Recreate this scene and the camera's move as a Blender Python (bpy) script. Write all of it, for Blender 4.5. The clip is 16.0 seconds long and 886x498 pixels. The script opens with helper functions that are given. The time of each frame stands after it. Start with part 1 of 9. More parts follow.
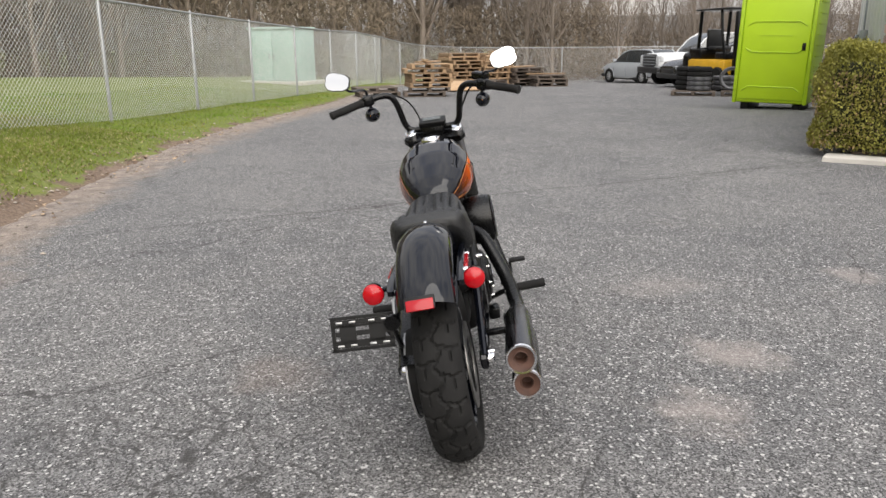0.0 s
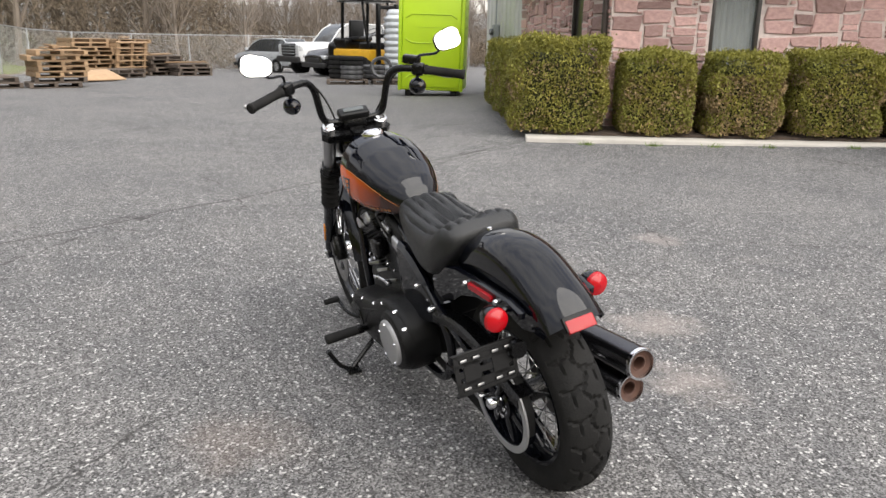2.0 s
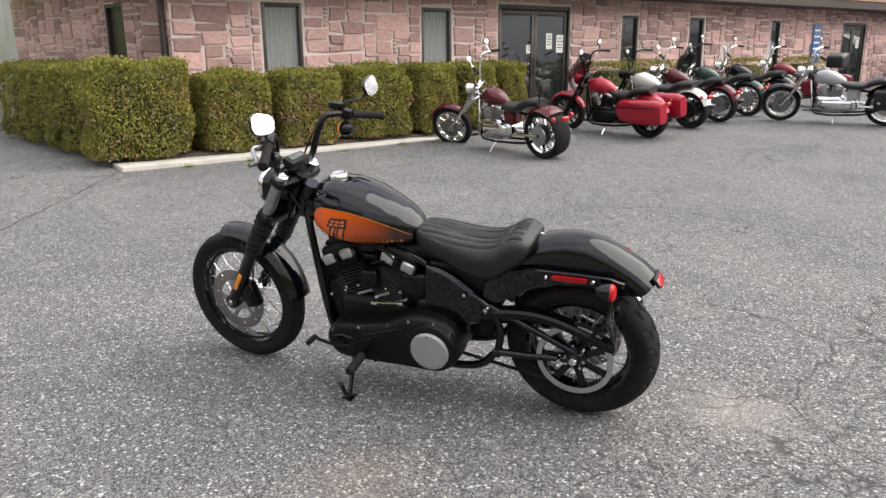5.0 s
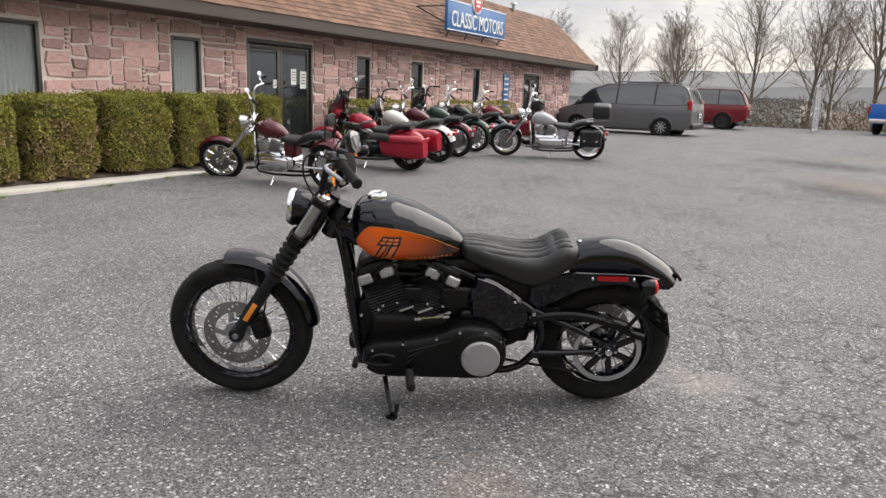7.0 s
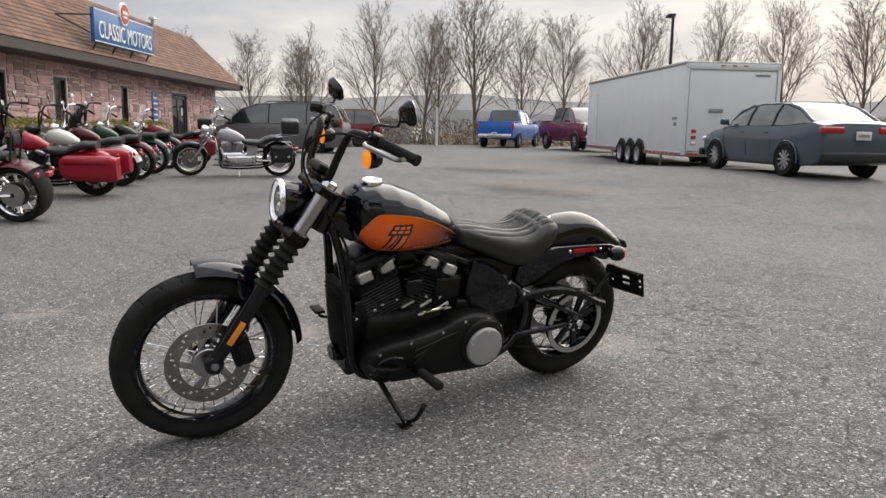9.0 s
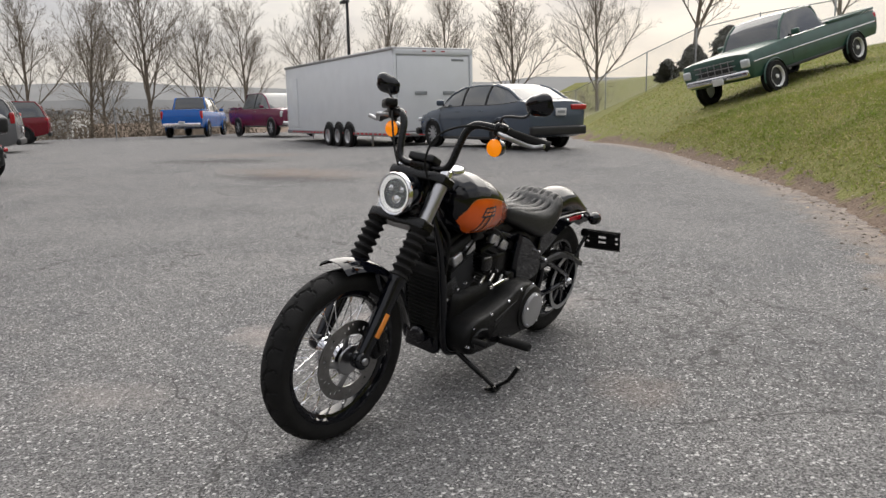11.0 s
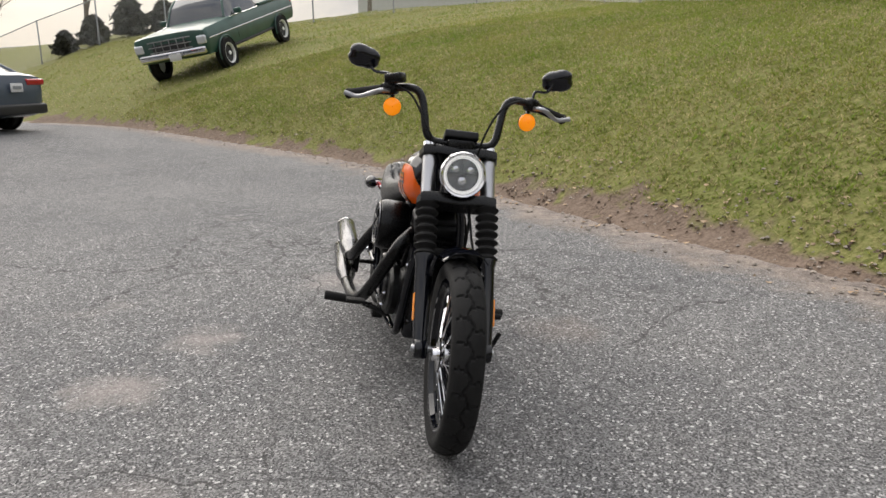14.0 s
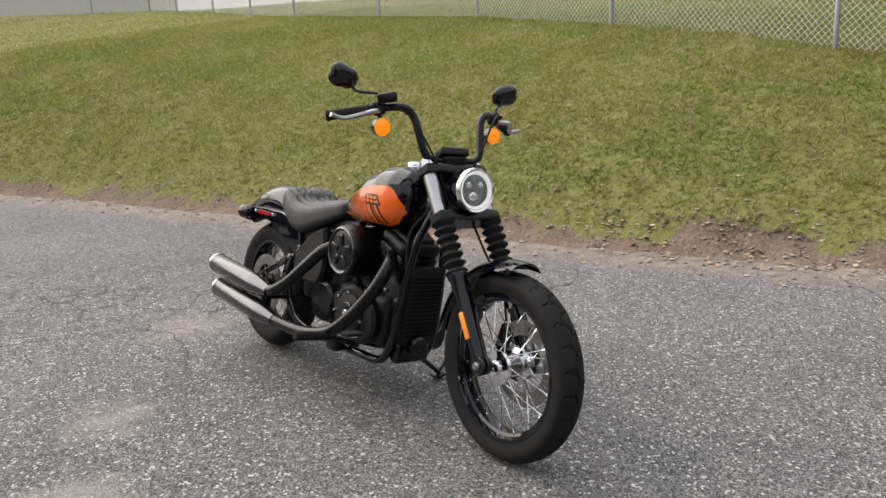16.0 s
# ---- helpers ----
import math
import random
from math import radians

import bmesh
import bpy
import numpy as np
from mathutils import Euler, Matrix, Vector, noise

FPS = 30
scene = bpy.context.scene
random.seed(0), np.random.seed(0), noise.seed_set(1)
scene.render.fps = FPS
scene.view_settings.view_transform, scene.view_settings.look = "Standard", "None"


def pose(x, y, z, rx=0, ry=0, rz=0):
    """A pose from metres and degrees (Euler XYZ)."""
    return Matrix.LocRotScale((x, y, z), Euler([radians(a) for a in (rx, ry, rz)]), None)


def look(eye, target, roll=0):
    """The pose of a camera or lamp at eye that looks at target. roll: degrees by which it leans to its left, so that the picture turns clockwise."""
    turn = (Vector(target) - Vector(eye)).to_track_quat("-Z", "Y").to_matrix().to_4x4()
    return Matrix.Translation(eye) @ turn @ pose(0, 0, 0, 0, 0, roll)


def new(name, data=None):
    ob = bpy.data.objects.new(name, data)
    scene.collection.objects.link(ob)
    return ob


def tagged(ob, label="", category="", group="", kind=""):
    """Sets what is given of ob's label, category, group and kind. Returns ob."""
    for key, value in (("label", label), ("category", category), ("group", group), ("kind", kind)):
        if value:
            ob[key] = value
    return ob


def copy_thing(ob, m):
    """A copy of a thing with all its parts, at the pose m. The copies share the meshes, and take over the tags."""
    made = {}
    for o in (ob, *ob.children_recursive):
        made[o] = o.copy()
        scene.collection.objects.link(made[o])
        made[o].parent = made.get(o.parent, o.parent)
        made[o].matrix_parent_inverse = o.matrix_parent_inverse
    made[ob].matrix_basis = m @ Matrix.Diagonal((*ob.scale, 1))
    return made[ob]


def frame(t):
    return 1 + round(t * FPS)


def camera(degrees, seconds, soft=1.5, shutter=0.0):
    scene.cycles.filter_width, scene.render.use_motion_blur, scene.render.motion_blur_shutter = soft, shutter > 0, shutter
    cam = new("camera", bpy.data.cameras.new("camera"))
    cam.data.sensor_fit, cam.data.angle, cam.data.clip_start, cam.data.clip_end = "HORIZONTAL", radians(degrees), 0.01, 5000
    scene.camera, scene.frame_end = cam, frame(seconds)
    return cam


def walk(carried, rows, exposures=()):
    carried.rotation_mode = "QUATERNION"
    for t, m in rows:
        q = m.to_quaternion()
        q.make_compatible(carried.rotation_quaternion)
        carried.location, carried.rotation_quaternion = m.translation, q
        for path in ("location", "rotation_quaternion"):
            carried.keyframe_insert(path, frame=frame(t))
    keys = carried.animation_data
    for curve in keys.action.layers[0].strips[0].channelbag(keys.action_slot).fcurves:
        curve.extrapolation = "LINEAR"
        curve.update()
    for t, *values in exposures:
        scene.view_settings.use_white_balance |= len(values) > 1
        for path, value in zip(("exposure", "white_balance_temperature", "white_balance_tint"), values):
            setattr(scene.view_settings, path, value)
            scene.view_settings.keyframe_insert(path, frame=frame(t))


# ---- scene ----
cam = camera(61.0, 16.0)
PATH = [
    (0, (0.200, -2.330, 1.347), (0.037, -0.405, 0.827), -0.4),
    (0.5, (-0.170, -2.282, 1.336), (-0.108, -0.356, 0.801), -0.4),
    (1, (-0.473, -2.132, 1.311), (-0.187, -0.230, 0.760), -0.1),
    (1.5, (-0.775, -1.952, 1.300), (-0.251, -0.102, 0.750), 0.5),
    (2, (-1.063, -1.751, 1.305), (-0.279, 0.008, 0.764), 0.9),
    (2.5, (-1.279, -1.543, 1.260), (-0.235, 0.082, 0.740), 0.6),
    (3, (-1.662, -1.400, 1.265), (-0.386, 0.056, 0.763), -0.1),
    (3.5, (-2.138, -1.375, 1.375), (-0.704, -0.070, 0.887), -1.0),
    (4, (-2.434, -1.247, 1.439), (-0.881, -0.091, 0.936), -1.5),
    (4.2, (-2.508, -1.166, 1.463), (-0.911, -0.075, 0.957), -1.4),
    (6.3, (-3.200, 0.255, 1.44), (-1.282, 0.571, 0.97), 1.6),
    (6.5, (-3.253, 0.385, 1.46), (-1.319, 0.618, 1.006), 1.7),
    (7, (-3.272, 0.721, 1.374), (-1.313, 0.729, 0.97), 2.0),
    (7.5, (-3.306, 1.031, 1.335), (-1.351, 0.800, 0.982), 1.8),
    (8, (-3.283, 1.413, 1.28), (-1.366, 0.941, 0.96), 1.6),
    (8.5, (-3.097, 1.757, 1.181), (-1.253, 1.047, 0.866), 1.2),
    (8.7, (-2.955, 1.902, 1.149), (-1.150, 1.098, 0.835), 1.1),
    (10.8, (-2.037, 3.353, 1.171), (-0.785, 1.835, 0.816), -0.8),
    (11, (-1.930, 3.483, 1.177), (-0.745, 1.911, 0.82), -1.2),
    (11.5, (-1.611, 3.686, 1.19), (-0.622, 1.989, 0.811), -1.7),
    (12, (-1.213, 3.813, 1.199), (-0.445, 2.011, 0.795), -1.9),
    (12.5, (-0.800, 3.969, 1.208), (-0.271, 2.088, 0.784), -2.0),
    (13, (-0.411, 3.995, 1.201), (-0.144, 2.063, 0.759), -1.7),
    (13.5, (-0.037, 3.959, 1.216), (-0.046, 2.011, 0.765), -1.3),
    (14, (0.337, 3.944, 1.227), (0.047, 2.017, 0.776), -1.1),
    (14.5, (0.653, 3.858, 1.223), (0.107, 1.988, 0.773), -1.2),
    (15, (0.963, 3.720, 1.264), (0.186, 1.932, 0.813), -1.6),
    (15.5, (1.314, 3.572, 1.291), (0.324, 1.895, 0.835), -1.9),
    (16, (1.573, 3.404, 1.29), (0.394, 1.853, 0.839), -2.4),
]
walk(cam, [(t, look(eye, target, roll)) for t, eye, target, roll in PATH],
     [(0, 0.45), (2.5, 0.68), (4, 0.73), (7, 0.5), (8.5, 0.28), (12, 0.13), (16, 0.36)])

# ---- world and light ----
world = bpy.data.worlds.new("overcast_sky")
scene.world = world
world.use_nodes = True
wn, wl = world.node_tree.nodes, world.node_tree.links
wn.clear()
w_out = wn.new("ShaderNodeOutputWorld")
w_bg = wn.new("ShaderNodeBackground")
w_sky = wn.new("ShaderNodeTexSky")
w_sky.sky_type = "NISHITA"
w_sky.sun_disc = False
w_sky.sun_elevation = radians(32)
w_sky.sun_rotation = radians(157)
w_sky.dust_density = 4.0
w_tc = wn.new("ShaderNodeTexCoord")
w_map = wn.new("ShaderNodeMapping")
w_map.inputs["Scale"].default_value = (1.6, 1.6, 5.0)
w_noise = wn.new("ShaderNodeTexNoise")
w_noise.inputs["Scale"].default_value = 1.7
w_noise.inputs["Detail"].default_value = 7.0
w_noise.inputs["Roughness"].default_value = 0.55
w_ramp = wn.new("ShaderNodeValToRGB")
w_ramp.color_ramp.elements[0].position = 0.36
w_ramp.color_ramp.elements[0].color = (5.3, 5.5, 6.1, 1)
w_ramp.color_ramp.elements[1].position = 0.62
w_ramp.color_ramp.elements[1].color = (10.0, 9.7, 9.2, 1)
w_mix = wn.new("ShaderNodeMixRGB")
w_mix.inputs[0].default_value = 0.86
wl.new(w_tc.outputs["Generated"], w_map.inputs["Vector"])
wl.new(w_map.outputs["Vector"], w_noise.inputs["Vector"])
wl.new(w_noise.outputs["Fac"], w_ramp.inputs["Fac"])
wl.new(w_sky.outputs["Color"], w_mix.inputs[1])
wl.new(w_ramp.outputs["Color"], w_mix.inputs[2])
# an overcast sky is about three times brighter overhead than at the horizon
w_sep = wn.new("ShaderNodeSeparateXYZ")
w_grad = wn.new("ShaderNodeValToRGB")
w_grad.color_ramp.elements[0].position = 0.05
w_grad.color_ramp.elements[0].color = (0.72, 0.70, 0.675, 1)
w_grad.color_ramp.elements[1].position = 1.0
w_grad.color_ramp.elements[1].color = (1.34, 1.36, 1.42, 1)
w_mul = wn.new("ShaderNodeMixRGB")
w_mul.blend_type = "MULTIPLY"
w_mul.inputs[0].default_value = 1.0
wl.new(w_tc.outputs["Generated"], w_sep.inputs[0])
wl.new(w_sep.outputs["Z"], w_grad.inputs["Fac"])
wl.new(w_mix.outputs["Color"], w_mul.inputs[1])
wl.new(w_grad.outputs["Color"], w_mul.inputs[2])
wl.new(w_mul.outputs["Color"], w_bg.inputs["Color"])
w_bg.inputs["Strength"].default_value = 0.115
wl.new(w_bg.outputs["Background"], w_out.inputs["Surface"])

sun = new("sun", bpy.data.lights.new("sun", "SUN"))
sun.data.energy = 2.9
sun.data.angle = radians(75)
sun.data.color = (1.0, 0.95, 0.88)
sun.matrix_world = look((5, -12, 13), (0, 0, 0))

# ---- shape helpers: a shape is a pair of a vertex list and a face list ----
def merge(*shapes):
    verts, faces = [], []
    for v, f in shapes:
        k = len(verts)
        verts += v
        faces += [tuple(i + k for i in q) for q in f]
    return verts, faces


def moved(shape, m):
    return [tuple(m @ Vector(p)) for p in shape[0]], shape[1]


def at(shape, x=0, y=0, z=0, rx=0, ry=0, rz=0):
    return moved(shape, pose(x, y, z, rx, ry, rz))


def mirrored(shape):
    return [(-x, y, z) for x, y, z in shape[0]], [tuple(reversed(q)) for q in shape[1]]


def box(sx, sy, sz, b=0.0, seg=2):
    """A box about its middle, with rounded edges of radius b."""
    bm = bmesh.new()
    bmesh.ops.create_cube(bm, size=1.0)
    for v in bm.verts:
        v.co = (v.co.x * sx, v.co.y * sy, v.co.z * sz)
    if b > 0:
        bmesh.ops.bevel(bm, geom=list(bm.edges), offset=b, segments=seg, profile=0.5, affect="EDGES")
    bm.verts.index_update()
    out = [tuple(v.co) for v in bm.verts], [tuple(v.index for v in f.verts) for f in bm.faces]
    bm.free()
    return out


def rings(rows, closed=True, caps=True):
    """A skin over rings of points, one ring after another."""
    n = len(rows[0])
    verts = [tuple(p) for r in rows for p in r]
    faces = []
    for i in range(len(rows) - 1):
        for j in range(n if closed else n - 1):
            k = (j + 1) % n
            faces.append((i * n + j, i * n + k, (i + 1) * n + k, (i + 1) * n + j))
    if caps:
        faces.append(tuple(reversed(range(n))))
        faces.append(tuple(range((len(rows) - 1) * n, len(rows) * n)))
    return verts, faces


def spline(points, steps=6):
    """A smooth line through the points."""
    p = [Vector(q) for q in points]
    if len(p) < 3:
        return p
    p = [2 * p[0] - p[1], *p, 2 * p[-1] - p[-2]]
    out = []
    for i in range(1, len(p) - 2):
        a, b, c, e = p[i - 1], p[i], p[i + 1], p[i + 2]
        for k in range(steps):
            t = k / steps
            out.append(0.5 * (2 * b + (c - a) * t + (2 * a - 5 * b + 4 * c - e) * t * t + (3 * b - a - 3 * c + e) * t ** 3))
    out.append(p[-2])
    return out


def tube(points, r, seg=10, caps=True, steps=0):
    """A round bar along the points; r is one radius or one for each point."""
    p = [Vector(q) for q in points]
    radii = list(r) if isinstance(r, (list, tuple)) else [r] * len(p)
    if steps:
        flat = spline([(i, q, 0) for i, q in enumerate(radii)], steps)
        p, radii = spline(p, steps), [q.y for q in flat]
    rows = []
    up = None
    for i, q in enumerate(p):
        way = (p[min(i + 1, len(p) - 1)] - p[max(i - 1, 0)]).normalized()
        if up is None:
            up = way.orthogonal().normalized()
        up = (up - way * up.dot(way)).normalized()
        side = way.cross(up)
        rows.append([q + radii[i] * (math.cos(a) * up + math.sin(a) * side) for a in (2 * math.pi * k / seg for k in range(seg))])
    return rings(rows, True, caps)


def lathe(profile, seg=32, axis="z", caps=False, arc=360, start=0):
    """Turns a line of (radius, height) about an axis."""
    whole = arc >= 360
    n = seg if whole else seg + 1
    rows = []
    for r, h in profile:
        ring = []
        for k in range(n):
            a = radians(start + arc * k / seg)
            c, s = r * math.cos(a), r * math.sin(a)
            ring.append({"z": (c, s, h), "x": (h, c, s), "y": (s, h, c)}[axis])
        rows.append(ring)
    return rings(rows, whole, caps and whole)


def solid(outline, depth, b=0.0):
    """A plate: an outline in the xy plane, thick along z, about z = 0."""
    n = len(outline)
    if b > 0:
        mid = Vector((sum(p[0] for p in outline) / n, sum(p[1] for p in outline) / n, 0))
        rows = []
        for z, k in ((-depth / 2, b), (-depth / 2 + b, 0), (depth / 2 - b, 0), (depth / 2, b)):
            ring = []
            for x, y in outline:
                v = Vector((x, y, 0)) - mid
                v = v * max(0.0, 1 - k / max(v.length, 1e-6))
                ring.append((mid.x + v.x, mid.y + v.y, z))
            rows.append(ring)
        return rings(rows)
    return rings([[(x, y, -depth / 2) for x, y in outline], [(x, y, depth / 2) for x, y in outline]])


def turned(profile, origin, way, seg=24):
    """A line of (radius, distance) turned about an axis that starts at origin."""
    m = Matrix.Translation(origin) @ Vector(way).to_track_quat("Z", "Y").to_matrix().to_4x4()
    return moved(lathe(profile, seg, "z"), m)


def strip(rows):
    """An open sheet over rows of points."""
    return rings(rows, False, False)


def thick(rows, t):
    """A sheet with thickness t, from rows of points; it grows along the sheet's normal."""
    n, m = len(rows[0]), len(rows)
    grid = [[Vector(p) for p in r] for r in rows]
    back = []
    for i in range(m):
        line = []
        for j in range(n):
            u = grid[min(i + 1, m - 1)][j] - grid[max(i - 1, 0)][j]
            v = grid[i][min(j + 1, n - 1)] - grid[i][max(j - 1, 0)]
            line.append(grid[i][j] - u.cross(v).normalized() * t)
        back.append(line)
    verts = [tuple(p) for r in grid for p in r] + [tuple(p) for r in back for p in r]
    faces = []
    k = n * m
    for i in range(m - 1):
        for j in range(n - 1):
            a, b, c, e = i * n + j, i * n + j + 1, (i + 1) * n + j + 1, (i + 1) * n + j
            faces.append((a, e, c, b))
            faces.append((k + a, k + b, k + c, k + e))
    edge = [(0, j) for j in range(n)] + [(i, n - 1) for i in range(1, m)] + [(m - 1, j) for j in range(n - 2, -1, -1)] + [(i, 0) for i in range(m - 2, 0, -1)]
    for (i, j), (p, q) in zip(edge, edge[1:] + edge[:1]):
        faces.append((i * n + j, p * n + q, k + p * n + q, k + i * n + j))
    return verts, faces


def mesh_of(name, shape, material, sharp=35):
    data = bpy.data.meshes.new(name)
    data.from_pydata(shape[0], [], shape[1])
    bm = bmesh.new()
    bm.from_mesh(data)
    bmesh.ops.recalc_face_normals(bm, faces=bm.faces)
    bm.to_mesh(data)
    bm.free()
    if sharp:
        data.polygons.foreach_set("use_smooth", [True] * len(data.polygons))
        data.set_sharp_from_angle(angle=radians(sharp))
    data.materials.append(material)
    return data


def part(name, shape, material, parent=None, label="", sharp=35):
    """One mesh object under a thing or a part; shapes lie in the thing's own space."""
    ob = new(name, mesh_of(name, shape, material, sharp))
    if parent is not None:
        ob.parent = parent
    if label:
        ob["label"] = label
    return ob


def thing(name, label, category, group="", m=None, kind=""):
    ob = tagged(new(name), label, category, group, kind)
    ob.empty_display_size = 0.1
    if m is not None:
        ob.matrix_basis = m
    return ob


def smooth(a, b, x):
    t = min(1.0, max(0.0, (x - a) / (b - a)))
    return t * t * (3 - 2 * t)


# ---- materials ----
def material(name, colour, rough=0.5, metal=0.0, scale=6.0, vary=0.25, bump=0.0, bump_scale=60.0, coat=0.0, second=None, spec=0.5, island=0.0, ior=1.5):
    """A surface with two scales of variation in colour and roughness, and fine relief."""
    mat = bpy.data.materials.new(name)
    mat.use_nodes = True
    nt = mat.node_tree
    n, l = nt.nodes, nt.links
    b = n["Principled BSDF"]
    b.inputs["Metallic"].default_value = metal
    b.inputs["Coat Weight"].default_value = coat
    b.inputs["Coat Roughness"].default_value = 0.04
    b.inputs["Specular IOR Level"].default_value = spec
    b.inputs["IOR"].default_value = ior
    tc = n.new("ShaderNodeTexCoord")
    big, fine = n.new("ShaderNodeTexNoise"), n.new("ShaderNodeTexNoise")
    big.inputs["Scale"].default_value, big.inputs["Detail"].default_value = scale, 5.0
    fine.inputs["Scale"].default_value, fine.inputs["Detail"].default_value = bump_scale, 4.0
    l.new(tc.outputs["Object"], big.inputs["Vector"])
    l.new(tc.outputs["Object"], fine.inputs["Vector"])
    ramp = n.new("ShaderNodeMapRange")
    ramp.inputs["From Min"].default_value, ramp.inputs["From Max"].default_value = 0.3, 0.7
    l.new(big.outputs["Fac"], ramp.inputs["Value"])
    mix = n.new("ShaderNodeMixRGB")
    mix.inputs[1].default_value = (*colour, 1)
    other = second or tuple(c * (1 - vary) for c in colour)
    mix.inputs[2].default_value = (*other, 1)
    l.new(ramp.outputs["Result"], mix.inputs[0])
    grain = n.new("ShaderNodeMixRGB")
    grain.blend_type = "MULTIPLY"
    grain.inputs[0].default_value = min(1.0, vary * 1.2)
    l.new(mix.outputs[0], grain.inputs[1])
    l.new(fine.outputs["Fac"], grain.inputs[2])
    out = grain
    if island:
        info = n.new("ShaderNodeObjectInfo")
        geo = n.new("ShaderNodeNewGeometry")
        add = n.new("ShaderNodeMath")
        add.operation = "ADD"
        l.new(info.outputs["Random"], add.inputs[0])
        l.new(geo.outputs["Random Per Island"], add.inputs[1])
        frac = n.new("ShaderNodeMath")
        frac.operation = "FRACT"
        l.new(add.outputs[0], frac.inputs[0])
        hsv = n.new("ShaderNodeHueSaturation")
        mr = n.new("ShaderNodeMapRange")
        mr.inputs["To Min"].default_value, mr.inputs["To Max"].default_value = 1 - island, 1 + island
        l.new(frac.outputs[0], mr.inputs["Value"])
        l.new(mr.outputs["Result"], hsv.inputs["Value"])
        l.new(grain.outputs[0], hsv.inputs["Color"])
        out = hsv
    l.new(out.outputs[0], b.inputs["Base Color"])
    rr = n.new("ShaderNodeMapRange")
    rr.inputs["To Min"].default_value, rr.inputs["To Max"].default_value = max(0.02, rough * 0.8), min(1.0, rough * 1.25)
    l.new(fine.outputs["Fac"], rr.inputs["Value"])
    l.new(rr.outputs["Result"], b.inputs["Roughness"])
    if bump:
        bp = n.new("ShaderNodeBump")
        bp.inputs["Strength"].default_value, bp.inputs["Distance"].default_value = bump, 0.01
        l.new(fine.outputs["Fac"], bp.inputs["Height"])
        l.new(bp.outputs["Normal"], b.inputs["Normal"])
    return mat


def leafy(mat, share=0.5):
    """Lets light through thin blades and leaves."""
    n, l = mat.node_tree.nodes, mat.node_tree.links
    b, out = n["Principled BSDF"], n["Material Output"]
    thin = n.new("ShaderNodeBsdfTranslucent")
    l.new(b.inputs["Base Color"].links[0].from_socket, thin.inputs["Color"])
    mix = n.new("ShaderNodeMixShader")
    mix.inputs[0].default_value = share
    l.new(b.outputs[0], mix.inputs[1])
    l.new(thin.outputs[0], mix.inputs[2])
    l.new(mix.outputs[0], out.inputs["Surface"])
    return mat


def glass(name, colour=(0.9, 0.95, 0.95), rough=0.02, alpha=0.35):
    mat = bpy.data.materials.new(name)
    mat.use_nodes = True
    n, l = mat.node_tree.nodes, mat.node_tree.links
    b = n["Principled BSDF"]
    b.inputs["Base Color"].default_value = (*colour, 1)
    b.inputs["Roughness"].default_value = rough
    b.inputs["IOR"].default_value = 1.5
    b.inputs["Alpha"].default_value = alpha
    return mat


def glowing(name, colour, strength, base):
    mat = material(name, base, 0.2, coat=0.2, vary=0.1, spec=0.35)
    b = mat.node_tree.nodes["Principled BSDF"]
    b.inputs["Emission Color"].default_value = (*colour, 1)
    b.inputs["Emission Strength"].default_value = strength
    return mat


gloss_black = material("gloss_black_paint", (0.003, 0.0035, 0.006), 0.03, coat=0.0, vary=0.1, scale=3, spec=0.45)
satin_black = material("satin_black_paint", (0.002, 0.002, 0.0024), 0.27, spec=0.3, vary=0.3, bump=0.05, bump_scale=200)
wrinkle_black = material("wrinkle_black_coating", (0.003, 0.003, 0.0034), 0.38, spec=0.27, vary=0.3, bump=0.25, bump_scale=500)
black_plastic = material("black_plastic", (0.0035, 0.0035, 0.004), 0.46, spec=0.3, vary=0.2, bump=0.1, bump_scale=300)
rubber = material("tyre_rubber", (0.009, 0.0088, 0.0088), 0.78, vary=0.4, scale=14, bump=0.2, bump_scale=180, second=(0.02, 0.0195, 0.019), spec=0.22)
leather = material("black_leather", (0.008, 0.0085, 0.0095), 0.36, spec=0.55, vary=0.3, bump=0.35, bump_scale=420)
chrome = material("chrome", (0.8, 0.8, 0.82), 0.07, metal=1.0, vary=0.08)
steel = material("brushed_steel", (0.5, 0.5, 0.51), 0.3, metal=1.0, vary=0.2, bump=0.05, bump_scale=300)
alloy = material("satin_alloy", (0.42, 0.42, 0.43), 0.38, metal=0.35, vary=0.15, bump=0.1, bump_scale=400)
brake_steel = material("brake_steel", (0.42, 0.41, 0.4), 0.33, metal=1.0, vary=0.3, scale=20)
dark_chrome = material("smoked_chrome", (0.12, 0.12, 0.128), 0.24, metal=1.0, vary=0.2)
rust = material("sooty_pipe_mouth", (0.16, 0.075, 0.05), 0.7, vary=0.5, scale=30)
orange_paint = material("orange_paint", (0.75, 0.16, 0.02), 0.15, coat=1.0, vary=0.1)
red_lens = glowing("red_lens", (1, 0.02, 0.03), 0.01, (0.33, 0.003, 0.008))
red_glow = glowing("red_lit_lens", (1, 0.02, 0.03), 0.06, (0.36, 0.003, 0.008))
amber_glow = glowing("amber_lit_lens", (1, 0.30, 0.006), 0.5, (0.85, 0.2, 0.002))
amber_lens = material("amber_reflector", (0.95, 0.3, 0.02), 0.2, coat=0.6, vary=0.1)
lamp_white = glowing("headlamp_reflector", (1, 0.98, 0.95), 0.35, (0.7, 0.7, 0.7))
mirror_glass = material("mirror_glass", (0.92, 0.92, 0.92), 0.015, metal=1.0, vary=0.0)
clear_glass = glass("clear_glass", alpha=0.18)

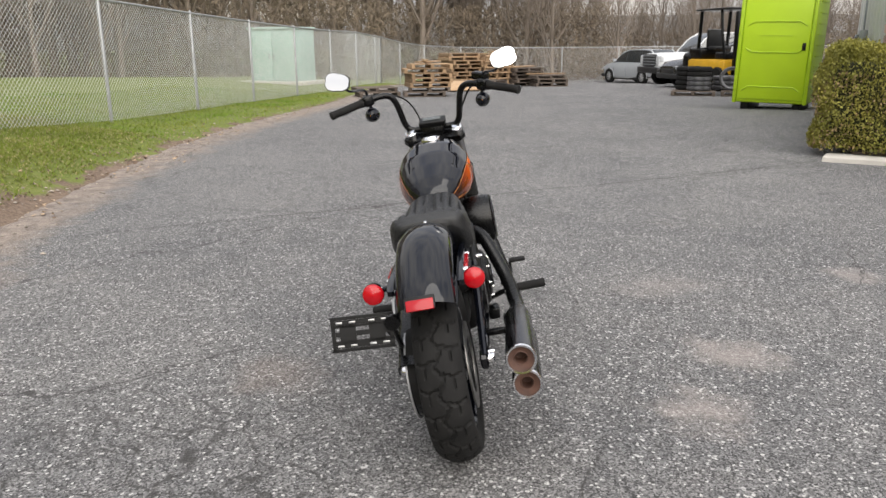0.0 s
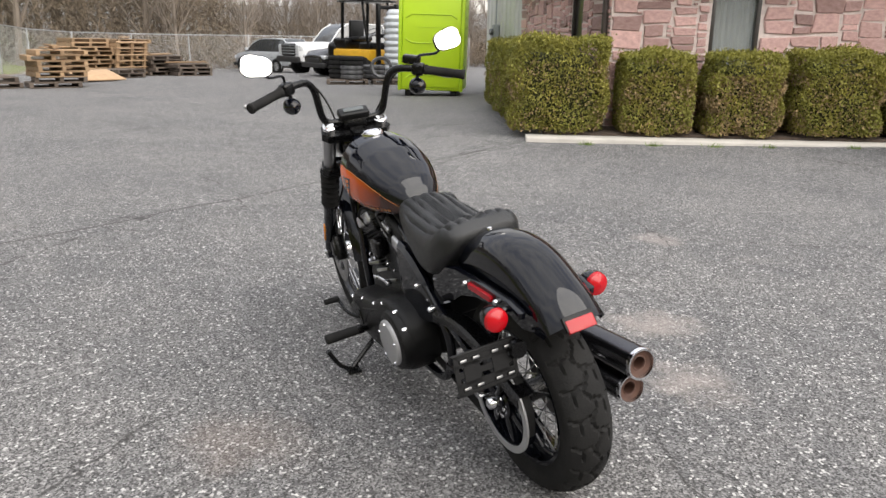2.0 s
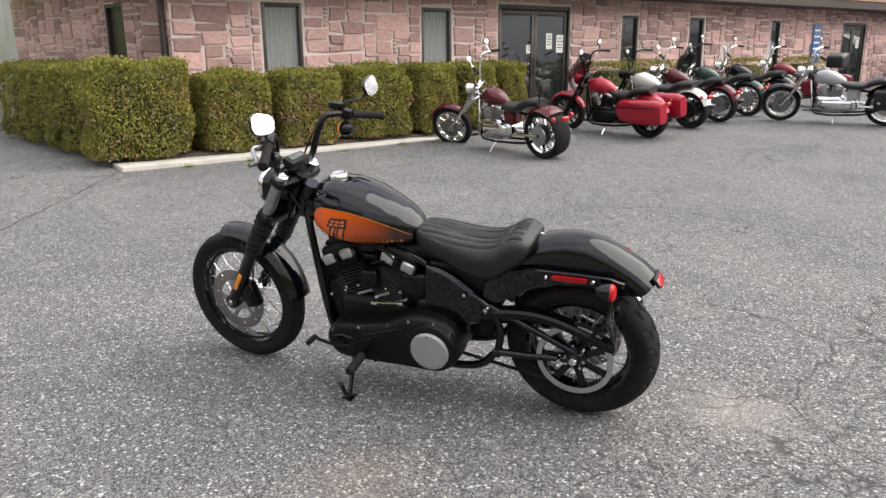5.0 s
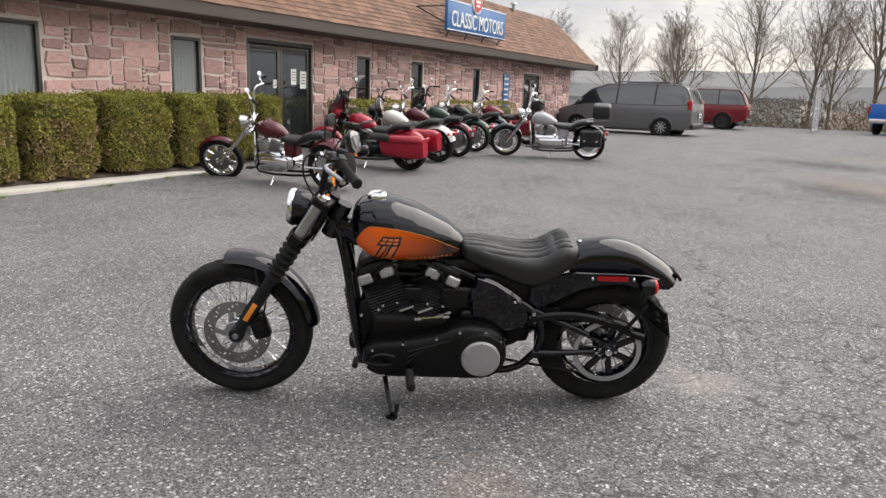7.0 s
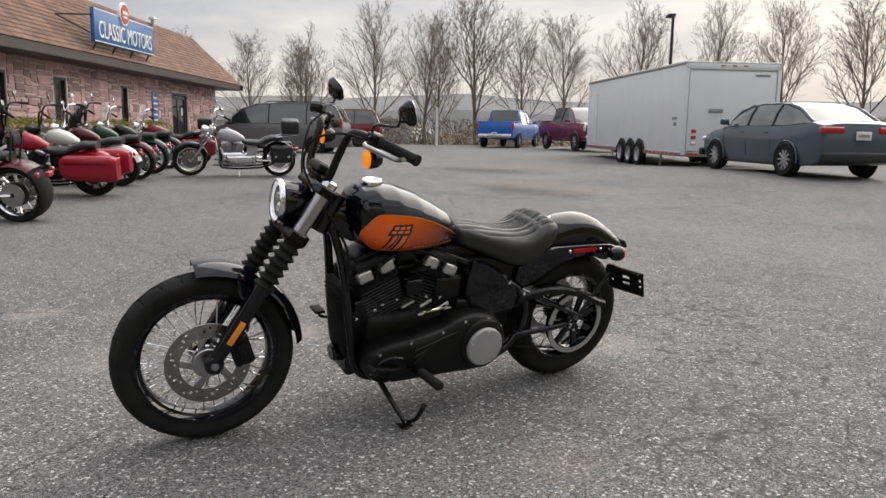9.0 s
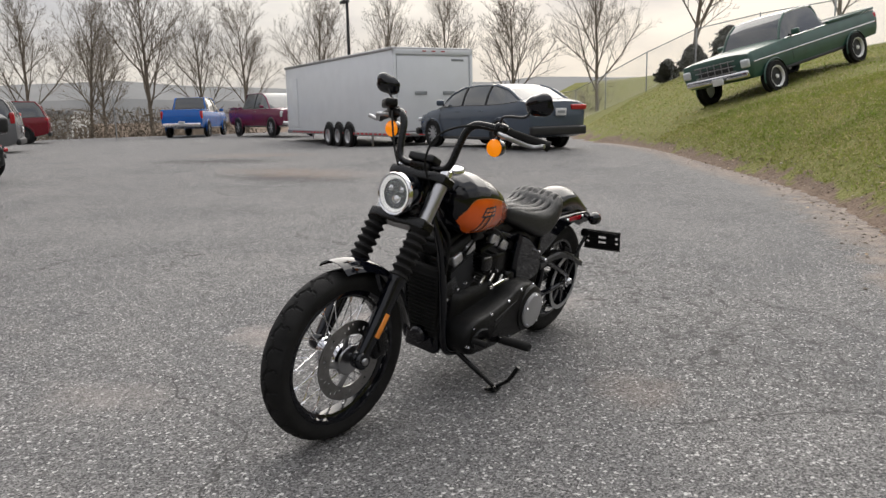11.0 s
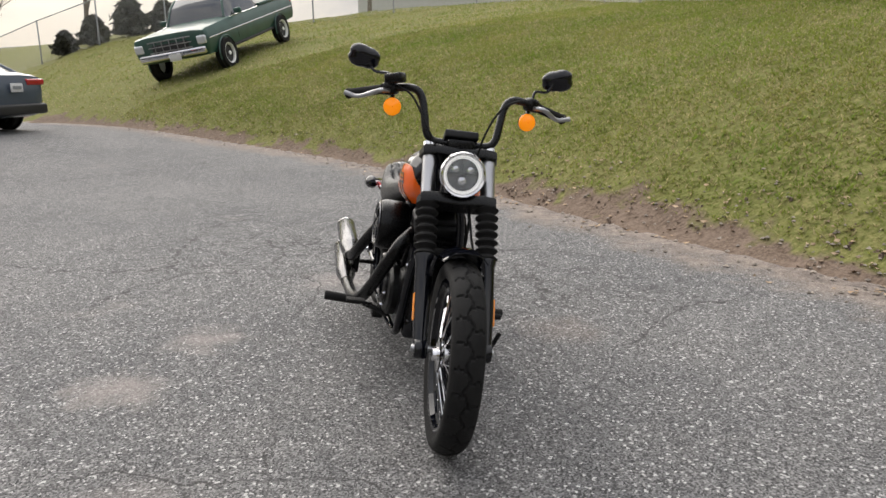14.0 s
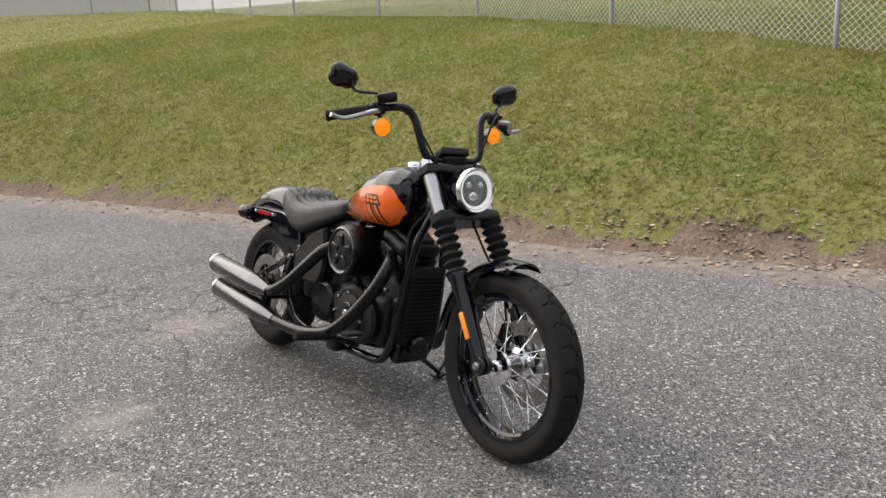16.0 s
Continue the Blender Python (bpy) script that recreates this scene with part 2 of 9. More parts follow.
# ---- ground: one sheet, the asphalt lies on it ----
EDGE = [(24, -46), (17, -33), (12, -24), (8, -17.6), (5.4, -14.2), (2.5, -10.4), (0.1, -7.1), (-1.2, -4.1), (-1.75, -2.4), (-2.45, -0.5), (-2.9, 0.6), (-3.3, 1.5), (-3.75, 3.2), (-4.15, 6.0),
        (-4.25, 9.0), (-4.15, 13.0), (-4.2, 17.0), (-4.3, 22.0), (-4.3, 40.0)]
EDGE_LINE = [Vector((p.x, p.y)) for p in spline([(x, y, 0) for x, y in EDGE], 5)]
EDGE_A = np.array([tuple(p) for p in EDGE_LINE[:-1]])
EDGE_B = np.array([tuple(p) for p in EDGE_LINE[1:]])


def bank_exact(x, y):
    d = EDGE_B - EDGE_A
    r = np.array((x, y)) - EDGE_A
    k = np.clip((r * d).sum(1) / (d * d).sum(1), 0, 1)
    off = r - d * k[:, None]
    dist = np.hypot(off[:, 0], off[:, 1])
    i = int(dist.argmin())
    side = d[i, 0] * r[i, 1] - d[i, 1] * r[i, 0]
    return dist[i] if side > 0 else -dist[i]


TABLE_N, TABLE_S, TABLE_O = 480, 0.25, -60.0
gx, gy = np.meshgrid(np.arange(TABLE_N) * TABLE_S + TABLE_O, np.arange(TABLE_N) * TABLE_S + TABLE_O)
best, sign = np.full(gx.shape, 1e9), np.ones(gx.shape)
for ea, eb in zip(EDGE_A, EDGE_B):
    ed = eb - ea
    rx_, ry_ = gx - ea[0], gy - ea[1]
    kk = np.clip((rx_ * ed[0] + ry_ * ed[1]) / (ed @ ed), 0, 1)
    dd = np.hypot(rx_ - ed[0] * kk, ry_ - ed[1] * kk)
    near_ = dd < best
    best = np.where(near_, dd, best)
    sign = np.where(near_, np.where(ed[0] * ry_ - ed[1] * rx_ > 0, 1.0, -1.0), sign)
TABLE = (best * sign).tolist()


def bank(x, y):
    """How far a place lies beyond the asphalt's edge, in metres; below 0 on the asphalt."""
    u, v = (x - TABLE_O) / TABLE_S, (y - TABLE_O) / TABLE_S
    i, j = int(u), int(v)
    if u < 0 or v < 0 or i >= TABLE_N - 1 or j >= TABLE_N - 1:
        return bank_exact(x, y)
    u, v = u - i, v - j
    a, b = TABLE[j], TABLE[j + 1]
    return (a[i] * (1 - u) + a[i + 1] * u) * (1 - v) + (b[i] * (1 - u) + b[i + 1] * u) * v


def lot(x, y):
    """Height of the asphalt: almost level, a little higher all round."""
    r = math.hypot(x, y - 0.8)
    swell = 0.13 * math.exp(-((x - 8.2) ** 2 + (y + 11.3) ** 2) / 16) - 0.11 * math.exp(-((x - 17) ** 2 + (y + 14.5) ** 2) / 14)
    return 0.22 * smooth(5.0, 15.0, r) + swell - 1.6 * smooth(42, 75, x - 0.35 * y) - 0.27 * smooth(7, 18, y) - 0.5 * smooth(24, 40, y)


def hill(x, y):
    """Height of the grass above the asphalt's level."""
    d = bank(x, y)
    if d < -1.5:
        return -0.25
    k = max(0.0, d)
    rise = (0.84 * (1 - math.exp(-k / 1.9)) + 0.15 * min(k, 15.0)) * smooth(11.0, -2.5, y) + 0.05 * min(k, 6.0)
    rise *= 1 - 0.25 * smooth(9, 30, x)
    rise += (0.3 + 0.8 * smooth(2, 13, x)) * smooth(-20, -31, y) * smooth(1, 8, k)
    lip = 0.055 * smooth(0.1, 0.5, d) + 0.03 * noise.noise((x * 1.3, y * 1.3, 0)) * smooth(0.2, 1.0, d)
    crumble = 0.035 * noise.noise((x * 5.0, y * 5.0, 2)) * smooth(-0.5, 0.1, d) * smooth(1.0, 0.5, d)
    if d < 0:
        return max(-0.25, 0.08 * d - 0.015) + crumble
    return rise + lip + crumble - 0.015 + 0.05 * noise.noise((x * 0.4, y * 0.4, 5)) * smooth(0, 2, d)


def level(x, y):
    d = bank(x, y)
    return lot(x, y) + (hill(x, y) if d > 0 else 0.0)


def steps(stops):
    out = []
    for a, b, s in stops:
        k = max(1, round((b - a) / s))
        out += [a + (b - a) * i / k for i in range(k)]
    return out + [stops[-1][1]]


def sheet(name, xs, ys, height, mat, attribute=None):
    verts = [(x, y, height(x, y)) for y in ys for x in xs]
    n = len(xs)
    faces = [(j * n + i, j * n + i + 1, (j + 1) * n + i + 1, (j + 1) * n + i) for j in range(len(ys) - 1) for i in range(n - 1)]
    data = bpy.data.meshes.new(name)
    data.from_pydata(verts, [], faces)
    data.polygons.foreach_set("use_smooth", [True] * len(faces))
    data.materials.append(mat)
    if attribute:
        layer = data.attributes.new("turf", "FLOAT", "POINT")
        layer.data.foreach_set("value", [attribute(x, y) for y in ys for x in xs])
    return new(name, data)


# stains and worn patches of the lot: x, y, reach, strength, kind, stretch, turn
SPOTS = [(1.25, 0.9, 0.4, 0.6, "s"), (0.95, 0.35, 0.35, 0.55, "s"), (2.3, 2.2, 0.3, 0.5, "s"), (0.3, -0.6, 0.45, 0.5, "s"), (-0.75, 0.55, 0.4, 0.3, "c"),
         (11.9, -6.8, 1.5, 0.75, "t", 2.2, 20), (8.0, -5.3, 1.1, 0.7, "t", 2.4, 15), (8.4, -5.9, 1.3, 0.6, "c", 2.4, 10), (13.0, -8.6, 1.4, 0.6, "c", 2.6, 15),
         (-3.2, 0.4, 0.7, 0.7, "s", 2.4, 112), (-2.2, -1.7, 0.6, 0.7, "s", 2.4, 110), (-3.9, 2.2, 0.7, 0.7, "c", 2.2, 112), (1.4, -9.9, 0.9, 0.6, "s", 2.6, 128),
         (-4.4, 4.6, 0.6, 0.8, "c", 3.0, 104), (-4.6, 7.5, 0.5, 0.7, "c", 4.0, 92), (1.1, 1.9, 0.35, 0.3, "s", 1.8, 30)]


# broken-up zones of the lot: x, y, reach
CRAZED = [(0.3, -1.4, 1.6), (-0.6, -0.6, 1.2), (1.0, -1.9, 1.5), (-1.1, 0.0, 1.0)]


def asphalt_material():
    mat = bpy.data.materials.new("worn_asphalt")
    mat.use_nodes = True
    n, l = mat.node_tree.nodes, mat.node_tree.links
    b = n["Principled BSDF"]
    tc = n.new("ShaderNodeTexCoord")

    def tex(scale, detail=4.0, rough=0.6):
        t = n.new("ShaderNodeTexNoise")
        t.inputs["Scale"].default_value, t.inputs["Detail"].default_value, t.inputs["Roughness"].default_value = scale, detail, rough
        l.new(tc.outputs["Object"], t.inputs["Vector"])
        return t

    def ramp(src, a, b_, lo, hi):
        r = n.new("ShaderNodeMapRange")
        r.inputs["From Min"].default_value, r.inputs["From Max"].default_value = a, b_
        r.inputs["To Min"].default_value, r.inputs["To Max"].default_value = lo, hi
        l.new(src, r.inputs["Value"])
        return r.outputs["Result"]

    def mix(fac, a, c, kind="MIX"):
        m = n.new("ShaderNodeMixRGB")
        m.blend_type = kind
        for i, v in ((0, fac), (1, a), (2, c)):
            if isinstance(v, tuple):
                m.inputs[i].default_value = (*v, 1)
            elif isinstance(v, float):
                m.inputs[i].default_value = v
            else:
                l.new(v, m.inputs[i])
        return m.outputs[0]
    # aggregate: small stones of differing greys
    cells = n.new("ShaderNodeTexVoronoi")
    cells.inputs["Scale"].default_value = 165.0
    l.new(tc.outputs["Object"], cells.inputs["Vector"])
    bw = n.new("ShaderNodeRGBToBW")
    l.new(cells.outputs["Color"], bw.inputs[0])
    stones = ramp(bw.outputs[0], 0.2, 0.85, 0.34, 1.62)
    base = mix(ramp(tex(0.55, 6).outputs["Fac"], 0.35, 0.65, 0.0, 1.0), (0.094, 0.094, 0.097), (0.146, 0.143, 0.141))
    base = mix(ramp(tex(3.5, 5).outputs["Fac"], 0.4, 0.75, 0.0, 0.5), base, (0.178, 0.171, 0.166))
    base = mix(ramp(tex(16.0, 5, 0.65).outputs["Fac"], 0.45, 0.7, 0.0, 0.55), base, (0.07, 0.069, 0.07))
    base = mix(ramp(tex(34.0, 3, 0.7).outputs["Fac"], 0.52, 0.72, 0.0, 0.5), base, (0.2, 0.195, 0.19))
    col = mix(1.0, base, stones, "MULTIPLY")
    chips = n.new("ShaderNodeTexVoronoi")
    chips.inputs["Scale"].default_value = 105.0
    l.new(tc.outputs["Object"], chips.inputs["Vector"])
    cbw = n.new("ShaderNodeRGBToBW")
    l.new(chips.outputs["Color"], cbw.inputs[0])
    col = mix(ramp(cbw.outputs[0], 0.82, 0.86, 0.0, 0.9), col, (0.48, 0.47, 0.455))
    # dry sandy stains: scattered ones, and those of known place (x, y, reach, strength)
    col = mix(ramp(tex(0.9, 7, 0.65).outputs["Fac"], 0.62, 0.8, 0.0, 0.35), col, (0.25, 0.215, 0.19))
    ragged = tex(5.0, 6, 0.7).outputs["Fac"]

    def spot(x, y, reach, strength, paint, stretch=1.0, turn=0.0):
        nonlocal col
        mp = n.new("ShaderNodeMapping")
        mp.vector_type = "TEXTURE"
        mp.inputs["Location"].default_value = (x, y, 0)
        mp.inputs["Rotation"].default_value = (0, 0, radians(turn))
        mp.inputs["Scale"].default_value = (reach * stretch, reach, 1)
        l.new(tc.outputs["Object"], mp.inputs["Vector"])
        flat = n.new("ShaderNodeVectorMath")
        flat.operation = "MULTIPLY"
        flat.inputs[1].default_value = (1, 1, 0)
        l.new(mp.outputs["Vector"], flat.inputs[0])
        far = n.new("ShaderNodeVectorMath")
        far.operation = "LENGTH"
        l.new(flat.outputs["Vector"], far.inputs[0])
        near_k = ramp(far.outputs["Value"], 0.0, 1.0, 0.62, 0.0)
        both_ = n.new("ShaderNodeMath")
        both_.operation = "ADD"
        l.new(near_k, both_.inputs[0])
        l.new(ragged, both_.inputs[1])
        col = mix(ramp(both_.outputs[0], 0.72, 1.05, 0.0, strength), col, paint)
    SAND, TAR, CLAY = (0.30, 0.265, 0.245), (0.035, 0.033, 0.034), (0.19, 0.145, 0.12)
    for s_ in SPOTS:
        spot(*s_[:4], {"s": SAND, "t": TAR, "c": CLAY}[s_[4]], *s_[5:])
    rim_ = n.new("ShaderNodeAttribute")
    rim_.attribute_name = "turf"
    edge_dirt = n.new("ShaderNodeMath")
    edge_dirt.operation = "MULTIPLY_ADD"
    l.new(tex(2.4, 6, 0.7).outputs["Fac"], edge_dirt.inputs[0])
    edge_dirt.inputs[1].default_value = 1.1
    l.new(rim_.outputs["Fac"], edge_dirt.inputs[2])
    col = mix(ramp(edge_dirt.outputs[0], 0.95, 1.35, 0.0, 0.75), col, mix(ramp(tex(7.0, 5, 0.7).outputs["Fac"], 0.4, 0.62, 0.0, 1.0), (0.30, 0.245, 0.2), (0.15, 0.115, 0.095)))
    grit = ramp(bw.outputs[0], 0.2, 0.85, 0.82, 1.18)
    col = mix(1.0, col, grit, "MULTIPLY")
    # thin cracks
    warp = tex(1.2, 4)
    add = n.new("ShaderNodeMixRGB")
    add.blend_type = "LINEAR_LIGHT"
    add.inputs[0].default_value = 0.35
    l.new(tc.outputs["Object"], add.inputs[1])
    l.new(warp.outputs["Color"], add.inputs[2])
    crack = n.new("ShaderNodeTexVoronoi")
    crack.feature = "DISTANCE_TO_EDGE"
    crack.inputs["Scale"].default_value = 0.42
    l.new(add.outputs[0], crack.inputs["Vector"])
    where = ramp(tex(0.35, 3).outputs["Fac"], 0.43, 0.52, 0.0, 1.0)
    line = ramp(crack.outputs["Distance"], 0.0008, 0.0042, 0.8, 0.0)
    both = n.new("ShaderNodeMath")
    both.operation = "MULTIPLY"
    l.new(where, both.inputs[0])
    l.new(line, both.inputs[1])
    col = mix(both.outputs[0], col, (0.03, 0.028, 0.027))
    crazed = n.new("ShaderNodeTexVoronoi")
    crazed.feature = "DISTANCE_TO_EDGE"
    crazed.inputs["Scale"].default_value = 4.2
    l.new(add.outputs[0], crazed.inputs["Vector"])
    fine_line = ramp(crazed.outputs["Distance"], 0.006, 0.04, 0.6, 0.0)
    for cx_, cy_, reach_ in CRAZED:
        away_ = n.new("ShaderNodeVectorMath")
        away_.operation = "DISTANCE"
        away_.inputs[1].default_value = (cx_, cy_, 0)
        l.new(tc.outputs["Object"], away_.inputs[0])
        zone = n.new("ShaderNodeMath")
        zone.operation = "ADD"
        l.new(ramp(away_.outputs["Value"], 0.0, reach_, 0.55, 0.0), zone.inputs[0])
        l.new(ragged, zone.inputs[1])
        craze = n.new("ShaderNodeMath")
        craze.operation = "MULTIPLY"
        l.new(ramp(zone.outputs[0], 0.66, 0.85, 0.0, 1.0), craze.inputs[0])
        l.new(fine_line, craze.inputs[1])
        col = mix(craze.outputs[0], col, (0.035, 0.033, 0.032))
    # one long seam from the kerb's corner across the lot
    seam = n.new("ShaderNodeMapping")
    seam.vector_type = "TEXTURE"
    seam.inputs["Location"].default_value = (3.8, 6.75, 0)
    seam.inputs["Rotation"].default_value = (0, 0, radians(209.6))
    wob = n.new("ShaderNodeMixRGB")
    wob.blend_type = "LINEAR_LIGHT"
    wob.inputs[0].default_value = 0.09
    l.new(tc.outputs["Object"], wob.inputs[1])
    l.new(warp.outputs["Color"], wob.inputs[2])
    l.new(wob.outputs[0], seam.inputs["Vector"])
    part_ = n.new("ShaderNodeSeparateXYZ")
    l.new(seam.outputs["Vector"], part_.inputs[0])
    away = n.new("ShaderNodeMath")
    away.operation = "ABSOLUTE"
    l.new(part_.outputs["Y"], away.inputs[0])
    run_ = n.new("ShaderNodeMath")
    run_.operation = "MULTIPLY"
    l.new(ramp(away.outputs[0], 0.006, 0.02, 0.8, 0.0), run_.inputs[0])
    l.new(ramp(part_.outputs["X"], 0.0, 0.05, 0.0, 1.0), run_.inputs[1])
    fade_ = n.new("ShaderNodeMath")
    fade_.operation = "MULTIPLY"
    l.new(run_.outputs[0], fade_.inputs[0])
    l.new(ramp(part_.outputs["X"], 6.0, 9.0, 1.0, 0.0), fade_.inputs[1])
    col = mix(fade_.outputs[0], col, (0.03, 0.028, 0.027))
    l.new(col, b.inputs["Base Color"])
    b.inputs["Roughness"].default_value = 0.85
    b.inputs["Specular IOR Level"].default_value = 0.35
    bp = n.new("ShaderNodeBump")
    bp.inputs["Strength"].default_value, bp.inputs["Distance"].default_value = 0.6, 0.006
    l.new(cells.outputs["Distance"], bp.inputs["Height"])
    l.new(bp.outputs["Normal"], b.inputs["Normal"])
    return mat


def turf_material():
    """Grass, and bare soil where the turf attribute is low."""
    mat = bpy.data.materials.new("rough_spring_turf")
    mat.use_nodes = True
    n, l = mat.node_tree.nodes, mat.node_tree.links
    b = n["Principled BSDF"]
    tc = n.new("ShaderNodeTexCoord")

    def tex(scale, detail=5.0):
        t = n.new("ShaderNodeTexNoise")
        t.inputs["Scale"].default_value, t.inputs["Detail"].default_value = scale, detail
        l.new(tc.outputs["Object"], t.inputs["Vector"])
        r = n.new("ShaderNodeMapRange")
        r.inputs["From Min"].default_value, r.inputs["From Max"].default_value = 0.33, 0.67
        l.new(t.outputs["Fac"], r.inputs["Value"])
        return r.outputs["Result"]

    def mix(fac, a, c):
        m = n.new("ShaderNodeMixRGB")
        for i, v in ((0, fac), (1, a), (2, c)):
            if isinstance(v, tuple):
                m.inputs[i].default_value = (*v, 1)
            else:
                l.new(v, m.inputs[i])
        return m.outputs[0]
    grass = mix(tex(0.45), (0.12, 0.145, 0.028), (0.22, 0.20, 0.075))
    grass = mix(tex(2.6), grass, (0.095, 0.15, 0.02))
    grass = mix(tex(1.1), grass, (0.235, 0.2, 0.085))
    grass = mix(tex(11.0), grass, (0.085, 0.105, 0.022))
    grass = mix(tex(55.0), grass, (0.25, 0.22, 0.095))
    grass = mix(tex(23.0), grass, (0.13, 0.14, 0.04))
    soil = mix(tex(2.2), (0.22, 0.165, 0.13), (0.06, 0.042, 0.03))
    soil = mix(tex(9.0), soil, (0.10, 0.07, 0.05))
    soil = mix(tex(45.0), soil, (0.2, 0.15, 0.115))
    place = n.new("ShaderNodeSeparateXYZ")
    l.new(tc.outputs["Object"], place.inputs[0])
    north = n.new("ShaderNodeMapRange")
    north.inputs["From Min"].default_value, north.inputs["From Max"].default_value = 1.5, 5.0
    north.inputs["To Max"].default_value = 0.65
    l.new(place.outputs["Y"], north.inputs["Value"])
    grass = mix(north.outputs["Result"], grass, (0.125, 0.165, 0.04))
    at_ = n.new("ShaderNodeAttribute")
    at_.attribute_name = "turf"
    rough = n.new("ShaderNodeMath")
    rough.operation = "MULTIPLY_ADD"
    l.new(tex(3.2), rough.inputs[0])
    rough.inputs[1].default_value = 0.55
    l.new(at_.outputs["Fac"], rough.inputs[2])
    edge = n.new("ShaderNodeMapRange")
    edge.inputs["From Min"].default_value, edge.inputs["From Max"].default_value = 0.62, 0.82
    l.new(rough.outputs[0], edge.inputs["Value"])
    l.new(mix(edge.outputs["Result"], soil, grass), b.inputs["Base Color"])
    b.inputs["Roughness"].default_value = 0.95
    b.inputs["Specular IOR Level"].default_value = 0.15
    t = n.new("ShaderNodeTexNoise")
    t.inputs["Scale"].default_value, t.inputs["Detail"].default_value = 16.0, 8.0
    l.new(tc.outputs["Object"], t.inputs["Vector"])
    bp = n.new("ShaderNodeBump")
    bp.inputs["Strength"].default_value, bp.inputs["Distance"].default_value = 0.8, 0.05
    l.new(t.outputs["Fac"], bp.inputs["Height"])
    l.new(bp.outputs["Normal"], b.inputs["Normal"])
    return mat


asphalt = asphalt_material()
turf = turf_material()
ground = sheet("ground", steps([(-900, -100, 100), (-100, -30, 6), (-30, -12, 1.0), (-12, 7, 0.16), (7, 30, 1.0), (30, 100, 6), (100, 900, 100)]),
               steps([(-900, -100, 100), (-100, -36, 6), (-36, -19, 1.0), (-19, 20, 0.2), (20, 40, 1.0), (40, 100, 6), (100, 900, 100)]),
               lambda x, y: lot(x, y) + hill(x, y), turf, lambda x, y: smooth(-0.1, 0.55, bank(x, y) + 0.22 * noise.noise((x * 1.1, y * 1.1, 8)) + 0.12 * noise.noise((x * 3.7, y * 3.7, 1))))
tagged(ground, "rough spring grass bank with bare brown soil along its edge", "ground", kind="structure")
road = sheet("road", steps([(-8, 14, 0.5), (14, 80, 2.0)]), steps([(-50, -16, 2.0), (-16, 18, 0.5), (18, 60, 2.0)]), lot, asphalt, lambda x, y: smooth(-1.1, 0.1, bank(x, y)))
tagged(road, "worn grey asphalt parking lot with cracks and pale stains", "asphalt", kind="structure")

# ---- building ----
FX, FY, FA = 9.26, 5.26, -28.0
FRONT = pose(FX, FY, 0, 0, 0, FA)  # x along the front, y into the building, z up


def front(s, o, z):
    """A place by its run along the front, its distance before it and its height."""
    return FRONT @ Vector((s, -o, z))


stone = material("pink_sandstone", (0.66, 0.44, 0.41), 0.85, vary=0.2, scale=5, bump=0.5, bump_scale=40, second=(0.47, 0.29, 0.27), island=0.38)
mortar = material("pale_mortar", (0.82, 0.71, 0.67), 0.9, vary=0.2, scale=12, bump=0.4, bump_scale=90)
shingle = material("brown_shingles", (0.24, 0.13, 0.085), 0.9, vary=0.35, scale=3, bump=0.5, bump_scale=60, island=0.25)
brown_trim = material("dark_brown_trim", (0.05, 0.033, 0.027), 0.55, vary=0.25)
bronze = material("dark_bronze_frame", (0.045, 0.038, 0.033), 0.4, vary=0.2)
pane_glass = material("window_glass", (0.02, 0.024, 0.026), 0.02, vary=0.05, ior=2.3)
curtain = material("pale_curtain", (0.2, 0.21, 0.21), 0.9, vary=0.3)
concrete = material("pale_concrete", (0.62, 0.585, 0.53), 0.85, vary=0.25, scale=3, bump=0.3, bump_scale=90)
metal_white = material("pale_ribbed_metal", (0.62, 0.62, 0.6), 0.4, vary=0.12, scale=2)
sign_blue = material("sign_blue", (0.03, 0.14, 0.38), 0.4, vary=0.1)
sign_white = material("sign_white", (0.82, 0.82, 0.8), 0.4, vary=0.05)
sign_red = material("sign_red", (0.5, 0.03, 0.03), 0.4, vary=0.1)

OPEN = [(-2.95, -2.29, 0.75, 2.15), (-0.04, 0.61, 0.75, 2.15), (1.70, 3.60, 0.0, 2.25), (5.15, 5.70, 0.75, 2.13), (7.5, 8.07, 0.75, 2.13), (10.95, 11.4, 0.75, 2.13), (14.7, 16.1, 0.0, 2.13)]
S0, S1, TOP = -4.3, 19.25, 2.75


def wall_pieces(s0, s1, top, holes):
    """Boxes that leave the openings free: (from, to, bottom, top)."""
    out, x = [], s0
    for a, b, z0, z1 in holes:
        out.append((x, a, 0.0, top))
        out.append((a, b, z1, top))
        if z0 > 0:
            out.append((a, b, 0.0, z0))
        x = b
    out.append((x, s1, 0.0, top))
    return out


wall = merge(*[at(box(b - a, 0.3, z1 - z0 + (0.3 if z0 == 0 else 0)), (a + b) / 2, 0.15, (z0 + z1) / 2 - (0.15 if z0 == 0 else 0)) for a, b, z0, z1 in wall_pieces(S0, S1, TOP, OPEN)])
wall_front = part("wall_front", moved(wall, FRONT), mortar, sharp=0)
tagged(wall_front, "pink sandstone rubble wall with pale raised mortar joints", "wall", kind="structure")
end_wall = at(box(0.3, 9.0, TOP + 0.3), S0 + 0.15, 4.8, TOP / 2 - 0.15)
wall_side = tagged(part("wall_side", moved(end_wall, FRONT), mortar, sharp=0), "pink sandstone side wall of the building", "wall", kind="structure")
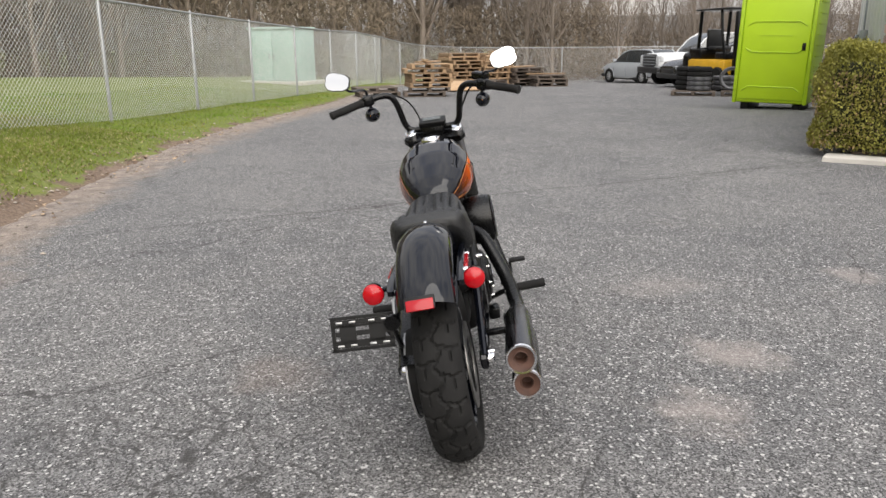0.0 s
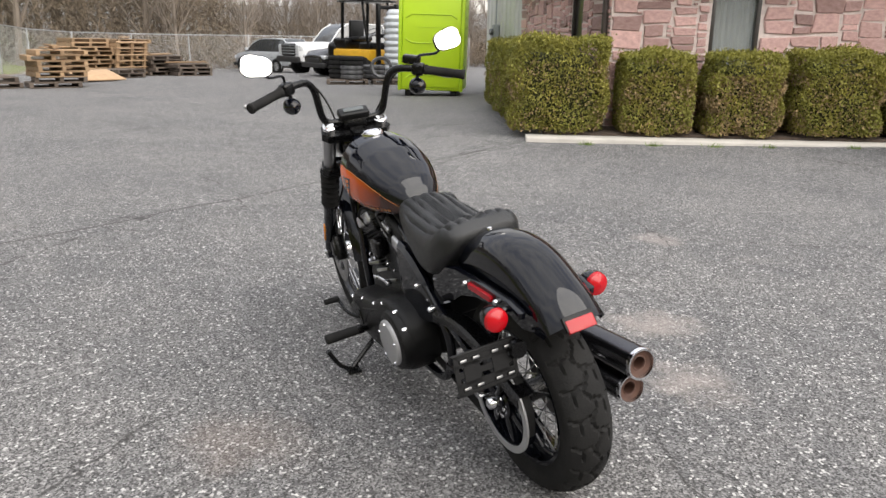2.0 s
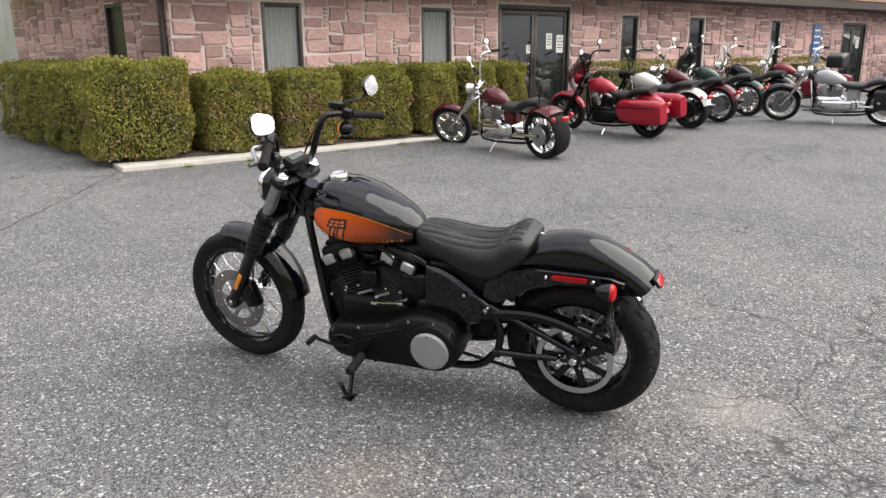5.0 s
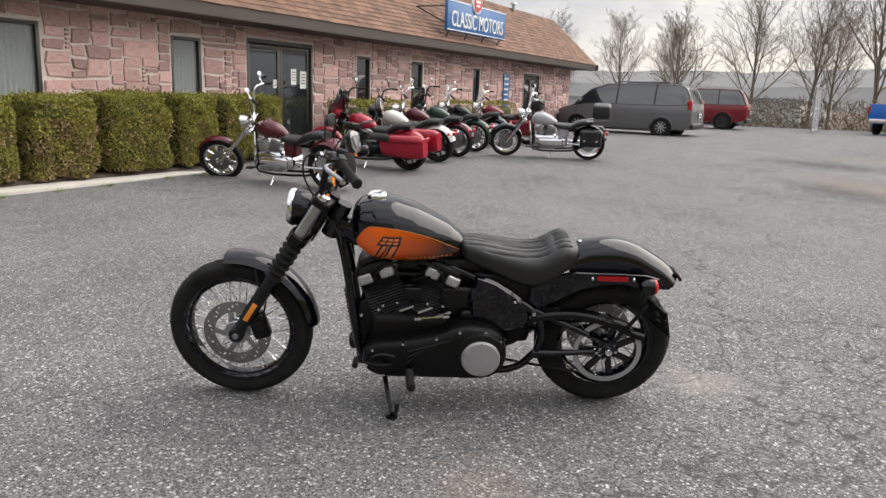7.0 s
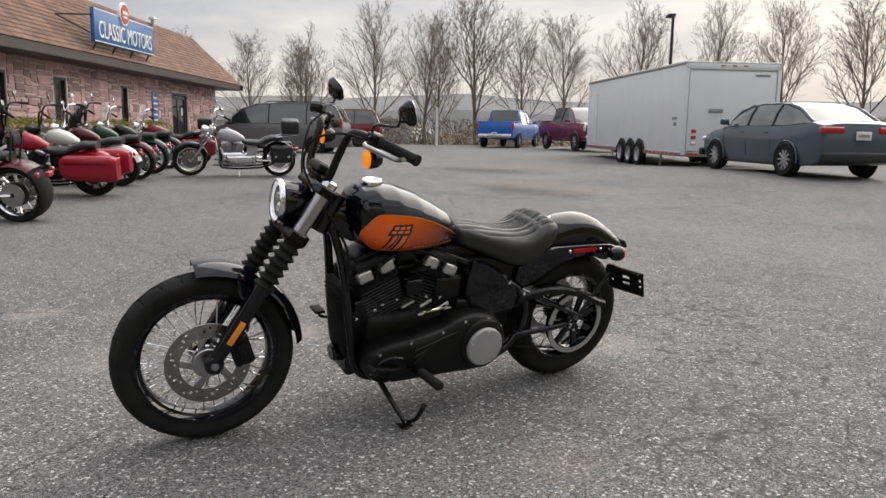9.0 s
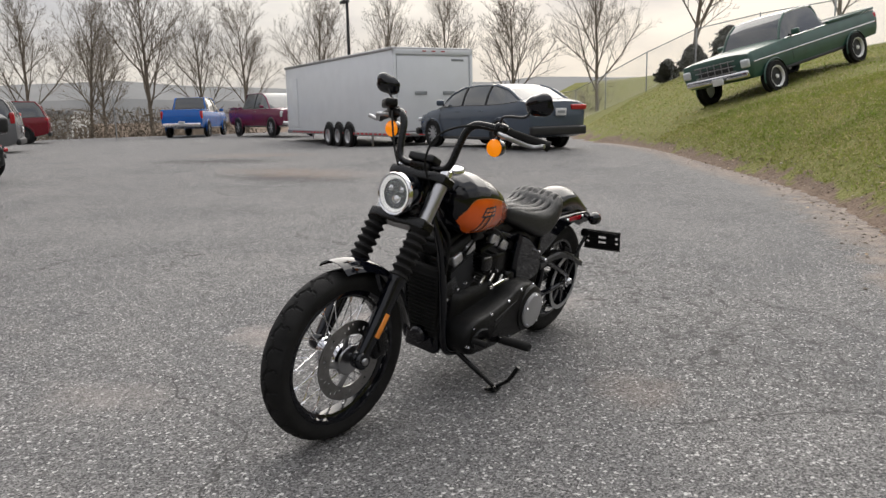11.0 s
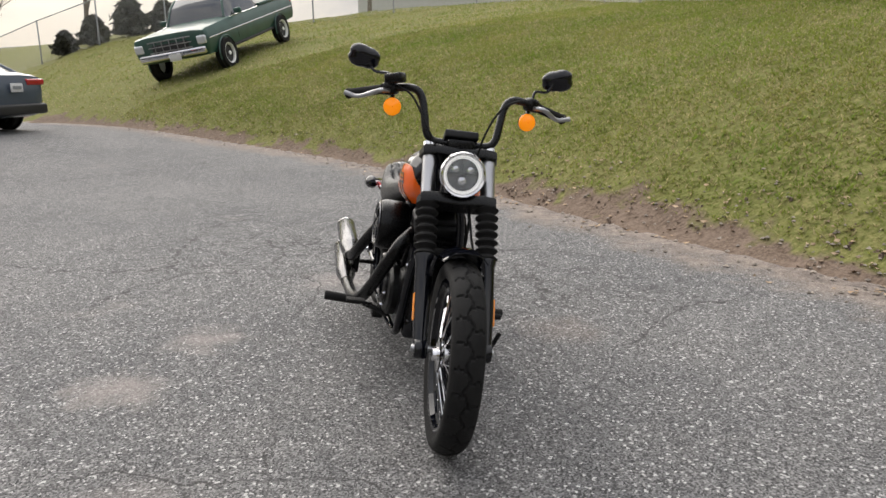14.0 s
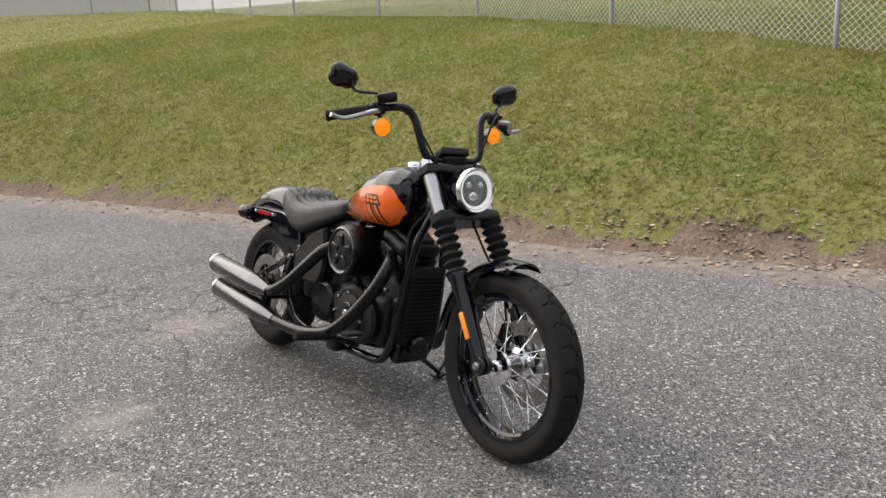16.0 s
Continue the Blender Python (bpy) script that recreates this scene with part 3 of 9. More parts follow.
far_wall = merge(at(box(0.3, 9.0, TOP + 0.3), S1 - 0.15, 4.8, TOP / 2 - 0.15), at(box(S1 - S0, 0.3, TOP + 0.3), (S0 + S1) / 2, 9.4, TOP / 2 - 0.15))
tagged(part("wall_back", moved(far_wall, FRONT), mortar, sharp=0), "stone end and back walls of the building", "wall", kind="structure")
tagged(part("floor", moved(at(box(S1 - S0 - 0.7, 8.8, 0.1), (S0 + S1) / 2, 4.75, 0.02), FRONT), concrete, sharp=0), "plain indoor floor behind the glass doors", "floor", kind="structure")

# roof: soffit, fascia, sloping shingles, flat top
OVER = 0.75
roof = thing("roof", "brown shingled mansard roof with dark fascia", "roof", kind="structure", m=FRONT)
sof = at(box(S1 - S0 + 2 * OVER, 9.6 + OVER, 0.06), (S0 + S1) / 2, 4.7 - OVER / 2 + 0.1, 2.47)
part("soffit", sof, brown_trim, roof)
part("fascia", merge(at(box(S1 - S0 + 2 * OVER, 0.04, 0.2), (S0 + S1) / 2, -OVER, 2.55), at(box(0.04, 9.6 + OVER, 0.2), S1 + OVER, 4.7 - OVER / 2, 2.55), at(box(0.04, 9.6 + OVER, 0.2), S0 - OVER, 4.7 - OVER / 2, 2.55)), brown_trim, roof)
A0, A1, B0, B1 = S0 - OVER, S1 + OVER, -OVER - 0.02, 9.6
RISE, BACK = 1.55, 1.35
deck = rings([[(A0, B0, 2.64), (A1, B0, 2.64), (A1, B1, 2.64), (A0, B1, 2.64)], [(A0 + BACK, B0 + BACK, 2.64 + RISE), (A1 - BACK, B0 + BACK, 2.64 + RISE), (A1 - BACK, B1 - BACK, 2.64 + RISE), (A0 + BACK, B1 - BACK, 2.64 + RISE)]])
part("deck", deck, shingle, roof, sharp=0)
SLOPE = math.degrees(math.atan2(RISE, BACK))
for k in range(16):
    t = (k + 0.5) / 16
    w = A1 - A0 - 2 * BACK * t - 0.02
    tabs, x = [], -w / 2
    srng = random.Random(90 + k)
    while x < w / 2 - 0.05:
        dx = min(srng.uniform(0.24, 0.36), w / 2 - x)
        tabs.append(at(box(dx - 0.006, 0.145, 0.012), x + dx / 2, srng.uniform(-0.004, 0.004), srng.uniform(0, 0.003)))
        x += dx
    course = merge(*tabs)
    part("shingle_course", moved(course, pose((A0 + A1) / 2, B0 + BACK * t - 0.010, 2.64 + RISE * t + 0.009, SLOPE - 4.5)), shingle, roof, sharp=0)

# kerb strip before the hedge
kerb = part("pavement", moved(at(box(7.2, 0.45, 0.3, 0.012), -1.85, -1.035, -0.07), FRONT), concrete)
tagged(kerb, "pale concrete kerb strip along the hedge", "kerb", kind="structure")

# ---- the motorcycle: y forward, x to its right, leaning on its stand ----
BIKE = pose(0.078, 0, 0.004, 0, 0, 2.1) @ pose(0, 0, 0, 0, -10.6, 0)
bike = thing("motorcycle", "black and orange cruiser motorcycle leaning on its side stand", "motorcycle", m=BIKE)
STEER = Matrix.Translation((0, 1.20, 0.90)) @ Matrix.Rotation(radians(-4.8), 4, Vector((0, -0.52, 0.854))) @ Matrix.Translation((0, -1.20, -0.90))


def steered(shape):
    return moved(shape, STEER)


def circle(cy, cz, r, n=24, a0=0.0, a1=360.0):
    return [(cy + r * math.cos(radians(a0 + (a1 - a0) * k / n)), cz + r * math.sin(radians(a0 + (a1 - a0) * k / n))) for k in range(n)]


def side_plate(outline, x, depth, b=0.0):
    """A plate in the bike's side plane: outline of (y, z), thick along x about x."""
    shape = solid(outline, depth, b)
    return [(x + pz, px, py) for px, py, pz in shape[0]], shape[1]


def disc(r, x0, x1, cy, cz, b=0.006, seg=32, inner=0.0):
    """A round plate with its axis along x."""
    d = 1 if x1 > x0 else -1
    prof = [(max(inner, 0.0005), x0), (r - b, x0), (r, x0 + d * b), (r, x1 - d * b), (r - b, x1), (max(inner, 0.0005), x1)]
    if inner:
        prof.append(prof[0])
    return at(lathe(prof, seg, "x"), 0, cy, cz)


def tread(angle, u, count, front):
    """Depth of the grooves at a place on the tyre: u runs from -1 to 1 across it."""
    a = (angle / (2 * math.pi) * count) % 1.0
    zig = 0.16 * (2 * abs(2 * a - 1) - 1)
    g = smooth(0.075, 0.035, abs(u - zig))
    for side in (-1, 1):
        b = (a + (0.5 if side > 0 else 0.0)) % 1.0
        v = u * side
        if 0.12 < v < (0.74 if front else 0.86):
            path = 0.25 + 0.35 * v if v < 0.5 else 0.425 - 0.3 * (v - 0.5)
            w = 0.055 if front else 0.08
            g = max(g, smooth(w, w * 0.45, abs(b - path)))
            if not front and 0.45 < v < 0.56 and 0.4 < b < 0.85:
                g = 1.0
    return g


def tyre_shape(rim, radius, width, count, front, seg=300, across=36):
    """A tyre with cut grooves, its axis along x."""
    rows = []
    for i in range(seg):
        a = 2 * math.pi * i / seg
        ring = []
        for j in range(across + 1):
            u = -1.28 + 2.56 * j / across
            if abs(u) <= 1:
                ang = u * radians(62)
                x = width / 2 * math.sin(ang) / math.sin(radians(66))
                r = radius - (width * 0.50) * (1 - math.cos(ang)) * 0.86 - (0.0065 if front else 0.008) * tread(a, u, count, front) * smooth(1.0, 0.9, abs(u))
            else:
                k = (abs(u) - 1) / 0.28
                r0 = radius - (width * 0.50) * (1 - math.cos(radians(62))) * 0.86
                r = r0 + (rim - r0) * k
                x = math.copysign(width / 2 * (0.967 + 0.06 * math.sin(math.pi * min(1, k * 1.3)) - 0.17 * k * k), u)
            ring.append((x, r * math.cos(a), r * math.sin(a)))
        rows.append(ring)
    rows.append(rows[0])
    return rings(rows, False, False)


def wheel(name, parent, m, rim, radius, width, count, front, spokes, hub_r, hub_w, label):
    """A spoked wheel about its own middle, its axis along x."""
    w = new(name)
    w.parent = parent
    w.matrix_basis = m
    w["label"] = label
    w.empty_display_size = 0.1
    part("tyre", tyre_shape(rim + 0.012, radius, width, count, front), rubber, w, "black tyre with zigzag tread grooves", sharp=28)
    hw = width * 0.36
    part("rim", lathe([(rim + 0.018, -hw), (rim + 0.014, -hw - 0.006), (rim, -hw - 0.004), (rim - 0.006, -hw + 0.012), (rim - 0.016, -hw * 0.55), (rim - 0.02, 0), (rim - 0.016, hw * 0.55), (rim - 0.006, hw - 0.012), (rim, hw + 0.004), (rim + 0.014, hw + 0.006), (rim + 0.018, hw)], 64, "x"), gloss_black, w, "glossy black rim")
    part("hub", lathe([(0.012, -hub_w * 0.62), (0.022, -hub_w * 0.62), (0.024, -hub_w * 0.5), (hub_r, -hub_w * 0.46), (hub_r, -hub_w * 0.34), (hub_r * 0.72, -hub_w * 0.28), (hub_r * 0.66, 0), (hub_r * 0.72, hub_w * 0.28), (hub_r, hub_w * 0.34), (hub_r, hub_w * 0.46), (0.024, hub_w * 0.5), (0.022, hub_w * 0.62), (0.012, hub_w * 0.62)], 28, "x"), chrome if front else satin_black, w, "bright hub" if front else "black hub")
    mesh = None
    for k in range(spokes):
        a = 2 * math.pi * k / spokes
        side = 1 if k % 2 else -1
        lean = radians(24) * (1 if (k // 2) % 2 else -1)
        if k < 4:
            p0 = (side * hub_w * 0.40, hub_r * 0.93 * math.cos(lean), hub_r * 0.93 * math.sin(lean))
            p1 = (side * 0.012, rim - 0.012, 0.0)
            nip = 0.86
            q = tuple(p0[i] + (p1[i] - p0[i]) * nip for i in range(3))
            shape = merge(tube([p0, p1], 0.0021, 5), tube([q, p1], 0.0036, 6))
            data = mesh_of("spoke", shape, chrome if front else steel)
            mesh = (mesh or []) + [data]
        ob = new("spoke", mesh[k % 4])
        ob.parent = w
        ob.matrix_basis = Matrix.Rotation(a, 4, "X")
    return w


# wheels
AX_F, AX_R = (0, 1.63, 0.322), (0, 0, 0.308)
front_wheel = wheel("front_wheel", bike, STEER @ pose(*AX_F), 0.238, 0.322, 0.106, 26, True, 36, 0.058, 0.11, "spoked front wheel with a black rim")
rear_wheel = wheel("rear_wheel", bike, pose(*AX_R), 0.202, 0.308, 0.148, 22, False, 36, 0.05, 0.12, "spoked rear wheel with a black rim")


def brake_disc(r, x, holes):
    """A drilled brake disc with its carrier, its axis along x."""
    inner = r * 0.66
    n = holes * 4
    # ring of small facets with round gaps left open
    rows_r = [inner, inner + (r - inner) * 0.22, inner + (r - inner) * 0.36, inner + (r - inner) * 0.64, inner + (r - inner) * 0.78, r]
    verts, faces = [], []
    for side in (x - 0.0025, x + 0.0025):
        for q in rows_r:
            for k in range(n):
                a = 2 * math.pi * k / n
                verts.append((side, q * math.cos(a), q * math.sin(a)))
    m = len(rows_r)
    for s in range(2):
        for i in range(m - 1):
            for k in range(n):
                if (i == 1 and k % 8 == 0) or (i == 3 and k % 8 == 4) or (i == 2 and k % 8 == 2):
                    continue
                a, b = s * m * n + i * n + k, s * m * n + i * n + (k + 1) % n
                f = (a, b, b + n, a + n)
                faces.append(f if s else tuple(reversed(f)))
    for i in (0, m - 1):
        for k in range(n):
            a, b = i * n + k, i * n + (k + 1) % n
            faces.append((a, b, m * n + b, m * n + a))
    return verts, faces


part("brake_disc", brake_disc(0.15, -0.068, 20), brake_steel, front_wheel, "drilled steel brake disc", sharp=0)
carrier = [disc(0.055, -0.062, -0.072, 0, 0, 0.003)]
for k in range(5):
    carrier.append(moved(at(box(0.006, 0.055, 0.026, 0.002), -0.066, 0.075, 0, 18), Matrix.Rotation(2 * math.pi * k / 5, 4, "X")))
part("disc_carrier", merge(*carrier), steel, front_wheel, "steel disc carrier with five arms")
part("brake_disc", brake_disc(0.145, 0.075, 20), brake_steel, rear_wheel, "drilled steel brake disc", sharp=0)
# belt pulley on the left of the rear wheel: toothed rim, bright flange and seven spokes
pul = [lathe([(0.128, -0.118), (0.143, -0.118), (0.143, -0.088), (0.128, -0.088), (0.128, -0.118)], 72, "x"), disc(0.05, -0.085, -0.122, 0, 0, 0.006)]
pulley = part("belt_pulley", merge(*pul), gloss_black, rear_wheel, "black belt pulley")
part("pulley_flange", lathe([(0.131, -0.119), (0.131, -0.123), (0.152, -0.123), (0.152, -0.117), (0.131, -0.119)], 72, "x"), alloy, pulley, "bright steel pulley flange")
for k in range(7):
    part("pulley_spoke", moved(at(box(0.016, 0.095, 0.03, 0.005), -0.104, 0.088, 0), Matrix.Rotation(2 * math.pi * k / 7, 4, "X")), gloss_black, pulley)
    part("pulley_bolt", moved(at(lathe([(0.001, -0.131), (0.007, -0.131), (0.008, -0.128), (0.008, -0.12)], 8, "x"), 0, 0.036, 0), Matrix.Rotation(2 * math.pi * (k + 0.5) / 7, 4, "X")), chrome, pulley)

# drive belt and its guard
belt = []
for k in range(25):
    a = radians(-98 + 196 * k / 24) + math.pi
    belt.append((0.147 * math.cos(a), 0.318 + 0.147 * math.sin(a)))
for k in range(13):
    a = radians(-82 + 164 * k / 12)
    belt.append((0.56 + 0.06 * math.cos(a), 0.325 + 0.06 * math.sin(a)))
n_b = len(belt)
belt_shape = [(-0.116, y, z) for y, z in belt] + [(-0.092, y, z) for y, z in belt], [(i, (i + 1) % n_b, n_b + (i + 1) % n_b, n_b + i) for i in range(n_b)]
part("drive_belt", belt_shape, rubber, bike, "black toothed drive belt")
guard_rows = []
for k in range(15):
    t = k / 14
    y, z = 0.36 - 0.51 * t, 0.475 + 0.035 * math.sin(math.pi * min(1, t * 1.1)) - 0.075 * t * t
    guard_rows.append([(-0.138, y, z - 0.032 + 0.004), (-0.138, y, z - 0.006), (-0.132, y, z), (-0.088, y, z), (-0.082, y, z - 0.006)])
part("belt_guard", thick(guard_rows, -0.004), satin_black, bike, "black upper belt guard")

# fork: sliders, gaiters, legs, triple clamps
FORK_W = 0.108
TOPF, AXF = Vector((0, 1.232, 0.965)), Vector((0, 1.618, 0.338))
WAYF = (AXF - TOPF).normalized()


def along(t, x=0.0, fwd=0.0):
    """A place on the fork's line, t metres from its top."""
    p = TOPF + WAYF * t
    n = Vector((0, -WAYF.z, WAYF.y)) * -1
    return Vector((x, p.y, p.z)) - n * fwd


fork = new("front_fork")
fork.parent = bike
fork["label"] = "telescopic fork with bright tubes and rubber gaiters"
FLEN = (AXF - TOPF).length
for side in (-1, 1):
    x = side * FORK_W
    part("fork_tube", steered(tube([along(0.0, x), along(0.26, x)], 0.026, 20)), steel, fork, "bright steel fork tube")
    pts, rad = [], []
    for k in range(41):
        t = 0.225 + 0.20 * k / 40
        pts.append(along(t, x))
        rad.append(0.033 + 0.0075 * math.cos(2 * math.pi * 6.5 * k / 40) + 0.002 * (1 - k / 40))
    part("gaiter", steered(tube(pts, rad, 20)), rubber, fork, "ribbed black rubber fork gaiter")
    part("fork_leg", steered(merge(tube([along(0.41, x), along(0.425, x), along(0.44, x), along(0.60, x), along(FLEN - 0.05, x), along(FLEN + 0.012, x)], [0.036, 0.036, 0.031, 0.03, 0.027, 0.024], 20), at(lathe([(0.001, -0.022), (0.03, -0.022), (0.034, -0.016), (0.034, 0.016), (0.03, 0.022), (0.001, 0.022)], 20, "x"), x, AXF.y, AXF.z - 0.004))), gloss_black, fork, "glossy black lower fork leg")
    part("axle_cap", steered(at(lathe([(0.001, -0.03), (0.012, -0.03), (0.014, -0.026), (0.014, 0.026), (0.012, 0.03), (0.001, 0.03)], 12, "x"), x, AXF.y, AXF.z - 0.004)), steel, fork)
    amber = at(box(0.008, 0.022, 0.095, 0.0035), 0, 0, 0)
    m = Matrix.Translation(along(0.60, x + side * 0.029)) @ pose(0, 0, 0, 31.6)
    part("reflector", steered(moved(amber, m)), amber_lens, fork, "long amber reflector")
    part("fork_cap", steered(tube([along(-0.028, x), along(-0.022, x), along(-0.02, x), along(0.0, x)], [0.018, 0.022, 0.027, 0.027], 20)), chrome, fork, "chrome fork cap")
axle = steered(at(lathe([(0.001, -0.14), (0.01, -0.14), (0.01, 0.14), (0.001, 0.14)], 12, "x"), 0, AXF.y, AXF.z - 0.004))
part("front_axle", axle, steel, fork)


def clamp(t0, t1, name):
    outline = [(-0.145, -0.02), (-0.135, 0.03), (-0.09, 0.042), (0, 0.03), (0.09, 0.042), (0.135, 0.03), (0.145, -0.02), (0.125, -0.042), (0.06, -0.05), (-0.06, -0.05), (-0.125, -0.042)]
    shape = solid(outline, t1 - t0, 0.006)
    m = Matrix.Translation(along((t0 + t1) / 2)) @ pose(0, 0, 0, 31.6)
    part(name, steered(moved(shape, m)), satin_black, fork, "satin black triple clamp")


clamp(0.0, 0.036, "upper_clamp")
clamp(0.185, 0.225, "lower_clamp")
part("steering_stem", steered(tube([along(-0.01, 0, -0.03), along(0.22, 0, -0.03)], 0.028, 16)), satin_black, fork)

# front brake caliper and hose
cal = merge(at(box(0.055, 0.075, 0.12, 0.014, 3), -0.086, 1.522, 0.375, -18), at(box(0.03, 0.05, 0.07, 0.008), -0.108, 1.515, 0.375, -18), at(box(0.02, 0.06, 0.03, 0.006), -0.095, 1.56, 0.41, 20))
part("brake_caliper", steered(cal), satin_black, bike, "black front brake caliper")
part("brake_hose", steered(tube([(-0.09, 1.50, 0.44), (-0.085, 1.47, 0.56), (-0.06, 1.40, 0.66), (-0.04, 1.32, 0.78), (0.03, 1.27, 0.90)], 0.0045, 8, steps=6)), rubber, bike)

# front fender: a short blade over the tyre
rows = []
for k in range(25):
    a = radians(6 + 92 * k / 24)
    ring = []
    for j in range(13):
        u = -1 + 2 * j / 12
        r = 0.351 - 0.03 * abs(u) ** 3 - 0.004 * u * u
        ring.append((0.071 * u, r * math.cos(a) * -1, r * math.sin(a)))
    rows.append(ring)
part("front_fender", steered(at(thick(rows, 0.003), 0, 1.628, 0.33)), gloss_black, bike, "short glossy black front fender")
for side in (-1, 1):
    part("fender_bracket", steered(tube([(side * 0.076, 1.53, 0.63), (side * 0.088, 1.52, 0.58), (side * 0.09, 1.48, 0.53)], 0.009, 8)), gloss_black, bike)

# headlamp
lamp_m = Matrix.Translation((0, 1.375, 0.895)) @ pose(0, 0, 0, 4)
lamp = new("headlamp")
lamp.parent = bike
lamp["label"] = "round lit headlamp with a chrome ring"
part("bucket", steered(moved(lathe([(0.001, -0.125), (0.03, -0.122), (0.055, -0.105), (0.07, -0.07), (0.077, -0.02), (0.078, 0.0)], 40, "y"), lamp_m)), gloss_black, lamp, "glossy black headlamp bucket")
part("ring", steered(moved(lathe([(0.077, -0.006), (0.081, 0.0), (0.0805, 0.012), (0.077, 0.018), (0.0715, 0.016), (0.068, 0.006)], 48, "y"), lamp_m)), chrome, lamp, "chrome trim ring")
part("light_ring", steered(moved(lathe([(0.068, 0.008), (0.068, 0.012), (0.062, 0.012), (0.060, 0.002), (0.056, 0.002)], 48, "y"), lamp_m)), lamp_white, lamp, "white ring lamp")
part("reflector", steered(moved(lathe([(0.056, 0.006), (0.052, -0.012), (0.03, -0.02), (0.001, -0.022)], 40, "y"), lamp_m)), dark_chrome, lamp, "dark faceted reflector")
part("projector", steered(moved(merge(at(lathe([(0.001, 0.008), (0.014, 0.005), (0.022, -0.004), (0.026, -0.018)], 24, "y"), 0, 0, -0.022), at(lathe([(0.001, 0.006), (0.011, 0.003), (0.017, -0.014)], 20, "y"), -0.026, 0, 0.018), at(lathe([(0.001, 0.006), (0.011, 0.003), (0.017, -0.014)], 20, "y"), 0.026, 0, 0.018)), lamp_m)), chrome, lamp, "bright round projector lenses")
part("lamp_divider", steered(moved(merge(at(box(0.1, 0.014, 0.006, 0.002), 0, -0.006, 0.004), *[at(box(0.005, 0.012, 0.034, 0.002), x, -0.008, 0.024) for x in (-0.046, 0, 0.046)]), lamp_m)), satin_black, lamp)
part("lens", steered(moved(lathe([(0.001, 0.022), (0.03, 0.02), (0.055, 0.015), (0.07, 0.009)], 40, "y"), lamp_m)), clear_glass, lamp, "clear lens").visible_shadow = False
part("lamp_bracket", steered(merge(at(box(0.17, 0.05, 0.022, 0.006), 0, 1.32, 0.803), at(box(0.06, 0.08, 0.06, 0.01), 0, 1.30, 0.84))), satin_black, bike)

# handlebar, gauge, controls
HALF = [(0, 1.236, 0.99), (0.06, 1.236, 0.99), (0.105, 1.236, 0.995), (0.128, 1.229, 1.022), (0.14, 1.212, 1.08), (0.152, 1.192, 1.135), (0.175, 1.18, 1.165), (0.215, 1.158, 1.17), (0.29, 1.118, 1.155), (0.42, 1.042, 1.122)]
bar_points = [(-x, y, z) for x, y, z in reversed(HALF[1:])] + HALF
bars = part("handlebar", steered(tube(bar_points, 0.0145, 14, steps=5)), satin_black, bike, "tall black handlebar")
part("riser", steered(merge(at(box(0.10, 0.05, 0.05, 0.01), 0, 1.236, 0.985), at(tube([(-0.035, 1.238, 0.93), (-0.035, 1.236, 0.985)], 0.017, 12)), at(tube([(0.035, 1.238, 0.93), (0.035, 1.236, 0.985)], 0.017, 12)))), satin_black, bars)
gauge = part("gauge", steered(moved(box(0.125, 0.055, 0.03, 0.007, 3), Matrix.Translation((0, 1.228, 1.018)) @ pose(0, 0, 0, 25))), black_plastic, bars, "small black digital gauge")
part("gauge_window", steered(moved(box(0.085, 0.026, 0.004, 0.001), Matrix.Translation((0, 1.223, 1.034)) @ pose(0, 0, 0, 25))), material("grey_display", (0.09, 0.1, 0.1), 0.15), gauge, "grey display window")
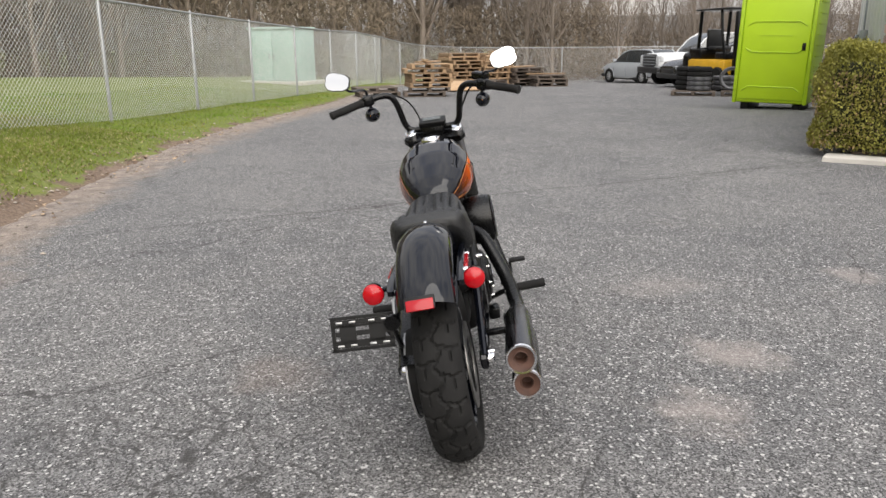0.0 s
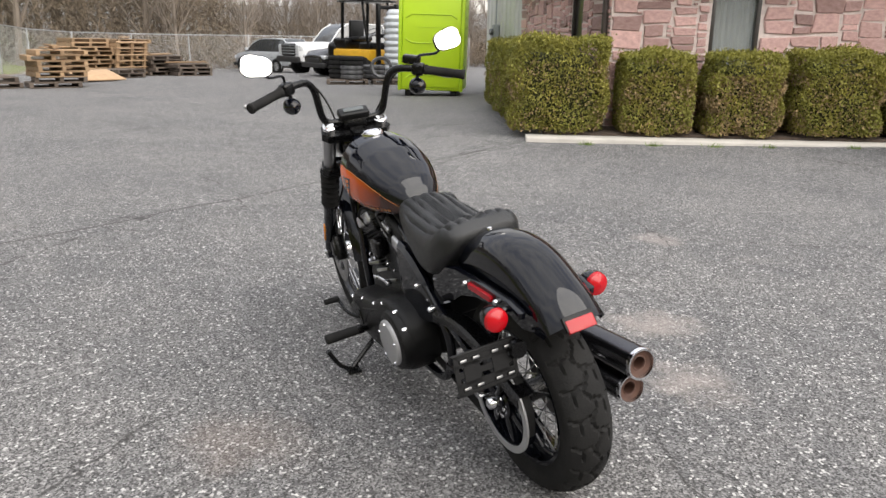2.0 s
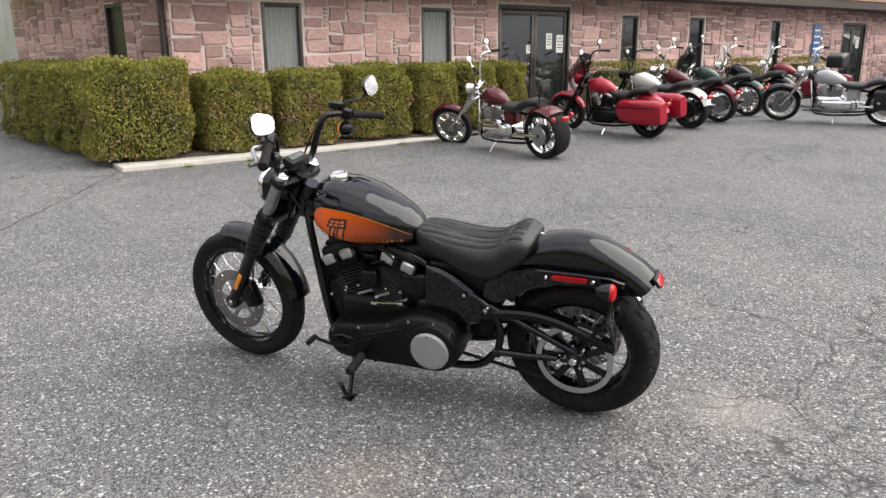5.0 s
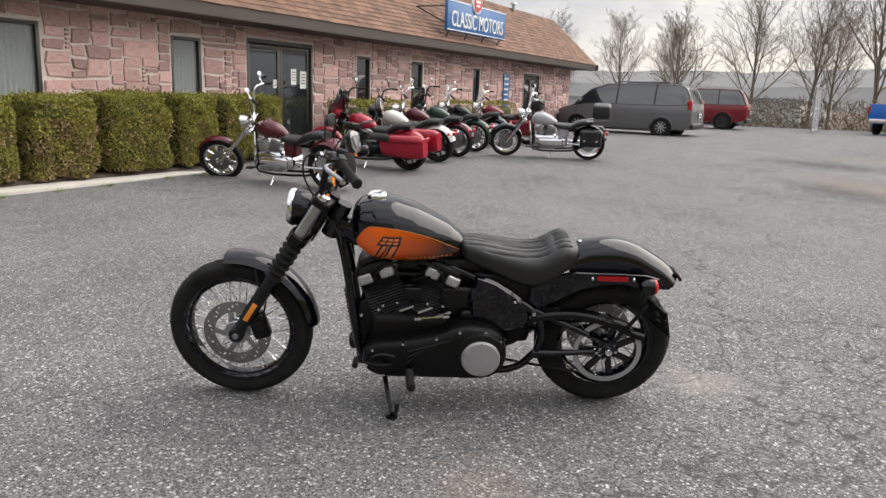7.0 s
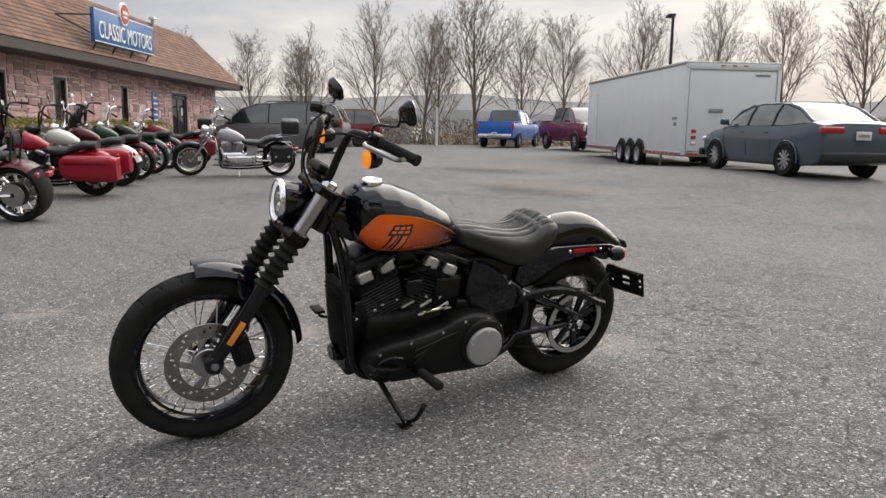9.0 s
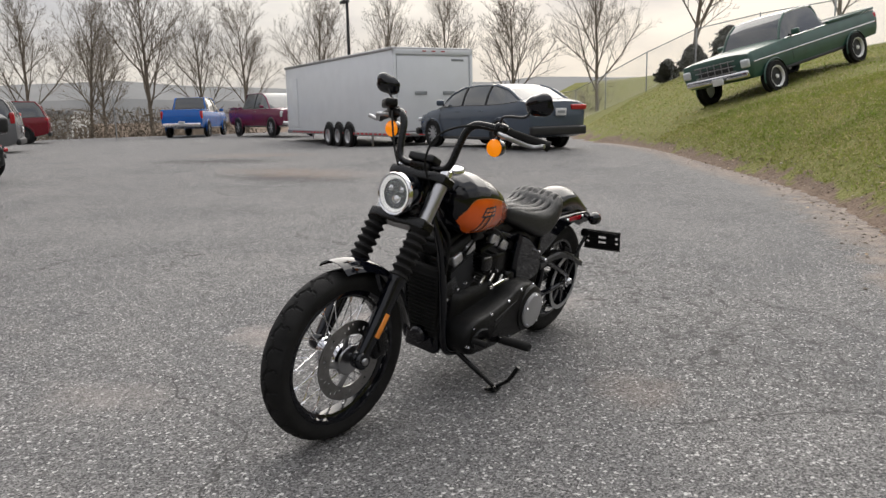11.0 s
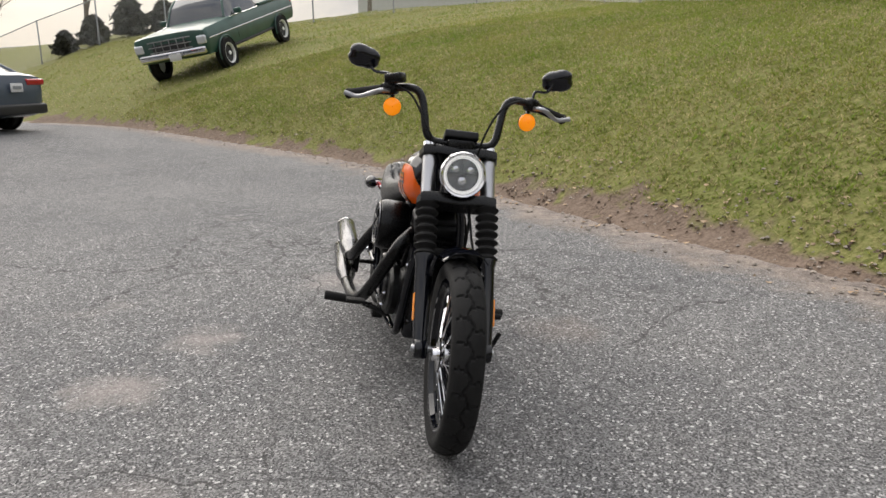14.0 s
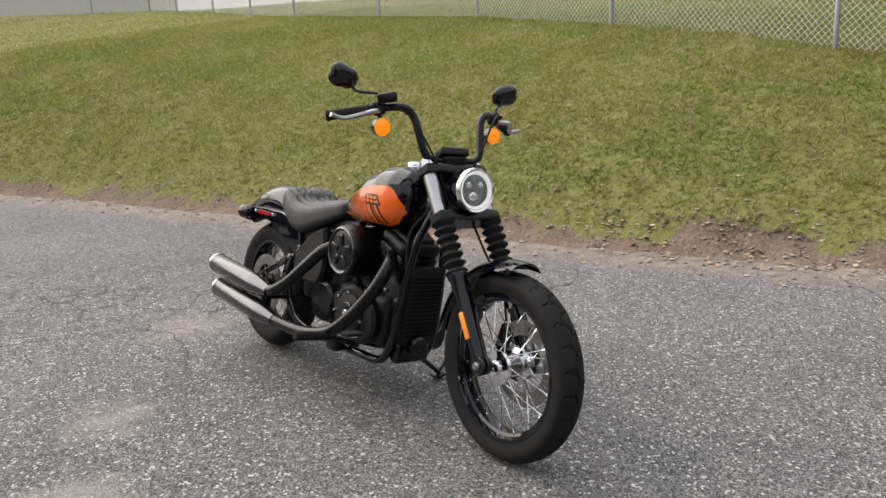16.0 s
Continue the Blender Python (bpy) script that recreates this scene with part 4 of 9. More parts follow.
for side in (-1, 1):
    a, b = Vector((side * 0.29, 1.118, 1.155)), Vector((side * 0.42, 1.042, 1.122))
    way = (b - a).normalized()
    part("grip", steered(tube([a, a + way * 0.006, a + way * 0.012, b - way * 0.012, b, b + way * 0.006], [0.021, 0.021, 0.0175, 0.0175, 0.0205, 0.018], 16)), rubber, bars, "black rubber grip")
    c = a - way * 0.028
    sw = Matrix.Translation(c) @ way.to_track_quat("X", "Z").to_matrix().to_4x4()
    part("switch_housing", steered(moved(merge(box(0.05, 0.046, 0.05, 0.012, 3), at(box(0.014, 0.02, 0.012, 0.004), 0, -0.024, 0.01), at(box(0.012, 0.016, 0.01, 0.003), 0.012, -0.024, -0.008)), sw)), satin_black, bars, "black switch housing with small buttons")
    if side > 0:
        part("brake_reservoir", steered(moved(at(box(0.07, 0.05, 0.035, 0.008, 3), -0.035, 0.028, 0.03), sw)), satin_black, bars, "black brake fluid reservoir")
    pl = [a + Vector((-side * 0.02, 0.03, -0.004)), a + Vector((side * 0.02, 0.058, -0.008)), b + Vector((-side * 0.04, 0.06, -0.004)), b + Vector((side * 0.015, 0.052, 0.004))]
    part("lever", steered(tube(pl, [0.008, 0.009, 0.008, 0.0085], 10, steps=5)), steel, bars, "polished metal lever")
    # turn signal under the housing
    s = Vector((side * 0.256, 1.135, 1.095))
    sig = part("turn_signal", steered(merge(at(lathe([(0.001, -0.04), (0.018, -0.036), (0.03, -0.02), (0.033, 0.0), (0.033, 0.012)], 24, "y"), *s), tube([s + Vector((0, -0.005, 0.03)), s + Vector((side * 0.008, -0.012, 0.06))], 0.008, 8))), gloss_black, bars, "round black turn signal")
    part("lens", steered(at(lathe([(0.033, 0.010), (0.03, 0.018), (0.018, 0.025), (0.001, 0.027)], 24, "y"), *s)), amber_glow, sig, "lit amber lens")
    # mirror: a rounded leaf on a thin stem
    q = Vector((side * 0.368, 1.062, 1.262))
    out = []
    for k in range(28):
        t = 2 * math.pi * k / 28
        x = math.cos(t) * 0.060 * (1.08 if math.cos(t) * side > 0 else 0.92)
        z = math.sin(t) * (0.041 + 0.006 * math.cos(t) * side)
        e = 0.86 + 0.14 * abs(math.sin(2 * t))
        out.append((x * e * 1.1, z * e * 1.1))
    mm = Matrix.Translation(q) @ pose(0, 0, 0, 78, 0, 4 * side) @ pose(0, 0, 0, 0, 0, 12 * side)
    body = rings([[(x * k, y * k, z) for x, y in out] for k, z in ((0.25, -0.024), (0.62, -0.021), (0.88, -0.012), (1.0, 0.0), (1.0, 0.006), (0.95, 0.008))])
    mir = part("mirror", steered(moved(body, mm)), gloss_black, bars, "black rear-view mirror")
    part("mirror_glass", steered(moved(solid([(x * 0.93, y * 0.93) for x, y in out], 0.002), mm @ Matrix.Translation((0, 0, 0.0095)))), mirror_glass, mir, "bright mirror glass")
    part("mirror_stem", steered(tube([c + Vector((0, 0.01, 0.02)), c + Vector((side * 0.01, 0.0, 0.05)), q + Vector((-side * 0.035, 0.02, -0.045)), q + Vector((-side * 0.012, 0.016, -0.008))], 0.0055, 8, steps=5)), gloss_black, mir)
part("clutch_cable", steered(tube([(-0.27, 1.15, 1.16), (-0.20, 1.23, 1.17), (-0.12, 1.30, 1.13), (-0.07, 1.31, 1.03), (-0.06, 1.24, 0.90), (-0.07, 1.17, 0.80)], 0.004, 8, steps=6)), rubber, bike)
part("brake_line", steered(tube([(0.24, 1.17, 1.17), (0.19, 1.22, 1.14), (0.13, 1.26, 1.04), (0.08, 1.27, 0.95), (0.05, 1.26, 0.86)], 0.004, 8, steps=6)), rubber, bike)

# fuel tank
TANK = [(1.128, 0.035, 0.815, 0.875), (1.118, 0.085, 0.775, 0.92), (1.09, 0.125, 0.735, 0.944), (1.03, 0.152, 0.703, 0.960), (0.95, 0.160, 0.694, 0.952), (0.86, 0.152, 0.694, 0.923), (0.78, 0.131, 0.697, 0.884), (0.71, 0.10, 0.702, 0.845), (0.665, 0.066, 0.71, 0.805), (0.645, 0.035, 0.725, 0.775)]


def tank_at(y):
    line = TANK
    for (y0, *a), (y1, *b) in zip(line, line[1:]):
        if y1 <= y <= y0:
            t = (y0 - y) / (y0 - y1)
            return [p + (q - p) * t for p, q in zip(a, b)]
    return list(line[0][1:]) if y > line[0][0] else list(line[-1][1:])


def tank_point(y, z, grow=0.0):
    """Where the tank's left or right flank stands at that length and height."""
    hw, zb, zt = tank_at(y)
    zc = zb + (zt - zb) * 0.42
    h = (zt - zc) if z > zc else (zc - zb)
    s = min(0.999, abs(z - zc) / h) ** (1 / 0.82)
    return hw * (math.sqrt(1 - s * s) ** 0.8) + grow


rows = []
for y in [1.13 - 0.487 * k / 44 for k in range(45)]:
    hw, zb, zt = tank_at(min(1.128, max(0.645, y)))
    zc = zb + (zt - zb) * 0.42
    ring = []
    for k in range(40):
        a = 2 * math.pi * k / 40
        c, s = math.cos(a), math.sin(a)
        h = (zt - zc) if s > 0 else (zc - zb)
        ring.append((hw * math.copysign(abs(c) ** 0.8, c), y, zc + h * math.copysign(abs(s) ** 0.82, s)))
    rows.append(ring)
tank = part("fuel_tank", rings(rows), gloss_black, bike, "glossy black teardrop fuel tank with orange side panels", sharp=60)


def fade_paint():
    """Orange that fades to near black towards the tank's tail."""
    mat = material("orange_fade_paint", (0.86, 0.125, 0.004), 0.2, coat=0.3, vary=0.08)
    n, l = mat.node_tree.nodes, mat.node_tree.links
    b = n["Principled BSDF"]
    src = b.inputs["Base Color"].links[0].from_socket
    tc, sep = n.new("ShaderNodeTexCoord"), n.new("ShaderNodeSeparateXYZ")
    l.new(tc.outputs["Object"], sep.inputs[0])
    mr = n.new("ShaderNodeMapRange")
    mr.inputs["From Min"].default_value, mr.inputs["From Max"].default_value = 0.73, 1.0
    l.new(sep.outputs["Y"], mr.inputs["Value"])
    mx = n.new("ShaderNodeMixRGB")
    mx.inputs[1].default_value = (0.028, 0.008, 0.005, 1)
    l.new(mr.outputs["Result"], mx.inputs[0])
    l.new(src, mx.inputs[2])
    l.new(mx.outputs[0], b.inputs["Base Color"])
    return mat


fade = fade_paint()


def panel_top(y):
    return 0.872 - 0.99 * (1.03 - y) ** 2.08 if y < 1.03 else 0.872 - 0.075 * ((y - 1.03) / 0.075) ** 2.2


def panel_bottom(y):
    return 0.722 if y < 1.02 else 0.722 + 0.06 * ((y - 1.02) / 0.085) ** 2


def flank(y0, y1, low, high, side, grow, ny=30, nz=10):
    rows = []
    for i in range(ny + 1):
        y = y0 + (y1 - y0) * i / ny
        rows.append([(side * tank_point(y, low(y) + (high(y) - low(y)) * j / nz, grow), y, low(y) + (high(y) - low(y)) * j / nz) for j in range(nz + 1)])
    return strip(rows)


def badge(points, side, grow):
    """A four-cornered patch of paint on the tank's flank, corners as (y, z)."""
    (ay, az), (by, bz), (cy, cz), (dy, dz) = points
    rows = []
    for i in range(7):
        u = i / 6
        rows.append([])
        for j in range(7):
            v = j / 6
            y = (ay * (1 - u) + by * u) * (1 - v) + (dy * (1 - u) + cy * u) * v
            z = (az * (1 - u) + bz * u) * (1 - v) + (dz * (1 - u) + cz * u) * v
            rows[-1].append((side * tank_point(y, z, grow), y, z))
    return strip(rows)


pin = material("pale_pinstripe", (0.5, 0.2, 0.06), 0.3, vary=0.1)
badge_black = material("badge_black", (0.01, 0.009, 0.008), 0.25, coat=0.6, vary=0.1)
for side in (-1, 1):
    p = part("side_panel", flank(1.103, 0.672, panel_bottom, panel_top, side, 0.0022), fade, tank, "orange panel fading to black")
    part("pinstripe", flank(1.1, 0.672, panel_top, lambda y: panel_top(y) + 0.0026, side, 0.0026, nz=1), pin, p)
    dark, hot = [], []
    dark.append(badge([(1.018, 0.796), (0.922, 0.796), (0.914, 0.836), (0.992, 0.836)], side, 0.0034))
    for k in range(3):
        hot.append(badge([(1.004 - 0.026 * k, 0.803), (0.984 - 0.026 * k, 0.803), (0.980 - 0.026 * k, 0.813), (1.0 - 0.026 * k, 0.813)], side, 0.0045))
        hot.append(badge([(0.993 - 0.023 * k, 0.818), (0.975 - 0.023 * k, 0.818), (0.971 - 0.023 * k, 0.829), (0.989 - 0.023 * k, 0.829)], side, 0.0045))
    for b0, b1, t0, t1 in ((1.033, 1.002, 0.998, 0.967), (0.992, 0.955, 0.962, 0.925)):
        dark.append(badge([(b0, 0.728), (b1, 0.728), (t1, 0.80), (t0, 0.80)], side, 0.0034))
        hot.append(badge([(b0 - 0.008, 0.731), (b1 + 0.008, 0.731), (t1 + 0.008, 0.795), (t0 - 0.008, 0.795)], side, 0.0045))
    em = part("emblem", merge(*dark), badge_black, p, "black slanted racing emblem")
    part("emblem_fill", merge(*hot), orange_paint, em, "orange emblem bars")
    bars_ = [badge([(0.895 - k * 0.018, 0.735), (0.895 - k * 0.018 - 0.011, 0.735), (0.895 - k * 0.018 - 0.011, 0.7435), (0.895 - k * 0.018, 0.7435)], side, 0.0036) for k in range(11)]
    part("lettering", merge(*bars_), pin, p, "row of small pale bars")
part("filler_cap", at(lathe([(0.042, -0.01), (0.042, 0.002), (0.038, 0.008), (0.03, 0.011), (0.026, 0.008), (0.001, 0.007)], 32, "z"), 0.0, 1.025, 0.962, -6), chrome, tank, "chrome filler cap")
part("tank_seam", rings([[(x * 1.006, y, z) for x, y, z in r] for r in ([(hw * c, 0.655, 0.73 + 0.02 * s) for hw, c, s in [(0.055, math.cos(k * math.pi / 8), math.sin(k * math.pi / 8)) for k in range(16)]], [(hw * c, 0.638, 0.73 + 0.016 * s) for hw, c, s in [(0.045, math.cos(k * math.pi / 8), math.sin(k * math.pi / 8)) for k in range(16)]])]), satin_black, tank)

# seat
SEAT = [(0.668, 0.055, 0.73, 0.775), (0.64, 0.088, 0.70, 0.787), (0.58, 0.108, 0.672, 0.783), (0.50, 0.126, 0.64, 0.768), (0.42, 0.139, 0.608, 0.757), (0.36, 0.145, 0.598, 0.755), (0.31, 0.147, 0.608, 0.766), (0.27, 0.145, 0.635, 0.79), (0.235, 0.139, 0.66, 0.808), (0.205, 0.129, 0.685, 0.806), (0.18, 0.111, 0.715, 0.79), (0.168, 0.086, 0.745, 0.78)]
rows = []
fine = spline([(y, zb, zt) for y, hw, zb, zt in SEAT], 5)
wide = spline([(y, hw, 0) for y, hw, zb, zt in SEAT], 5)
for p, q in zip(fine, wide):
    y, zb, zt, hw = p.x, p.y, p.z, q.y
    ring = []
    for k in range(128):
        a = 2 * math.pi * k / 128
        c, s = math.cos(a), math.sin(a)
        x = hw * math.copysign(abs(c) ** 0.62, c)
        if s >= 0:
            z = zb + (zt - zb) * (0.35 + 0.65 * abs(s) ** 0.55)
            rib = smooth(0.94, 0.80, abs(x) / hw) * (smooth(0.66, 0.62, y) * smooth(0.285, 0.30, y) + smooth(0.272, 0.262, y) * smooth(0.2, 0.21, y))
            z -= rib * 0.015 * (1 - abs(math.sin(math.pi * x / 0.034))) ** 2.2
        else:
            z = zb + (zt - zb) * 0.35 * (1 - abs(s) ** 0.8)
        ring.append((x, y, z))
    rows.append(ring)
seat = part("seat", rings(rows), leather, bike, "black ribbed leather solo seat", sharp=50)
for side in (-1, 1):
    part("piping", tube([(side * (q.y * 0.97), p.x, p.y + (p.z - p.y) * 0.55) for p, q in zip(fine[6:-8], wide[6:-8])], 0.0025, 6), leather, seat)

# rear fender and struts
FEND = [(0.235, 0.735), (0.19, 0.760), (0.13, 0.783), (0.06, 0.796), (0.0, 0.797), (-0.06, 0.787), (-0.12, 0.764), (-0.18, 0.730), (-0.235, 0.695), (-0.274, 0.660), (-0.290, 0.642)]
line = [(p.x, p.y) for p in spline([(y, z, 0) for y, z in FEND], 4)]
rows = []
for i, (y, z) in enumerate(line):
    t = i / (len(line) - 1)
    ty, tz = line[min(i + 1, len(line) - 1)][0] - line[max(i - 1, 0)][0], line[min(i + 1, len(line) - 1)][1] - line[max(i - 1, 0)][1]
    ln = math.hypot(ty, tz)
    ny, nz = tz / ln, -ty / ln
    if nz < 0:
        ny, nz = -ny, -nz
    ring = []
    skirt = 0.085 + 0.045 * math.sin(math.pi * min(1, t * 1.15)) - 0.055 * smooth(0.72, 1.0, t)
    for j in range(25):
        u = -1 + 2 * j / 24
        au = abs(u)
        x = 0.087 * math.copysign(min(1.0, au / 0.72) ** 0.9, u)
        drop = 0.040 * min(1.0, au / 0.72) ** 2.1 + (skirt * ((au - 0.72) / 0.28) if au > 0.72 else 0)
        ring.append((x * (1 + 0.03 * (au > 0.72)), y - ny * drop, z - nz * drop))
    rows.append(ring)
fender = part("rear_fender", thick(rows, 0.003), gloss_black, bike, "glossy black bobbed rear fender", sharp=45)
part("fender_bolt", at(lathe([(0.001, 0.008), (0.008, 0.006), (0.009, 0.0)], 12, "z"), 0, 0.15, 0.777), chrome, fender)
for side in (-1, 1):
    out = [(0.36, 0.60), (0.30, 0.655), (0.18, 0.682), (0.0, 0.682), (-0.13, 0.676), (-0.185, 0.660), (-0.18, 0.642), (-0.1, 0.640), (0.05, 0.630), (0.16, 0.60), (0.25, 0.545), (0.33, 0.51), (0.37, 0.54)]
    strut = part("fender_strut", side_plate(out, side * 0.108, 0.022, 0.006), gloss_black, bike, "glossy black fender strut")
    part("side_marker", side_plate([(0.085, 0.660), (0.08, 0.668), (-0.045, 0.668), (-0.05, 0.660), (-0.045, 0.650), (0.08, 0.650)], side * 0.123, 0.012, 0.003), red_lens, strut, "long red side marker")
    for y in (0.105, -0.072):
        part("strut_bolt", at(lathe([(0.001, side * 0.012), (0.006, side * 0.012), (0.008, side * 0.008), (0.008, 0)], 10, "x"), side * 0.119, y, 0.659), chrome, strut)
    s = Vector((side * 0.158 - 0.010, -0.133, 0.648))
    sig = part("turn_signal", merge(at(lathe([(0.001, 0.045), (0.018, 0.04), (0.03, 0.022), (0.034, 0.0), (0.034, -0.012)], 24, "y"), *s), tube([(side * 0.108, -0.12, 0.655), s + Vector((0, 0.012, 0))], 0.009, 10)), gloss_black, bike, "round rear turn signal")
    part("lens", at(lathe([(0.034, -0.010), (0.031, -0.022), (0.02, -0.03), (0.001, -0.033)], 24, "y"), *s), red_glow, sig, "lit red lens")
part("rear_reflector", at(box(0.082, 0.008, 0.034, 0.003), -0.012, -0.296, 0.640, -36), red_lens, fender, "red rectangular rear reflector")
part("reflector_mount", at(box(0.09, 0.012, 0.04, 0.003), -0.012, -0.288, 0.644, -36), black_plastic, fender)

# side-mounted plate bracket, empty
plate_m = Matrix.Translation((-0.222, -0.165, 0.54)) @ pose(0, 0, 0, 78, 6, 8)
bits = [at(box(0.19, 0.008, 0.004), 0, y, 0) for y in (-0.048, -0.024, 0.024, 0.048)] + [at(box(0.012, 0.1, 0.004), x, 0, 0) for x in (-0.09, 0.09)] + [at(box(0.05, 0.055, 0.004), x, 0, 0) for x in (-0.045, 0.045)] + [at(box(0.19, 0.016, 0.004), 0, y, -0.002) for y in (-0.035, 0.035, 0.0)] + [at(box(0.20, 0.006, 0.012, 0.002), 0, y, -0.004) for y in (-0.052, 0.052)]
bracket = part("plate_bracket", moved(bits[0], plate_m), black_plastic, bike, "empty black slotted plate bracket", sharp=20)
for bit in bits[1:]:
    part("bracket_bar", moved(bit, plate_m), black_plastic, bracket, sharp=20)
for x in (-0.07, -0.03, 0.03, 0.07):
    for y in (-0.036, 0.036):
        part("slot", moved(at(box(0.02, 0.007, 0.003, 0.001), x, y, 0.006), plate_m), steel, bracket)
part("bracket_arm", merge(tube([(-0.13, -0.158, 0.545), (-0.128, -0.12, 0.50), (-0.128, -0.05, 0.40), (-0.128, 0.0, 0.33)], 0.009, 8, steps=4), at(lathe([(0.001, -0.012), (0.024, -0.012), (0.026, 0), (0.024, 0.012), (0.001, 0.012)], 16, "y"), -0.125, -0.16, 0.555)), satin_black, bracket)

# frame, swingarm
tubes = []
for side in (-1, 1):
    tubes.append(tube([(side * 0.03, 1.185, 0.80), (side * 0.07, 1.15, 0.66), (side * 0.095, 1.115, 0.42), (side * 0.10, 1.085, 0.26), (side * 0.10, 1.03, 0.195), (side * 0.105, 0.90, 0.185), (side * 0.11, 0.55, 0.19), (side * 0.115, 0.40, 0.215), (side * 0.115, 0.32, 0.29)], 0.017, 12, steps=5))
    tubes.append(tube([(side * 0.03, 1.16, 0.83), (side * 0.05, 0.95, 0.72), (side * 0.07, 0.68, 0.66), (side * 0.11, 0.50, 0.585), (side * 0.125, 0.35, 0.50), (side * 0.12, 0.30, 0.40), (side * 0.115, 0.32, 0.27)], 0.016, 12, steps=5))
part("frame", merge(*tubes, tube([(0, 1.16, 0.92), (0, 1.23, 0.78)], 0.036, 16), at(box(0.09, 0.14, 0.10, 0.02), 0, 1.13, 0.80, 20)), gloss_black, bike, "black tubular steel frame")
for side in (-1, 1):
    arm = merge(tube([(side * 0.118, 0.33, 0.29), (side * 0.122, 0.20, 0.295), (side * 0.122, -0.02, 0.31)], [0.017, 0.014, 0.014], 10), tube([(side * 0.122, 0.34, 0.50), (side * 0.124, 0.15, 0.415), (side * 0.124, -0.02, 0.335)], [0.016, 0.014, 0.014], 10), side_plate(circle(0, 0.318, 0.034, 20), side * 0.122, 0.026, 0.005))
    part("swingarm", arm, gloss_black, bike, "black tubular swingarm")
    for q in ((0.0, 0.318, 0.018), (0.055, 0.318, 0.008), (0.345, 0.498, 0.01), (0.43, 0.555, 0.008)):
        part("bolt", at(lathe([(0.001, side * 0.03), (q[2] * 0.8, side * 0.03), (q[2], side * 0.024), (q[2], 0)], 12, "x"), side * 0.128, q[0], q[1]), chrome, bike)
for side in (-1, 1):
    out = [(0.60, 0.66), (0.50, 0.625), (0.39, 0.545), (0.355, 0.48), (0.38, 0.42), (0.50, 0.40), (0.585, 0.42), (0.62, 0.52)]
    part("side_cover", side_plate([(p.x, p.y) for p in spline([(y, z, 0) for y, z in out + out[:1]], 4)][:-1], side * 0.118, 0.04, 0.014), gloss_black if side < 0 else wrinkle_black, bike, "black side cover")
part("battery_box", merge(at(box(0.19, 0.30, 0.20, 0.02, 3), 0, 0.46, 0.555), at(box(0.13, 0.22, 0.10, 0.02, 3), 0, 0.63, 0.655)), black_plastic, bike, "black battery box under the seat")
part("rear_inner_fender", at(box(0.15, 0.12, 0.26, 0.03), 0, 0.40, 0.44), black_plastic, bike)

# engine
machined = material("machined_aluminium", (0.62, 0.62, 0.64), 0.28, metal=0.85, vary=0.15, bump=0.05, bump_scale=200)
fin_black = material("fin_black_with_bare_edges", (0.03, 0.03, 0.032), 0.34, vary=0.3, scale=20)
engine = new("engine")
engine.parent = bike
engine["label"] = "black air-cooled V-twin engine"
part("crankcase", merge(at(box(0.22, 0.36, 0.22, 0.04, 3), 0.0, 0.87, 0.345), at(box(0.20, 0.26, 0.20, 0.04, 3), 0.0, 0.60, 0.34), at(box(0.16, 0.2, 0.12, 0.03), 0, 0.80, 0.45)), wrinkle_black, engine)
FIN = None
for lean, cy in ((-22.5, 0.925), (22.5, 0.835)):
    m = Matrix.Translation((0, cy, 0.40)) @ pose(0, 0, 0, lean)
    cyl = part("cylinder", moved(tube([(0, 0, 0.03), (0, 0, 0.20)], 0.062, 24), m), satin_black, engine, "finned black cylinder")
    for k in range(11):
        data = FIN if FIN else mesh_of("fin", box(0.17, 0.168, 0.0035, 0.0012, 1), fin_black, 0)
        FIN = data
        ob = new("fin", data)
        ob.parent = cyl
        ob.matrix_basis = m @ pose(0, 0, 0.055 + 0.0135 * k)
    head = part("cylinder_head", moved(merge(at(box(0.18, 0.16, 0.055, 0.014, 3), 0, 0, 0.225), *[at(box(0.19, 0.168, 0.004, 0.001, 1), 0, 0, 0.205 + 0.011 * k) for k in range(4)]), m), satin_black, engine)
    part("rocker_cover", moved(merge(at(box(0.195, 0.165, 0.06, 0.026, 4), 0, 0, 0.278), at(box(0.14, 0.12, 0.03, 0.014, 3), 0, 0, 0.31)), m), wrinkle_black, engine, "black rocker cover")
    for y in (-0.047, 0.047):
        part("rocker_insert", moved(at(box(0.04, 0.062, 0.046, 0.01, 3), -0.09, y, 0.253), m), machined, engine, "bright machined rocker insert")
        for x in (-0.07, 0.07):
            part("bolt", moved(at(lathe([(0.001, 0.008), (0.006, 0.007), (0.007, 0.0)], 10, "z"), x, y, 0.301), m), chrome, engine)
    for x in (0.05, 0.075):
        part("pushrod_tube", tube([(0.10, 0.87 + (cy - 0.87) * 0.9, 0.40), tuple(m @ Vector((0.075, 0.03 * (1 if lean > 0 else -1), 0.23)))], 0.011, 12), chrome if x < 0.06 else satin_black, engine, "pushrod tube")

